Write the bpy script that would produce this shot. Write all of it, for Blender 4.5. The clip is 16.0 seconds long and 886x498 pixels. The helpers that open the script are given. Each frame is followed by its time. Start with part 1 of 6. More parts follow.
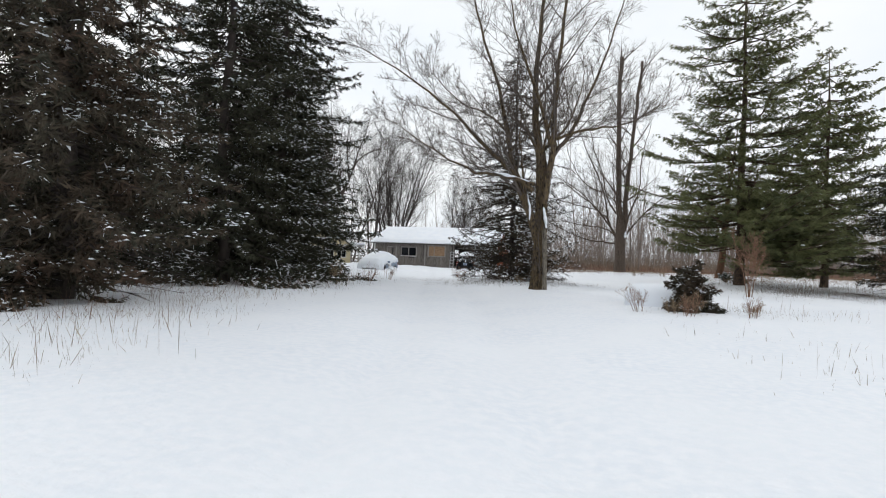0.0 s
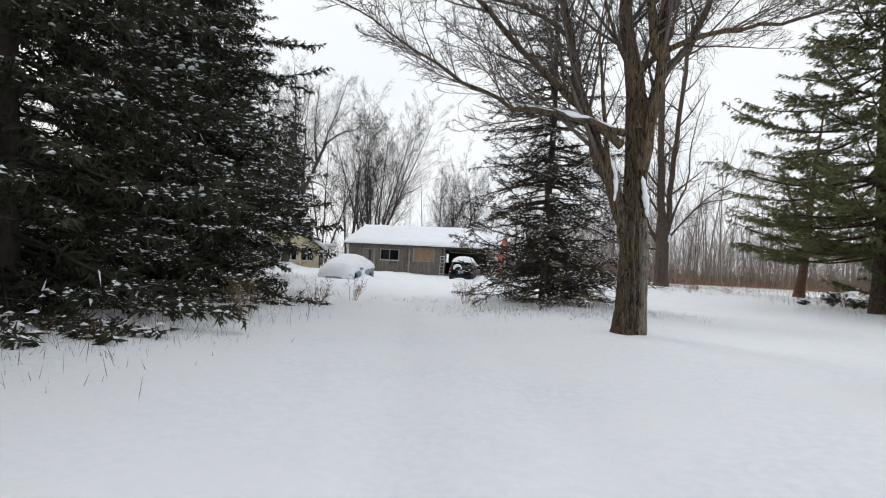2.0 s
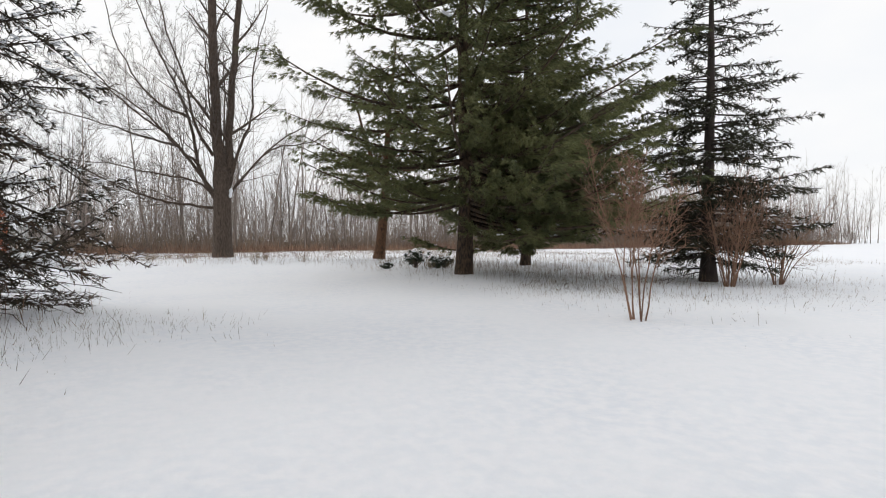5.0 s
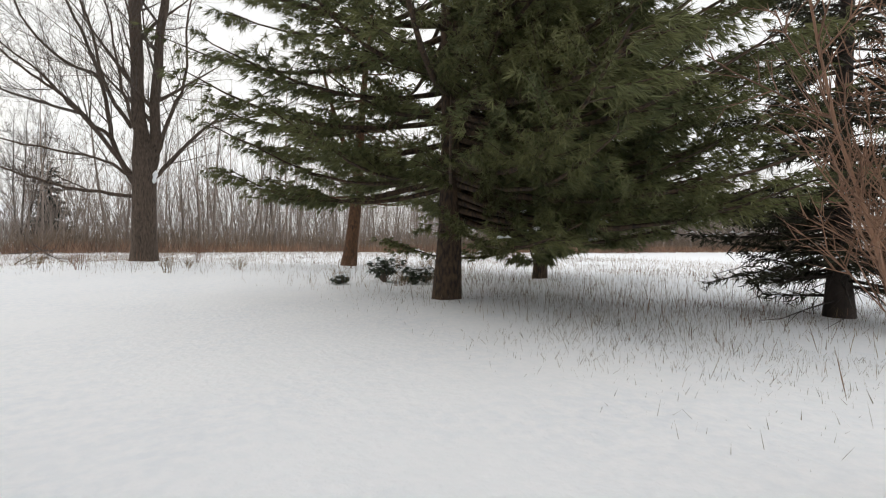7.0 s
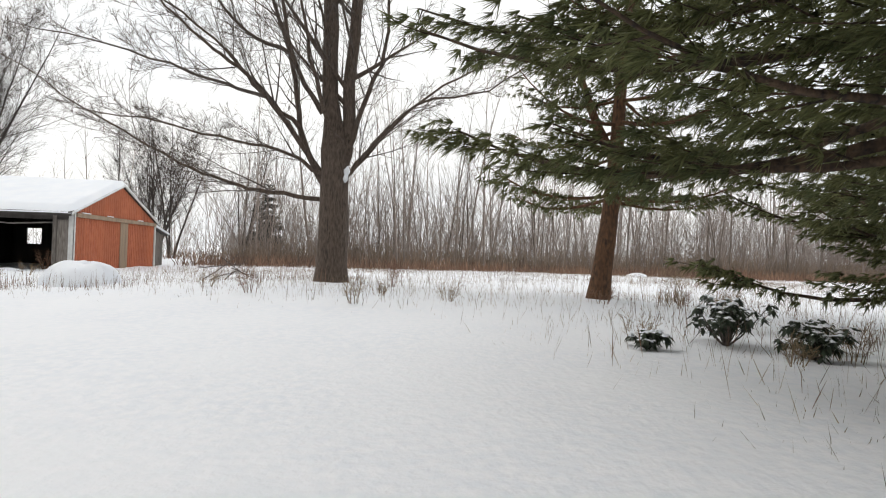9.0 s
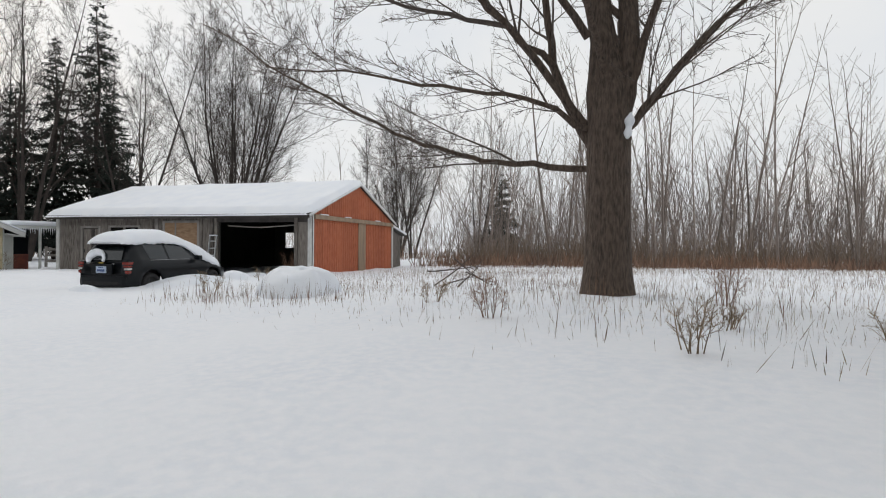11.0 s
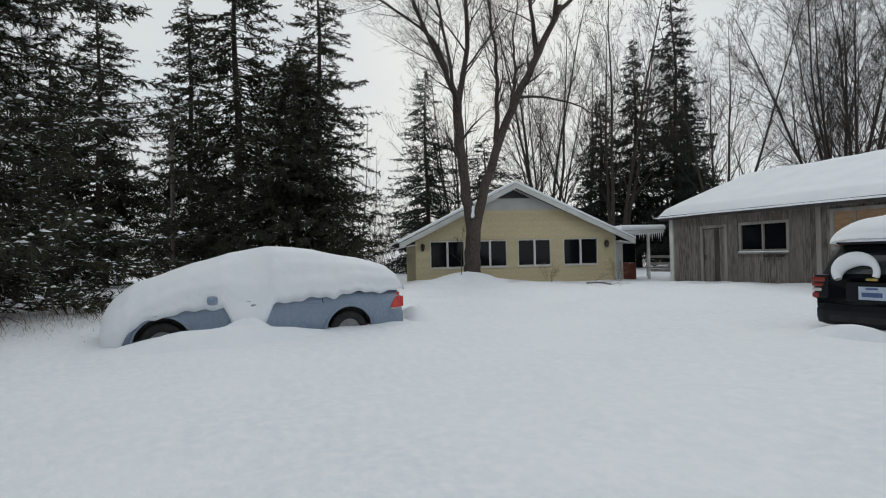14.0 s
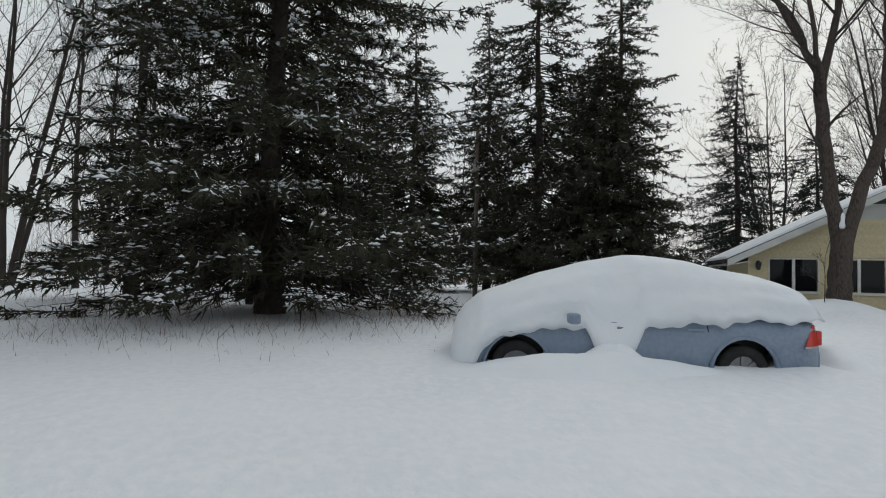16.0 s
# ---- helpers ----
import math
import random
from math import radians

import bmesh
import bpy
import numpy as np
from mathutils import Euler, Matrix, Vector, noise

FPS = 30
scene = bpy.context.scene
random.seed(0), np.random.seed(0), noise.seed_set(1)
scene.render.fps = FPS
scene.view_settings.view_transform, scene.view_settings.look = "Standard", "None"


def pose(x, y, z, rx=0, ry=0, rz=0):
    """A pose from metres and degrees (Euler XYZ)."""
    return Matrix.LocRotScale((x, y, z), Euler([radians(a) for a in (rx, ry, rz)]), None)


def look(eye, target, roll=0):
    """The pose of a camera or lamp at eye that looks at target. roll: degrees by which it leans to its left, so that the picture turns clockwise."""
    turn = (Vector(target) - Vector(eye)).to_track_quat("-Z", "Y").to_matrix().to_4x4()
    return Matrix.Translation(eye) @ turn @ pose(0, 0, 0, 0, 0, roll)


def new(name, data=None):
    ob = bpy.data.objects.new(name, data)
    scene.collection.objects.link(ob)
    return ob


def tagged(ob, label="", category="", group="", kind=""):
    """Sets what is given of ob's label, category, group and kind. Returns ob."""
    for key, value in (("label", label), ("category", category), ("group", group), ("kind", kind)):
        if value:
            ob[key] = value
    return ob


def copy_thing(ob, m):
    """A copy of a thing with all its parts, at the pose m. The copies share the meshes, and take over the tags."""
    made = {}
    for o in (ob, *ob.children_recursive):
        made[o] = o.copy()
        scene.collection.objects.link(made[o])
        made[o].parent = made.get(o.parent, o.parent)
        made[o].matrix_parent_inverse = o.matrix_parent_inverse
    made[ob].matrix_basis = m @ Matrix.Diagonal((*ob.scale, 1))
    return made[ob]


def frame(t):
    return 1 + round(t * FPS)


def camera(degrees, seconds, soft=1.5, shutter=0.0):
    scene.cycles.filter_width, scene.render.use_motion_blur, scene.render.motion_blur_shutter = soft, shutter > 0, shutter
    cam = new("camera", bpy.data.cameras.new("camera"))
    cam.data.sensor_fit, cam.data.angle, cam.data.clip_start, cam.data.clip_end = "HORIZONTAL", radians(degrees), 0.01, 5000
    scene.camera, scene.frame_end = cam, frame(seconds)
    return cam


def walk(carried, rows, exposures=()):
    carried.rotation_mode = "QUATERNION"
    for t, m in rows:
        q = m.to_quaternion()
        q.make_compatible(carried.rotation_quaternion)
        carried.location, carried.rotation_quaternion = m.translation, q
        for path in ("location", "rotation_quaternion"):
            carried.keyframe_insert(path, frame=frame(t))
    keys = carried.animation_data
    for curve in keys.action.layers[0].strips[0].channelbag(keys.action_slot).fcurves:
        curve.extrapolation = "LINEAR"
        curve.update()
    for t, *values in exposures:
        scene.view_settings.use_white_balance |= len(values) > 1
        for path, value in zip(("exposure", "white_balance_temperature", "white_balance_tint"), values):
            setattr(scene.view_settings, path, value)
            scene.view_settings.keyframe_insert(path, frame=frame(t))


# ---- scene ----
# one lens, one path; rows are seconds, eye, target, roll
cam = camera(78.0, 16.0, 1.1)
PATH = [
    (0, (-1.801, 6.414, 1.365), (-4.272, 16.103, 1.489), 2.02),
    (0.5, (-2.661, 9.217, 1.383), (-5.166, 18.898, 1.461), 2.29),
    (1, (-3.422, 11.627, 1.415), (-5.989, 21.291, 1.541), 2.18),
    (1.5, (-4.159, 13.861, 1.456), (-6.705, 23.529, 1.661), 2.08),
    (2, (-4.693, 15.911, 1.489), (-6.863, 25.671, 1.686), 2.95),
    (2.5, (-4.850, 17.595, 1.530), (-6.273, 27.492, 1.690), 1.77),
    (3, (-4.619, 19.061, 1.454), (-4.905, 29.056, 1.374), 0.46),
    (3.5, (-4.061, 20.451, 1.388), (-3.148, 30.407, 1.172), 0.79),
    (4, (-3.255, 21.695, 1.376), (-1.109, 31.461, 1.264), -0.04),
    (4.5, (-2.681, 23.259, 1.380), (0.862, 32.609, 1.225), 0.89),
    (5, (-1.727, 24.570, 1.368), (2.950, 33.407, 1.191), -0.10),
    (7.5, (1.965, 30.946, 1.443), (6.396, 39.909, 1.280), 1.46),
    (8, (2.112, 32.676, 1.265), (5.495, 42.085, 1.125), 3.82),
    (8.5, (2.207, 34.406, 1.395), (4.490, 44.142, 1.438), 0.74),
    (9, (1.872, 35.810, 1.417), (3.301, 45.707, 1.514), 1.95),
    (11.5, (0.056, 41.772, 1.383), (-3.830, 50.985, 1.330), -0.51),
    (12, (-1.149, 42.503, 1.378), (-6.256, 51.101, 1.413), -0.65),
    (12.5, (-2.566, 43.054, 1.409), (-8.803, 50.871, 1.409), -0.82),
    (13, (-4.078, 43.526, 1.412), (-11.451, 50.281, 1.506), -0.86),
    (13.5, (-5.759, 44.050, 1.361), (-14.240, 49.349, 1.411), -1.41),
    (14, (-7.050, 44.258, 1.333), (-16.288, 48.083, 1.459), -1.40),
    (14.5, (-7.966, 44.185, 1.333), (-17.666, 46.608, 1.494), -1.58),
    (15, (-8.555, 43.824, 1.398), (-18.486, 44.976, 1.627), -0.87),
    (15.5, (-8.869, 43.476, 1.361), (-18.862, 43.361, 1.720), 0.58),
    (16, (-8.958, 43.194, 1.308), (-18.915, 42.350, 1.696), 1.20),
]
EXPOSURE = [(0.0, 0.2, 6400, 8), (3.0, 0.2, 6500, 9), (5.0, 0.2, 6650, 10), (7.5, 0.3, 6800, 9), (9.0, 0.34, 6750, 9), (11.5, -0.18, 6500, 9), (13.0, -0.28, 6350, 6), (16.0, -0.38, 6350, 5)]
walk(cam, [(t, look(eye, target, roll)) for t, eye, target, roll in PATH], EXPOSURE)

# ---- light: an overcast winter day ----
world = bpy.data.worlds.new("overcast")
scene.world = world
world.use_nodes = True
wt = world.node_tree
wt.nodes.clear()
w_out = wt.nodes.new("ShaderNodeOutputWorld")
w_bg = wt.nodes.new("ShaderNodeBackground")
w_sky = wt.nodes.new("ShaderNodeTexSky")
w_sky.sky_type, w_sky.sun_disc = "NISHITA", False
w_sky.sun_elevation, w_sky.sun_rotation = radians(24), radians(-60)
w_sky.dust_density, w_sky.air_density = 4.0, 1.0
w_co = wt.nodes.new("ShaderNodeTexCoord")
w_map = wt.nodes.new("ShaderNodeMapping")
w_map.inputs["Scale"].default_value = (1.0, 1.0, 2.6)
w_noise = wt.nodes.new("ShaderNodeTexNoise")
w_noise.inputs["Scale"].default_value, w_noise.inputs["Detail"].default_value = 2.2, 5.0
w_ramp = wt.nodes.new("ShaderNodeValToRGB")
w_ramp.color_ramp.elements[0].position, w_ramp.color_ramp.elements[0].color = 0.3, (0.86, 0.9, 0.96, 1)
w_ramp.color_ramp.elements[1].position, w_ramp.color_ramp.elements[1].color = 0.7, (1.0, 1.0, 1.0, 1)
w_scale = wt.nodes.new("ShaderNodeVectorMath")
w_scale.operation = "SCALE"
w_scale.inputs["Scale"].default_value = 0.1
w_mix = wt.nodes.new("ShaderNodeMix")
w_mix.data_type = "RGBA"
w_mix.inputs["Factor"].default_value = 0.95
wt.links.new(w_co.outputs["Generated"], w_map.inputs["Vector"])
wt.links.new(w_map.outputs["Vector"], w_noise.inputs["Vector"])
wt.links.new(w_noise.outputs["Fac"], w_ramp.inputs["Fac"])
wt.links.new(w_sky.outputs["Color"], w_scale.inputs[0])
wt.links.new(w_scale.outputs["Vector"], w_mix.inputs[6])
wt.links.new(w_ramp.outputs["Color"], w_mix.inputs[7])
wt.links.new(w_mix.outputs[2], w_bg.inputs["Color"])
wt.links.new(w_bg.outputs["Background"], w_out.inputs["Surface"])
w_bg.inputs["Strength"].default_value = 0.92
sun = new("sun", bpy.data.lights.new("sun", "SUN"))
sun.data.energy, sun.data.angle, sun.data.color = 0.55, radians(25), (1.0, 0.97, 0.93)
sun.matrix_world = look((0, 0, 60), (35, -20, 28))


# ---- materials ----
def mat(name, base, rough=0.8, second=None, scale=6.0, third=None, fine=40.0, bump=0.0, bump_scale=60.0, metal=0.0,
        stretch=(1, 1, 1), random_amount=0.0, island=False, spec=0.3, low=0.35, high=0.65, normal_distance=0.02):
    """Base colour varied at two scales, with fine relief."""
    m = bpy.data.materials.new(name)
    m.use_nodes = True
    t = m.node_tree
    b = t.nodes["Principled BSDF"]
    b.inputs["Roughness"].default_value, b.inputs["Metallic"].default_value = rough, metal
    b.inputs["Specular IOR Level"].default_value = spec
    co = t.nodes.new("ShaderNodeTexCoord")
    mp = t.nodes.new("ShaderNodeMapping")
    mp.inputs["Scale"].default_value = stretch
    t.links.new(co.outputs["Object"], mp.inputs["Vector"])
    col = None
    rgb = t.nodes.new("ShaderNodeRGB")
    rgb.outputs[0].default_value = (*base, 1)
    col = rgb.outputs[0]
    for other, sc, det in ((second, scale, 4.0), (third, fine, 3.0)):
        if other:
            n = t.nodes.new("ShaderNodeTexNoise")
            n.inputs["Scale"].default_value, n.inputs["Detail"].default_value = sc, det
            t.links.new(mp.outputs["Vector"], n.inputs["Vector"])
            r = t.nodes.new("ShaderNodeMapRange")
            r.inputs["From Min"].default_value, r.inputs["From Max"].default_value = low, high
            t.links.new(n.outputs["Fac"], r.inputs["Value"])
            x = t.nodes.new("ShaderNodeMix")
            x.data_type = "RGBA"
            t.links.new(r.outputs["Result"], x.inputs["Factor"])
            t.links.new(col, x.inputs[6])
            x.inputs[7].default_value = (*other, 1)
            col = x.outputs[2]
    if random_amount:
        if island:
            src = t.nodes.new("ShaderNodeNewGeometry").outputs["Random Per Island"]
        else:
            src = t.nodes.new("ShaderNodeObjectInfo").outputs["Random"]
        r = t.nodes.new("ShaderNodeMapRange")
        r.inputs["To Min"].default_value, r.inputs["To Max"].default_value = 1 - random_amount, 1 + random_amount
        t.links.new(src, r.inputs["Value"])
        h = t.nodes.new("ShaderNodeHueSaturation")
        t.links.new(r.outputs["Result"], h.inputs["Value"])
        t.links.new(col, h.inputs["Color"])
        col = h.outputs["Color"]
    t.links.new(col, b.inputs["Base Color"])
    if bump:
        n = t.nodes.new("ShaderNodeTexNoise")
        n.inputs["Scale"].default_value, n.inputs["Detail"].default_value = bump_scale, 5.0
        t.links.new(mp.outputs["Vector"], n.inputs["Vector"])
        bp = t.nodes.new("ShaderNodeBump")
        bp.inputs["Strength"].default_value, bp.inputs["Distance"].default_value = bump, normal_distance
        t.links.new(n.outputs["Fac"], bp.inputs["Height"])
        t.links.new(bp.outputs["Normal"], b.inputs["Normal"])
    return m


SNOW = mat("snow", (0.86, 0.88, 0.91), 0.7, (0.80, 0.83, 0.88), 0.5, (0.88, 0.89, 0.92), 9.0, 0.35, 14.0, spec=0.2, normal_distance=0.05)
SNOW_CAP = mat("snow_cap", (0.87, 0.89, 0.92), 0.7, (0.82, 0.85, 0.90), 1.5, bump=0.25, bump_scale=9.0, spec=0.2, normal_distance=0.04)
# near-black streaks put the cracks' shade, along with their dirt, into the colour
BARK_FURROW = mat("furrowed_bark", (0.1, 0.075, 0.054), 0.95, (0.018, 0.014, 0.012), 15.0, (0.165, 0.118, 0.06), 34.0, 1.0, 22.0, normal_distance=0.09, stretch=(1, 1, 0.2), low=0.47, high=0.6)
BARK_PALE = mat("pale_bark", (0.2, 0.175, 0.14), 0.95, (0.06, 0.05, 0.042), 18.0, (0.26, 0.23, 0.185), 40.0, 1.0, 22.0, normal_distance=0.06, stretch=(1, 1, 0.18), low=0.46, high=0.62)
BARK_GREY = mat("grey_bark", (0.105, 0.086, 0.074), 0.95, (0.06, 0.05, 0.044), 4.0, (0.15, 0.125, 0.11), 30.0, 0.5, 45.0, stretch=(1, 1, 0.3))
DEAD_WOOD = mat("pale_dead_wood", (0.24, 0.205, 0.16), 0.9, (0.1, 0.085, 0.068), 14.0, (0.33, 0.29, 0.23), 28.0, 0.8, 26.0, stretch=(1, 1, 0.3), normal_distance=0.04)
BARK_PINE = mat("pine_bark", (0.042, 0.032, 0.026), 0.95, (0.024, 0.02, 0.018), 6.0, (0.1, 0.066, 0.043), 18.0, 0.8, 35.0, stretch=(1, 1, 0.4))
BARK_ORANGE = mat("orange_pine_bark", (0.12, 0.066, 0.04), 0.95, (0.05, 0.034, 0.026), 6.0, (0.17, 0.09, 0.05), 18.0, 0.8, 35.0, stretch=(1, 1, 0.4))
BARK_SPRUCE = mat("spruce_bark", (0.07, 0.055, 0.048), 0.95, (0.04, 0.033, 0.03), 6.0, bump=0.5, bump_scale=30.0, stretch=(1, 1, 0.4))
BARK_DARK = mat("dark_bark", (0.068, 0.055, 0.048), 0.95, (0.038, 0.032, 0.028), 5.0, (0.1, 0.08, 0.068), 28.0, 0.7, 30.0, stretch=(1, 1, 0.3), normal_distance=0.04)
TWIG = mat("bare_twig", (0.066, 0.054, 0.048), 0.95, (0.042, 0.035, 0.032), 1.5)
BARK_BROWN = mat("brown_bark", (0.095, 0.07, 0.056), 0.95, (0.042, 0.033, 0.028), 12.0, (0.135, 0.102, 0.08), 30.0, 0.9, 20.0, stretch=(1, 1, 0.22), normal_distance=0.06)
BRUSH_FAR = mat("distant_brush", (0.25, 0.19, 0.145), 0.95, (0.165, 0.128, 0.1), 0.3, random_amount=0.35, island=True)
# twig tone lightened to carry the distance haze in its colour
HAZED_TWIG = mat("hazed_twig", (0.28, 0.235, 0.205), 0.95, (0.19, 0.158, 0.14), 0.4, random_amount=0.3, island=True)
BRUSH = mat("dry_brush", (0.25, 0.15, 0.1), 0.95, (0.15, 0.1, 0.075), 0.3, random_amount=0.35, island=True)
STUBBLE = mat("grass_stubble", (0.24, 0.2, 0.16), 0.9, (0.15, 0.12, 0.1), 0.5, random_amount=0.35, island=True)
GRASS = mat("dead_grass", (0.30, 0.225, 0.14), 0.9, (0.17, 0.12, 0.08), 0.6, random_amount=0.4, island=True)
REDTWIG = mat("reddish_twig", (0.25, 0.145, 0.095), 0.9, (0.17, 0.1, 0.07), 1.0, random_amount=0.3, island=True)
SPRUCE_GREEN = mat("spruce_needles", (0.042, 0.038, 0.022), 0.8, (0.021, 0.024, 0.016), 0.8, (0.05, 0.05, 0.03), 3.0, random_amount=0.35, island=True)
SPRUCE_BROWN = mat("browned_needles", (0.066, 0.053, 0.036), 0.85, (0.1, 0.06, 0.042), 0.5, (0.045, 0.044, 0.03), 2.0, random_amount=0.35, island=True)
PINE_GREEN = mat("pine_needles", (0.135, 0.142, 0.055), 0.7, (0.06, 0.08, 0.038), 0.7, (0.155, 0.158, 0.066), 3.0, random_amount=0.3, island=True)
LEAF_GREEN = mat("evergreen_leaf", (0.045, 0.062, 0.042), 0.5, (0.028, 0.04, 0.03), 2.0, (0.06, 0.075, 0.045), 9.0, random_amount=0.3, island=True)
FAR_GREEN = mat("distant_conifer", (0.035, 0.045, 0.036), 0.85, (0.022, 0.03, 0.026), 0.5, random_amount=0.3, island=True)
BOARD = mat("weathered_board", (0.165, 0.145, 0.13), 0.9, (0.08, 0.068, 0.06), 2.2, (0.24, 0.215, 0.19), 22.0, 0.4, 60.0, stretch=(1, 1, 0.12), random_amount=0.18)
BOARD_DARK = mat("dark_board", (0.085, 0.075, 0.07), 0.9, (0.05, 0.045, 0.042), 3.0, bump=0.3, stretch=(1, 1, 0.2))
TRIM_GREY = mat("grey_trim", (0.33, 0.31, 0.285), 0.85, (0.22, 0.2, 0.185), 3.0, bump=0.3, stretch=(1, 1, 0.2))
WHITE_TRIM = mat("white_trim", (0.7, 0.7, 0.68), 0.6, (0.56, 0.56, 0.54), 4.0, bump=0.1)
RED_STEEL = mat("rust_red_siding", (0.40, 0.115, 0.052), 0.6, (0.31, 0.085, 0.042), 0.9, (0.44, 0.14, 0.07), 14.0, 0.15, 40.0, stretch=(1, 1, 0.25), random_amount=0.08)
TAN_BOARD = mat("tan_plank", (0.36, 0.27, 0.19), 0.85, (0.24, 0.18, 0.13), 3.0, bump=0.3, stretch=(1, 1, 0.2))
PLYWOOD = mat("plywood", (0.3, 0.19, 0.11), 0.8, (0.22, 0.135, 0.08), 2.0, (0.34, 0.225, 0.14), 14.0, 0.2, stretch=(0.3, 1, 1))
SIDING = mat("pale_yellow_siding", (0.56, 0.48, 0.30), 0.7, (0.49, 0.42, 0.27), 1.2, (0.6, 0.52, 0.34), 15.0, 0.1, random_amount=0.05)
STONE_WHITE = mat("pale_gable_panel", (0.52, 0.52, 0.5), 0.7, (0.44, 0.44, 0.42), 1.0)
FASCIA = mat("pale_fascia", (0.62, 0.63, 0.60), 0.6, (0.52, 0.53, 0.51), 2.0)
SHINGLE = mat("shingle", (0.1, 0.095, 0.09), 0.95, (0.06, 0.058, 0.056), 6.0, bump=0.4)
# near-black base: the shade of the unlit rooms is put into the colour
SHADE_IN = mat("interior_shade", (0.035, 0.033, 0.032), 0.95, (0.02, 0.019, 0.018), 1.0)
EARTH = mat("earth_floor", (0.09, 0.075, 0.06), 0.95, (0.06, 0.05, 0.042), 2.0, bump=0.4)
RED_BRICK = mat("dark_red_brick", (0.2, 0.06, 0.042), 0.9, (0.13, 0.045, 0.035), 5.0, bump=0.3)
BLACK_METAL = mat("black_metal", (0.02, 0.02, 0.02), 0.5, spec=0.5)
ALU = mat("aluminium", (0.62, 0.63, 0.64), 0.4, (0.5, 0.51, 0.52), 5.0, metal=0.6)
BLUE_PAINT = mat("grey_blue_paint", (0.225, 0.29, 0.39), 0.35, (0.2, 0.255, 0.345), 1.2, (0.26, 0.31, 0.39), 20.0, spec=0.5, metal=0.25)
BLACK_PAINT = mat("black_paint", (0.006, 0.007, 0.009), 0.28, (0.01, 0.012, 0.014), 2.0, spec=0.22)
RUBBER = mat("rubber", (0.022, 0.022, 0.023), 0.85, (0.035, 0.034, 0.034), 9.0)
RIM = mat("alloy", (0.34, 0.34, 0.35), 0.4, (0.24, 0.24, 0.25), 6.0, metal=0.7)
DULL_RED = mat("dull_red_lens", (0.26, 0.035, 0.025), 0.2, (0.18, 0.03, 0.022), 8.0, spec=0.5)
TAIL_RED = mat("red_lens", (0.62, 0.035, 0.02), 0.25, (0.5, 0.03, 0.02), 8.0, spec=0.6)
LENS_CLEAR = mat("clear_lens", (0.6, 0.58, 0.56), 0.2, (0.45, 0.42, 0.4), 9.0, spec=0.6)
PLATE = mat("plate_white", (0.5, 0.58, 0.7), 0.5, (0.45, 0.52, 0.64), 9.0)
PLATE_BAR = mat("plate_blue", (0.08, 0.12, 0.26), 0.5)
GOLD = mat("gold_badge", (0.5, 0.38, 0.12), 0.35, metal=0.7)
STONE = mat("field_stone", (0.3, 0.27, 0.25), 0.9, (0.2, 0.18, 0.17), 5.0, bump=0.5)
BRIGHT = mat("pale_far_wall", (0.5, 0.5, 0.48), 0.8, (0.42, 0.42, 0.41), 2.0)


def glass_mat(name, tint, rough=0.06, spec=0.6):
    m = bpy.data.materials.new(name)
    m.use_nodes = True
    b = m.node_tree.nodes["Principled BSDF"]
    b.inputs["Base Color"].default_value = (*tint, 1)
    b.inputs["Roughness"].default_value = rough
    b.inputs["Specular IOR Level"].default_value = spec
    return m


DARK_GLASS = glass_mat("dark_window_glass", (0.006, 0.007, 0.009), spec=0.22)
CAR_GLASS = glass_mat("tinted_car_glass", (0.014, 0.018, 0.02), 0.08)


# ---- mesh helpers ----
def mesh_ob(name, verts, faces, material, parent=None, label="", smooth=False):
    me = bpy.data.meshes.new(name)
    me.from_pydata([tuple(v) for v in verts] if not isinstance(verts, np.ndarray) else verts.tolist(), [], faces if isinstance(faces, list) else faces.tolist())
    me.update()
    for m in material if isinstance(material, (list, tuple)) else [material]:
        me.materials.append(m)
    if smooth:
        me.polygons.foreach_set("use_smooth", [True] * len(me.polygons))
    ob = new(name, me)
    if parent is not None:
        ob.parent = parent
    if label:
        ob["label"] = label
    return ob


def part(name, bm, material, parent=None, label="", smooth=False):
    me = bpy.data.meshes.new(name)
    bm.to_mesh(me)
    bm.free()
    me.materials.append(material)
    if smooth:
        me.polygons.foreach_set("use_smooth", [True] * len(me.polygons))
    ob = new(name, me)
    if parent is not None:
        ob.parent = parent
    if label:
        ob["label"] = label
    return ob


def box_bm(x0, y0, z0, x1, y1, z1, bevel=0.0, bm=None):
    bm = bm or bmesh.new()
    vs = bmesh.ops.create_cube(bm, size=1.0)["verts"]
    for v in vs:
        v.co = Vector(((x0 + x1) / 2 + v.co.x * (x1 - x0), (y0 + y1) / 2 + v.co.y * (y1 - y0), (z0 + z1) / 2 + v.co.z * (z1 - z0)))
    if bevel:
        es = list({e for v in vs for e in v.link_edges})
        bmesh.ops.bevel(bm, geom=es, offset=bevel, segments=2, affect="EDGES", profile=0.6)
    return bm


def box(name, x0, y0, z0, x1, y1, z1, material, parent=None, label="", bevel=0.0):
    return part(name, box_bm(x0, y0, z0, x1, y1, z1, bevel), material, parent, label)


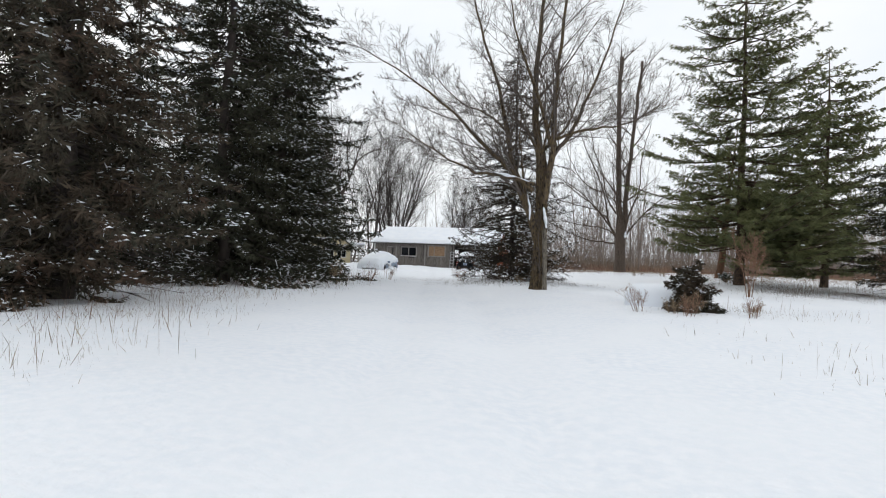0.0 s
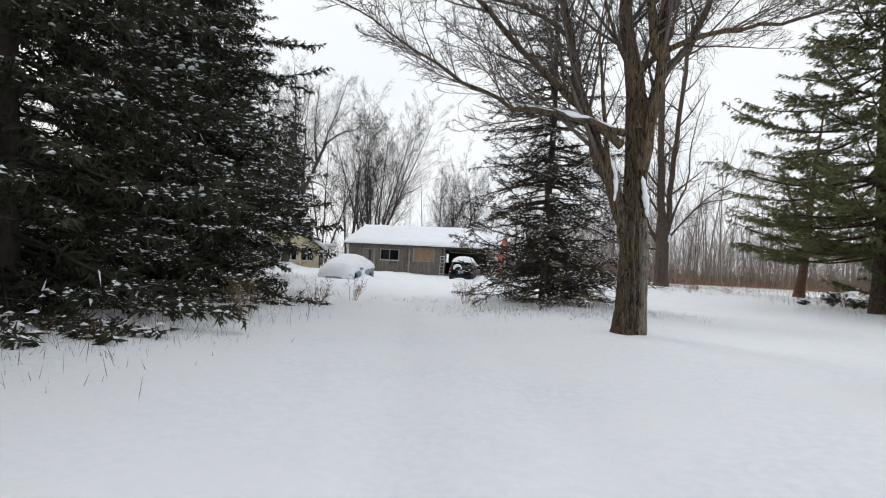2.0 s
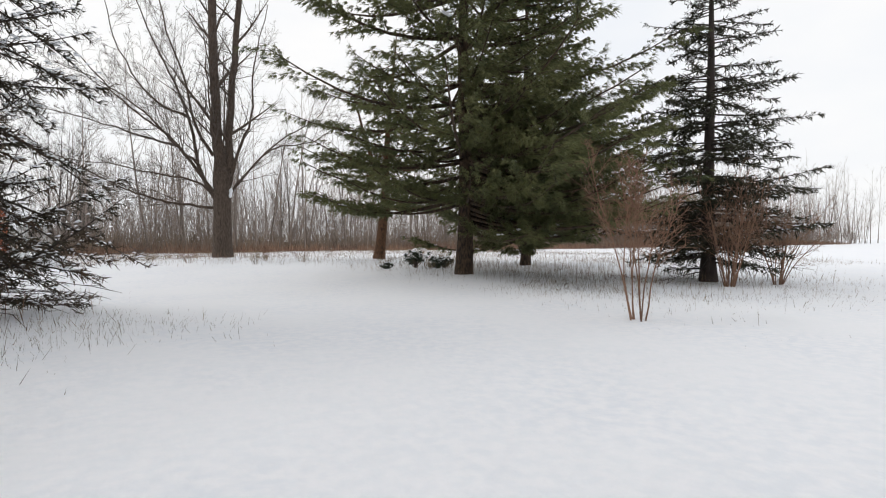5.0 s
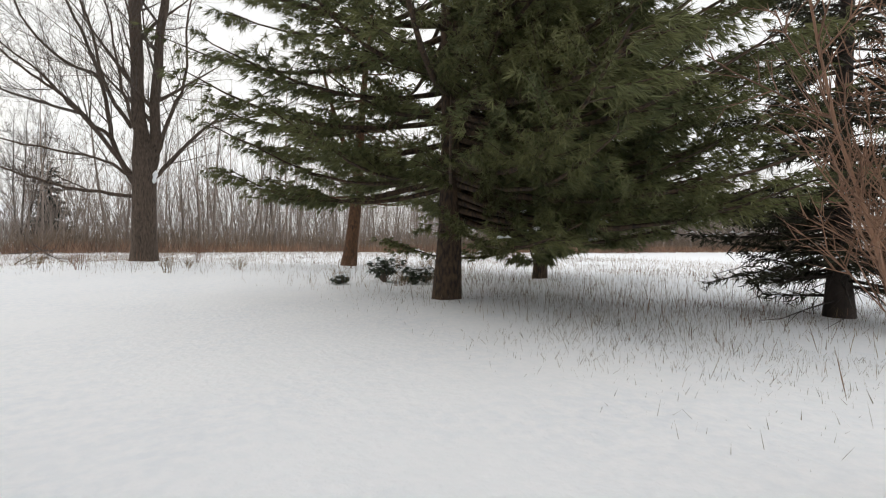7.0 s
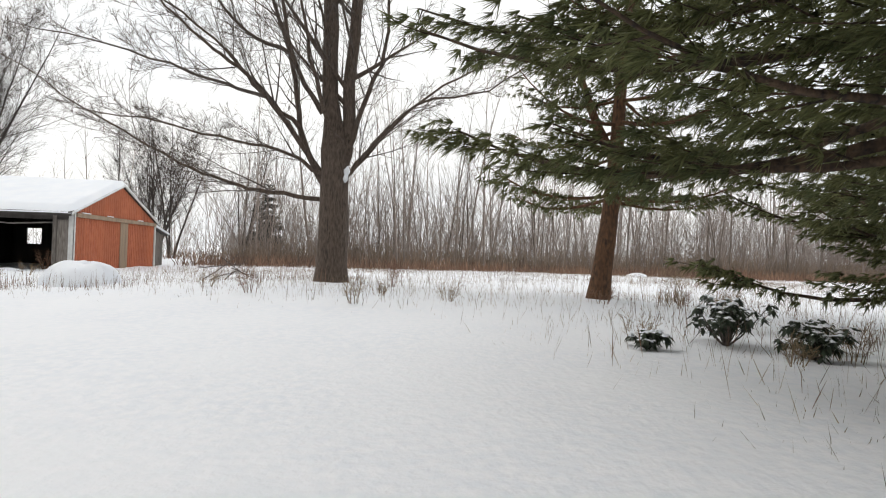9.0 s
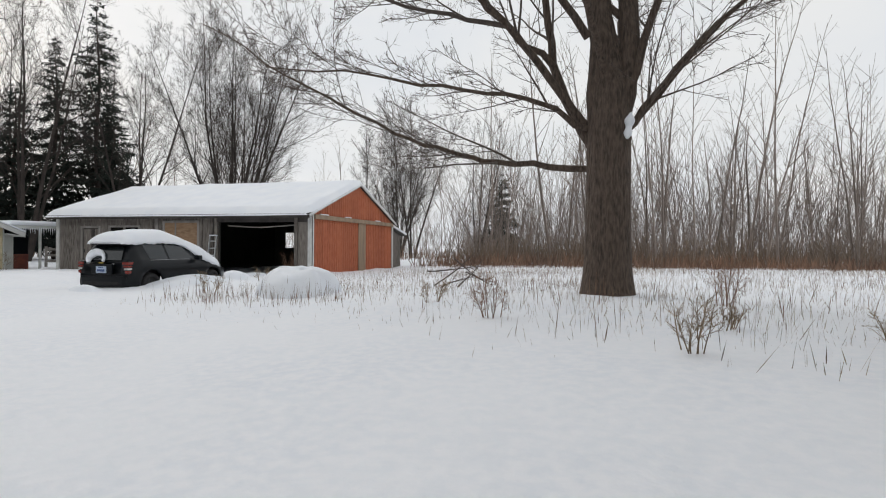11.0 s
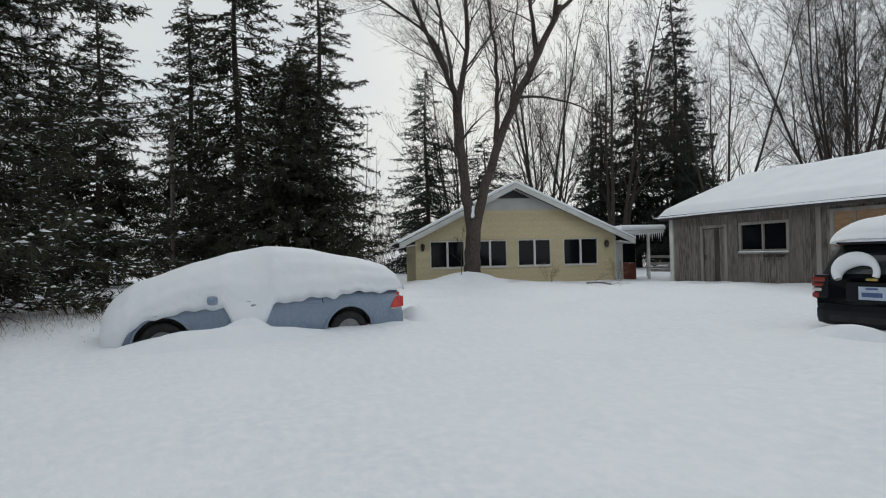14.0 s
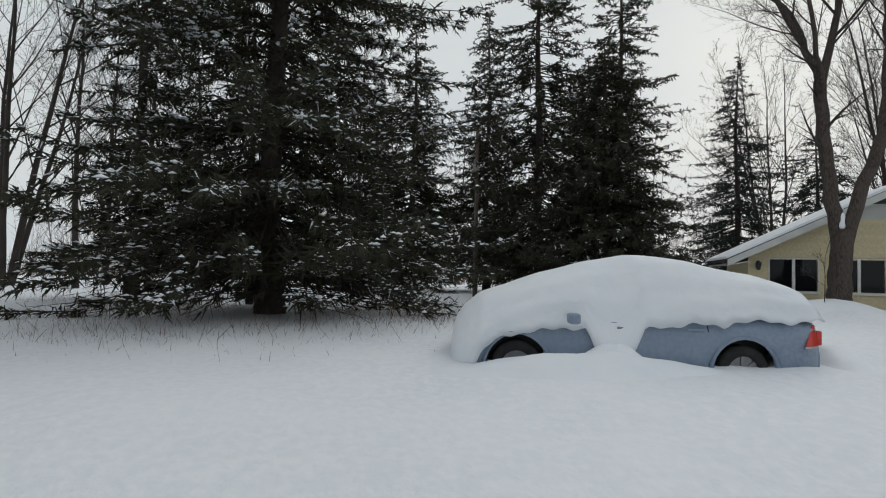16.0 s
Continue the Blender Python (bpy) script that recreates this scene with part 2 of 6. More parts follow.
def prism(name, outline, axis, a0, a1, material, parent=None, label=""):
    """A flat outline of (u, z), pushed along x or y from a0 to a1."""
    n = len(outline)
    if axis == "y":
        verts = [(u, a0, z) for u, z in outline] + [(u, a1, z) for u, z in outline]
    else:
        verts = [(a0, u, z) for u, z in outline] + [(a1, u, z) for u, z in outline]
    faces = [list(range(n)), list(range(2 * n - 1, n - 1, -1))] + [[i, i + n, (i + 1) % n + n, (i + 1) % n] for i in range(n)]
    bm = bmesh.new()
    bv = [bm.verts.new(v) for v in verts]
    for f in faces:
        bm.faces.new([bv[i] for i in f])
    bmesh.ops.recalc_face_normals(bm, faces=bm.faces)
    return part(name, bm, material, parent, label)


def empty(name, m, label, category, group="", kind=""):
    ob = new(name)
    ob.empty_display_size = 0.2
    ob.matrix_world = m
    return tagged(ob, label, category, group, kind)


class Tubes:
    """Tapered tubes gathered into one mesh."""

    def __init__(self):
        self.v, self.f, self.n, self.s, self.fine = [], [], 0, [], 0
        self.thick, self.first = [], []

    def add(self, pts, radii, sides):
        pts = np.asarray(pts, float)
        k = len(pts)
        d = np.gradient(pts, axis=0)
        d /= np.linalg.norm(d, axis=1, keepdims=True) + 1e-9
        ref = np.array([1.0, 0, 0]) if abs(d[0][0]) < 0.8 else np.array([0, 1.0, 0])
        a = np.cross(d, ref)
        a /= np.linalg.norm(a, axis=1, keepdims=True) + 1e-9
        b = np.cross(d, a)
        ang = np.arange(sides) * 2 * np.pi / sides
        ring = pts[:, None] + np.asarray(radii)[:, None, None] * (np.cos(ang)[None, :, None] * a[:, None] + np.sin(ang)[None, :, None] * b[:, None])
        self.v.append(ring.reshape(-1, 3))
        self.thick.append(float(np.max(radii)))
        self.first.append(self.n)
        i, j = np.meshgrid(np.arange(k - 1), np.arange(sides), indexing="ij")
        p = self.n + i * sides + j
        q = self.n + i * sides + (j + 1) % sides
        self.f.append(np.stack([p, q, q + sides, p + sides], -1).reshape(-1, 4))
        self.n += k * sides

    def spikes(self, base, way, length, radius):
        """Fine three-sided twigs that run out to a point."""
        self.s.append((base, way, length, radius))

    def split(self, least):
        """Takes the thick tubes out into a mesh of their own."""
        big, rest = Tubes(), Tubes()
        rest.s = self.s
        for v, f, r, k in zip(self.v, self.f, self.thick, self.first):
            to = big if r >= least else rest
            to.v.append(v)
            to.f.append(f - k + to.n)
            to.n += len(v)
        return big, rest

    def ob(self, name, material, parent=None, label="", smooth=True):
        v, f = self.v, [np.concatenate([q[:, [0, 1, 2]], q[:, [0, 2, 3]]]) for q in self.f]
        if self.s:
            base, way, length, radius = [np.concatenate(c) for c in zip(*self.s)]
            ref = np.where(np.abs(way[:, :1]) < 0.7, np.array([[1.0, 0, 0]]), np.array([[0, 1.0, 0]]))
            a = unit(np.cross(way, ref))
            b = np.cross(way, a)
            r = radius[:, None]
            c = np.stack([base + a * r, base - 0.5 * a * r + 0.87 * b * r, base - 0.5 * a * r - 0.87 * b * r, base + way * length[:, None]], 1)
            v = v + [c.reshape(-1, 3)]
            tri = np.array([(0, 1, 3), (1, 2, 3), (2, 0, 3)])
            f = f + [(self.n + tri[None] + 4 * np.arange(len(base))[:, None, None]).reshape(-1, 3)]
        return mesh_ob(name, np.concatenate(v), np.concatenate(f), material, parent, label, smooth)


def kites(base, way, side, length, width):
    """Slim four-cornered leaves: arrays of place, direction, sideways direction, length and width."""
    mid = base + way * (length * 0.42)[:, None]
    v = np.stack([base, mid + side * (width / 2)[:, None], base + way * length[:, None], mid - side * (width / 2)[:, None]], 1)
    return v.reshape(-1, 3), np.arange(len(base) * 4).reshape(-1, 4)


def needles(base, way, side, length, width):
    """Single pointed needles."""
    s = side * (width / 2)[:, None]
    v = np.stack([base - s, base + s, base + way * length[:, None]], 1)
    return v.reshape(-1, 3), np.arange(len(base) * 3).reshape(-1, 3)


def unit(a):
    return a / (np.linalg.norm(a, axis=-1, keepdims=True) + 1e-9)


def pads(centres, size, rng):
    """Small uneven lumps of snow."""
    n = len(centres)
    base = np.array([(1, 0.1, 0), (-0.1, 0.9, 0), (-0.9, -0.1, 0), (0.1, -0.9, 0), (0, 0, 0.8)])
    turn = rng.uniform(0, 6.28, n)
    c, s = np.cos(turn), np.sin(turn)
    v = base[None] * rng.uniform(0.75, 1.25, (n, 5, 1)) * np.stack([size, size * rng.uniform(0.4, 0.8, n), size * rng.uniform(0.35, 0.6, n)], 1)[:, None]
    x = v[..., 0] * c[:, None] - v[..., 1] * s[:, None]
    y = v[..., 0] * s[:, None] + v[..., 1] * c[:, None]
    v = np.stack([x, y, v[..., 2]], -1) + centres[:, None]
    tri = np.array([(0, 1, 4), (1, 2, 4), (2, 3, 4), (3, 0, 4), (0, 3, 2), (0, 2, 1)])
    return v.reshape(-1, 3), (tri[None] + 5 * np.arange(n)[:, None, None]).reshape(-1, 3)


# ---- ground ----
DRIVE = (-0.254, 0.967)


def drive_offset(x, y):
    """Sideways distance from the drive's middle line, and the way along it."""
    return x * DRIVE[1] - y * DRIVE[0], x * DRIVE[0] + y * DRIVE[1]


def smooth_noise(x, y, s, seed):
    r = np.random.default_rng(seed)
    out = 0
    for k in range(5):
        a, p, f = r.uniform(0, 6.28), r.uniform(0, 6.28), s * r.uniform(0.6, 1.6)
        out = out + np.sin((x * np.cos(a) + y * np.sin(a)) * f + p + 0.8 * np.sin((y * np.cos(a) - x * np.sin(a)) * f * 0.7 + p))
    return out / 5


MOUNDS = [(1.05, 50.9, 0.3, 3.6), (-24.75, 52.6, 0.34, 1.8), (-26.5, 47.5, 0.12, 6.0), (-3.4, 27.3, 0.1, 1.2), (6.2, 38.2, 0.08, 2.0), (7.5, 48.3, 0.12, 2.0), (-5.3, 34.4, 0.12, 2.5), (12, 62, 0.25, 14.0), (-20, 57.5, 0.1, 3.0), (-17.0, 44.8, 0.13, 2.6), (-11.3, 53.9, 0.1, 2.2), (6.4, 42.4, 0.12, 4.0)]


def ground_z(x, y):
    x, y = np.asarray(x, float), np.asarray(y, float)
    z = 0.13 + 0.05 * smooth_noise(x, y, 0.35, 3) + 0.03 * smooth_noise(x, y, 1.4, 4) + 0.014 * smooth_noise(x, y, 4.2, 14) * (0.5 + 0.5 * smooth_noise(x, y, 0.4, 15))
    for mx, my, h, r in MOUNDS:
        z = z + h * np.exp(-((x - mx) ** 2 + (y - my) ** 2) / (2 * r * r))
    off, along = drive_offset(x, y)
    lane = np.exp(-((off / 2.2) ** 4)) * np.clip((62 - along) / 6, 0, 1)
    z = z + 0.07 * smooth_noise(x, y, 1.1, 8) * np.clip((-7 - x) / 4, 0, 1) * np.clip((y - 43) / 4, 0, 1) * np.clip((74 - y) / 4, 0, 1)
    yard = np.clip((-6 - x) / 4, 0, 1) * np.clip((y - 42) / 3, 0, 1) * np.clip((74 - y) / 4, 0, 1)
    z = z + yard * (0.06 * smooth_noise(x, y, 3.1, 18) + 0.035 * smooth_noise(x, y, 6.5, 19)) * (0.6 + 0.6 * smooth_noise(x, y, 0.5, 20))
    z = z - 0.08 * lane + 0.014 * smooth_noise(x, y, 4.0, 6) * lane
    for side in (-0.8, 0.8):
        z = z - 0.085 * np.exp(-(((off - side + 0.12 * np.sin(along * 0.25)) / 0.22) ** 2)) * lane
    far = np.clip((np.hypot(x + 5, y - 35) - 60) / 200, 0, 1)
    z = z + 0.25 * far
    return z


def spread(lo, hi, step, reach, count):
    near = np.arange(lo, hi + step / 2, step)
    out = np.geomspace(step, reach, count).cumsum()
    out = out / out[-1] * reach
    return np.concatenate([lo - out[::-1], near, hi + out])


gx, gy = spread(-38, 26, 0.29, 2500, 26), spread(4, 72, 0.29, 2500, 26)
GX, GY = np.meshgrid(gx, gy, indexing="ij")
rng0 = np.random.default_rng(5)
GZ = ground_z(GX, GY) + rng0.normal(0, 0.006, GX.shape)
ii, jj = np.meshgrid(np.arange(len(gx) - 1), np.arange(len(gy) - 1), indexing="ij")
quad = (ii * len(gy) + jj).reshape(-1)
ground = mesh_ob("ground", np.stack([GX, GY, GZ], -1).reshape(-1, 3), np.stack([quad, quad + len(gy), quad + len(gy) + 1, quad + 1], -1), SNOW, smooth=True)
tagged(ground, "snow-covered yard and field with faint wheel tracks", "snow ground", kind="structure")


def on_ground(x, y, dz=0.0):
    return float(ground_z(x, y)) + dz


# ---- conifers ----
def spruce_tree(name, x, y, height, radius, seed, material, label, low=0.6, whorls=34, twig=0.24, twigs=26, snow=900, snow_size=0.05, trunk_r=0.2, droop=0.35, group="spruces", gaps=0.0, subs=5, shape=0.8, width=0.05, skirt=0.0, dead=0, wild=0.14):
    """A spruce: trunk with limbs, a crown of many small sprays, and lumps of snow lying on them."""
    rng = np.random.default_rng(seed)
    tree = empty(name, pose(x, y, on_ground(x, y, -0.05)), label, "spruce tree", group)
    wood, dry = Tubes(), Tubes()
    zs = np.linspace(0, height, 14)
    wob = 0.04 * height / 10
    wood.add(np.stack([wob * np.sin(zs * 0.7 + seed), wob * np.cos(zs * 0.6 + seed), zs], 1), trunk_r * (1 - zs / height) ** 0.8 + 0.012 + 0.35 * trunk_r * np.exp(-zs / 0.25), 10)
    B, W, S, L, D, E, pts_snow = [], [], [], [], [], [], []
    for k in range(whorls):
        h = low + (height - low - 0.15) * (k / (whorls - 1)) ** 1.05
        f = 1 - (h - low) / (height - low)
        reach = radius * f ** shape + 0.14
        reach *= 1 - skirt * max(0.0, 1 - (h - low) / 1.6)
        for j in range(int(5 + 5 * f + rng.integers(0, 3))):
            if rng.random() < gaps:
                continue
            a = rng.uniform(0, 2 * np.pi)
            r = reach * rng.choice([rng.uniform(0.45, 0.8), rng.uniform(0.8, 1.15)])
            s = np.linspace(0, 1, 7)
            out = np.array([np.cos(a), np.sin(a), 0])
            dr = droop * (0.35 + 0.85 * f) * r
            line = out[None] * (s * r)[:, None]
            lift = rng.uniform(-wild, wild) * r
            line[:, 2] = np.maximum(h + rng.uniform(-0.38, 0.38) - dr * rng.uniform(0.6, 1.35) * (s ** 1.2) + 0.5 * dr * s ** 3 + lift * s ** 2, 0.12)
            wood.add(line, 0.03 * (0.3 + f) * (1 - s) + 0.006, 3)
            across = np.array([-out[1], out[0], 0])
            m = max(6, int(twigs * r / radius * 1.8))
            t = rng.uniform(0.1, 1.0, m) ** 0.75
            at = np.stack([np.interp(t, s, line[:, c]) for c in range(3)], 1)
            sg = rng.choice([-1, 1], m)
            way = unit(out[None] * rng.uniform(0.4, 1.0, m)[:, None] + across[None] * (sg * rng.uniform(0.35, 1.0, m))[:, None] + np.array([0, 0, 1.0])[None] * rng.normal(-0.2, 0.5, m)[:, None])
            tl = twig * (1.7 - 1.0 * t) * rng.uniform(0.6, 1.35, m) * (0.5 + 0.65 * f)
            dust = rng.choice([0.0, 0.0, 0.01, 0.04, 0.08]) * (1 if snow else 0)
            for q in range(subs + 1):
                u = q / (subs + 0.3)
                sw = unit(way * 0.9 + (0 if q == 0 else 1) * np.stack([rng.normal(0, 0.65, m), rng.normal(0, 0.65, m), rng.normal(-0.2, 0.5, m)], 1))
                B.append(at + way * (tl * u)[:, None])
                W.append(sw)
                S.append(unit(np.cross(sw, rng.normal(0, 1, (m, 3)))))
                L.append(tl * (1.0 if q == 0 else 0.72) * rng.uniform(0.75, 1.25, m))
                D.append(width * rng.uniform(0.6, 1.5, m))
                E.append(rng.random(m) < dust * (t > 0.4))
            if snow:
                pts_snow.append((at + way * (tl * rng.uniform(0.1, 1.0, m))[:, None] + [0, 0, 0.02])[t > 0.5])
                if rng.random() < 0.22 + 0.3 * f * f:
                    mm = 20
                    uu = rng.uniform(0.55, 1.0, mm)
                    ctr = np.stack([np.interp(uu, s, line[:, c]) for c in range(3)], 1) + rng.normal(0, 0.13, (mm, 3)) * [1, 1, 0.2]
                    pts_snow.append(np.repeat(ctr + [0, 0, 0.04], 3, 0) + rng.normal(0, 0.02, (3 * mm, 3)))
    for k in range(dead):
        a, h, r = rng.uniform(0, 6.28), rng.uniform(0.3, low + 1.4), radius * rng.uniform(0.4, 0.85)
        s = np.linspace(0, 1, 6)
        line = np.stack([np.cos(a) * s * r, np.sin(a) * s * r, np.maximum(h - 0.5 * h * s ** 1.4, 0.1)], 1)
        dry.add(line, 0.018 * (1 - s) + 0.004, 3)
        for q in range(5):
            u = rng.uniform(0.3, 1.0)
            o = np.array([np.interp(u, s, line[:, c]) for c in range(3)])
            d = unit(np.array([np.cos(a) + rng.normal(0, 0.7), np.sin(a) + rng.normal(0, 0.7), rng.normal(-0.4, 0.2)]))
            e = o + d * rng.uniform(0.2, 0.6)
            e[2] = max(e[2], 0.05)
            dry.add([o, (o + e) / 2, e], [0.007, 0.005, 0.003], 3)
    wood.ob("trunk", BARK_SPRUCE, tree)
    if dead:
        tagged(dry.ob("dead_wood", BARK_SPRUCE, tree, "bare dead lower boughs"), kind="stuff")
    B, W, S, L, D, E = [np.concatenate(c) for c in (B, W, S, L, D, E)]
    v, f = needles(B[~E], W[~E], S[~E], L[~E], D[~E])
    mesh_ob("crown", v, f, material, tree)
    if snow:
        p = np.concatenate(pts_snow)
        keep = p[rng.permutation(len(p))[:int(0.7 * snow)]]
        v, f = pads(keep, snow_size * rng.uniform(0.35, 1.7, len(keep)), rng)
        # sprays dusted white on their upper side
        flat_way = unit(W[E] * [1, 1, 0.6])
        v2, f2 = needles(B[E] + [0, 0, 0.015], flat_way, unit(np.cross(flat_way, [0, 0, 1.0]) + rng.normal(0, 0.25, (int(E.sum()), 3))), L[E], D[E] * 1.15)
        v, f = np.concatenate([v, v2]), np.concatenate([f, f2 + len(v)])
        tagged(mesh_ob("bough_snow", v, f, SNOW_CAP, tree, "lumps of snow on the boughs"), kind="stuff")
    return tree


LANE = [(-4.8, 17.6), (-4.06, 20.5), (-3.2, 21.8), (-1.7, 24.6), (0.3, 27.9), (1.97, 30.9), (2.2, 33.2), (1.87, 35.8), (1.2, 39.0), (0.06, 41.8), (-2.6, 43.05), (-5.8, 44.05), (-8.0, 44.2), (-9.0, 43.2)]


def clear_of_lane(x, y, out, r, wide):
    """How far a limb may reach before it comes over the lane."""
    for u in np.linspace(0.1, 1.0, 19):
        px, py = x + out[0] * r * u, y + out[1] * r * u
        if min(math.hypot(px - a, py - b) for a, b in LANE) < wide:
            return r * max(0.1, u - 0.06)
    return r


def pine_tree(name, x, y, height, radius, seed, label, low=2.0, tiers=15, tufts=9, trunk_r=0.3, lean=(0, 0), needle=0.15, per=16, snow=14, limb_list=(), fork=None, shape=0.7, bark=None, high=2.9, needle_w=0.03):
    """A white pine: straight trunk, long limbs in loose tiers, tufts of long needles towards the limb ends."""
    rng = np.random.default_rng(seed)
    tree = empty(name, pose(x, y, on_ground(x, y, -0.05)), label, "pine tree", "pines")
    wood = Tubes()
    zs = np.linspace(0, height, 16)
    core = np.stack([lean[0] * zs / height + 0.05 * np.sin(zs * 0.8), lean[1] * zs / height + 0.05 * np.cos(zs * 0.7), zs], 1)
    wood.add(core, trunk_r * (1 - 0.9 * zs / height) + 0.22 * trunk_r * np.exp(-zs / 0.25), 14)
    if fork:
        h, dx, dy, ln = fork
        s = np.linspace(0, 1, 7)
        o = np.array([np.interp(h, zs, core[:, c]) for c in range(3)])
        wood.add(o[None] + np.stack([dx * s * ln, dy * s * ln, (0.5 * s + 0.5 * s ** 2) * ln], 1), trunk_r * 0.6 * (1 - 0.7 * s), 8)
    B, W, S, L, D, SN = [], [], [], [], [], []
    specs = []
    for k in range(tiers):
        h = low + (height - low - 0.3) * (k / (tiers - 1)) ** 0.95 + rng.uniform(-0.2, 0.2)
        f = 1 - (h - low) / (height - low)
        a0 = rng.uniform(0, 6.28)
        count = rng.integers(5, 8)
        for j in range(count):
            specs.append((h + rng.uniform(-0.15, 0.15), a0 + j * 6.28 / count + rng.normal(0, 0.25), (radius * (0.2 + 0.8 * f ** shape)) * rng.uniform(0.6, 1.12), rng.uniform(-0.06, 0.16)))
    specs += list(limb_list)
    for h, a, r, rise in specs:
        out = np.array([np.cos(a), np.sin(a), 0])
        if h < high:
            r = clear_of_lane(x, y, out, r, 1.75)
        elif h < high + 1.2:
            r = clear_of_lane(x, y, out, r, 0.5)
        if r < 1.6:
            continue
        s = np.linspace(0, 1, 8)
        bend = rng.normal(0, 0.12)
        across = np.array([-out[1], out[0], 0])
        line = out[None] * (s * r)[:, None] + across[None] * (bend * r * s ** 2)[:, None]
        line[:, 2] = h + rise * r * s - 0.10 * r * np.sin(s * np.pi * 0.9) + 0.08 * r * s ** 3
        line[:, 0] += np.interp(h, zs, core[:, 0])
        line[:, 1] += np.interp(h, zs, core[:, 1])
        wood.add(line, (0.014 + 0.009 * r) * (1 - 0.9 * s) + 0.004, 5)
        m = max(5, int(tufts * r / radius))
        for i in range(m):
            t = rng.uniform(0.1, 1.0)
            at = np.array([np.interp(t, s, line[:, c]) for c in range(3)])
            sg = rng.choice([-1, 1])
            ll = r * 0.28 * (1.25 - t) * rng.uniform(0.6, 1.3) + 0.15
            d = unit(out * rng.uniform(0.4, 1.0) + across * sg * rng.uniform(0.2, 0.9) + np.array([0, 0, rng.uniform(-0.12, 0.22)]))
            ss = np.linspace(0, 1, 4)
            tw = at[None] + d[None] * (ss * ll)[:, None] + np.array([0, 0, 1])[None] * (0.1 * ll * ss ** 2)[:, None]
            wood.add(tw, 0.008 * (1 - ss) + 0.003, 3)
            for u in np.linspace(0.1, 1.0, max(4, int(ll / 0.062))):
                o = tw[0] + (tw[-1] - tw[0]) * u + rng.normal(0, 0.05, 3)
                n = per if h < 6.0 else per // 2
                dirs = unit(d[None] * 0.8 + rng.normal(0, 0.3, (n, 3)) + [0, 0, -0.42])
                B.append(np.repeat(o[None], n, 0))
                W.append(dirs)
                S.append(unit(np.cross(dirs, rng.normal(0, 1, (n, 3)))))
                L.append(needle * rng.uniform(0.55, 1.2, n))
                D.append(np.full(n, needle_w * per / n) * rng.uniform(0.7, 1.5, n))
                SN.append(o + [0, 0, 0.05])
    wood.ob("trunk", bark or BARK_PINE, tree)
    v, f = needles(np.concatenate(B), np.concatenate(W), np.concatenate(S), np.concatenate(L), np.concatenate(D))
    mesh_ob("crown", v, f, PINE_GREEN, tree)
    if snow:
        p = np.array(SN)
        keep = p[rng.permutation(len(p))[:snow]]
        v, f = pads(np.repeat(keep, 9, 0) + rng.normal(0, 0.05, (9 * len(keep), 3)) * [1, 1, 0.3], rng.uniform(0.02, 0.055, 9 * len(keep)) * np.repeat(rng.choice([1.0, 1.0, 1.0, 2.0], len(keep)), 9), rng)
        tagged(mesh_ob("bough_snow", v, f, SNOW_CAP, tree, "lumps of snow on the boughs"), kind="stuff")
    return tree


# ---- bare trees ----
def sprays(t, rng, pts, length, thin):
    """Fine twigs along the last limbs, each with two finer ones."""
    m, n = t.fine, len(pts) - 1
    u = rng.uniform(0.1, 1.0, m)
    i = np.minimum((u * n).astype(int), n - 1)
    ax = unit(pts[i + 1] - pts[i])
    o = pts[i] + (pts[i + 1] - pts[i]) * (u * n - i)[:, None]
    side = unit(np.cross(ax, rng.normal(0, 1, (m, 3))))
    way = unit(ax * 0.7 + side * rng.uniform(0.35, 1.1, m)[:, None] + [0, 0, 0.1])
    ln = length * 0.6 * (1.15 - 0.6 * u) * rng.uniform(0.6, 1.3, m)
    t.spikes(o, way, ln, np.full(m, thin * 0.75))
    for q in range(2):
        w = unit(way + 0.85 * unit(rng.normal(0, 1, (m, 3))) + [0, 0, 0.08])
        t.spikes(o + way * (ln * rng.uniform(0.25, 0.8, m))[:, None], w, ln * rng.uniform(0.35, 0.7, m), np.full(m, thin * 0.55))


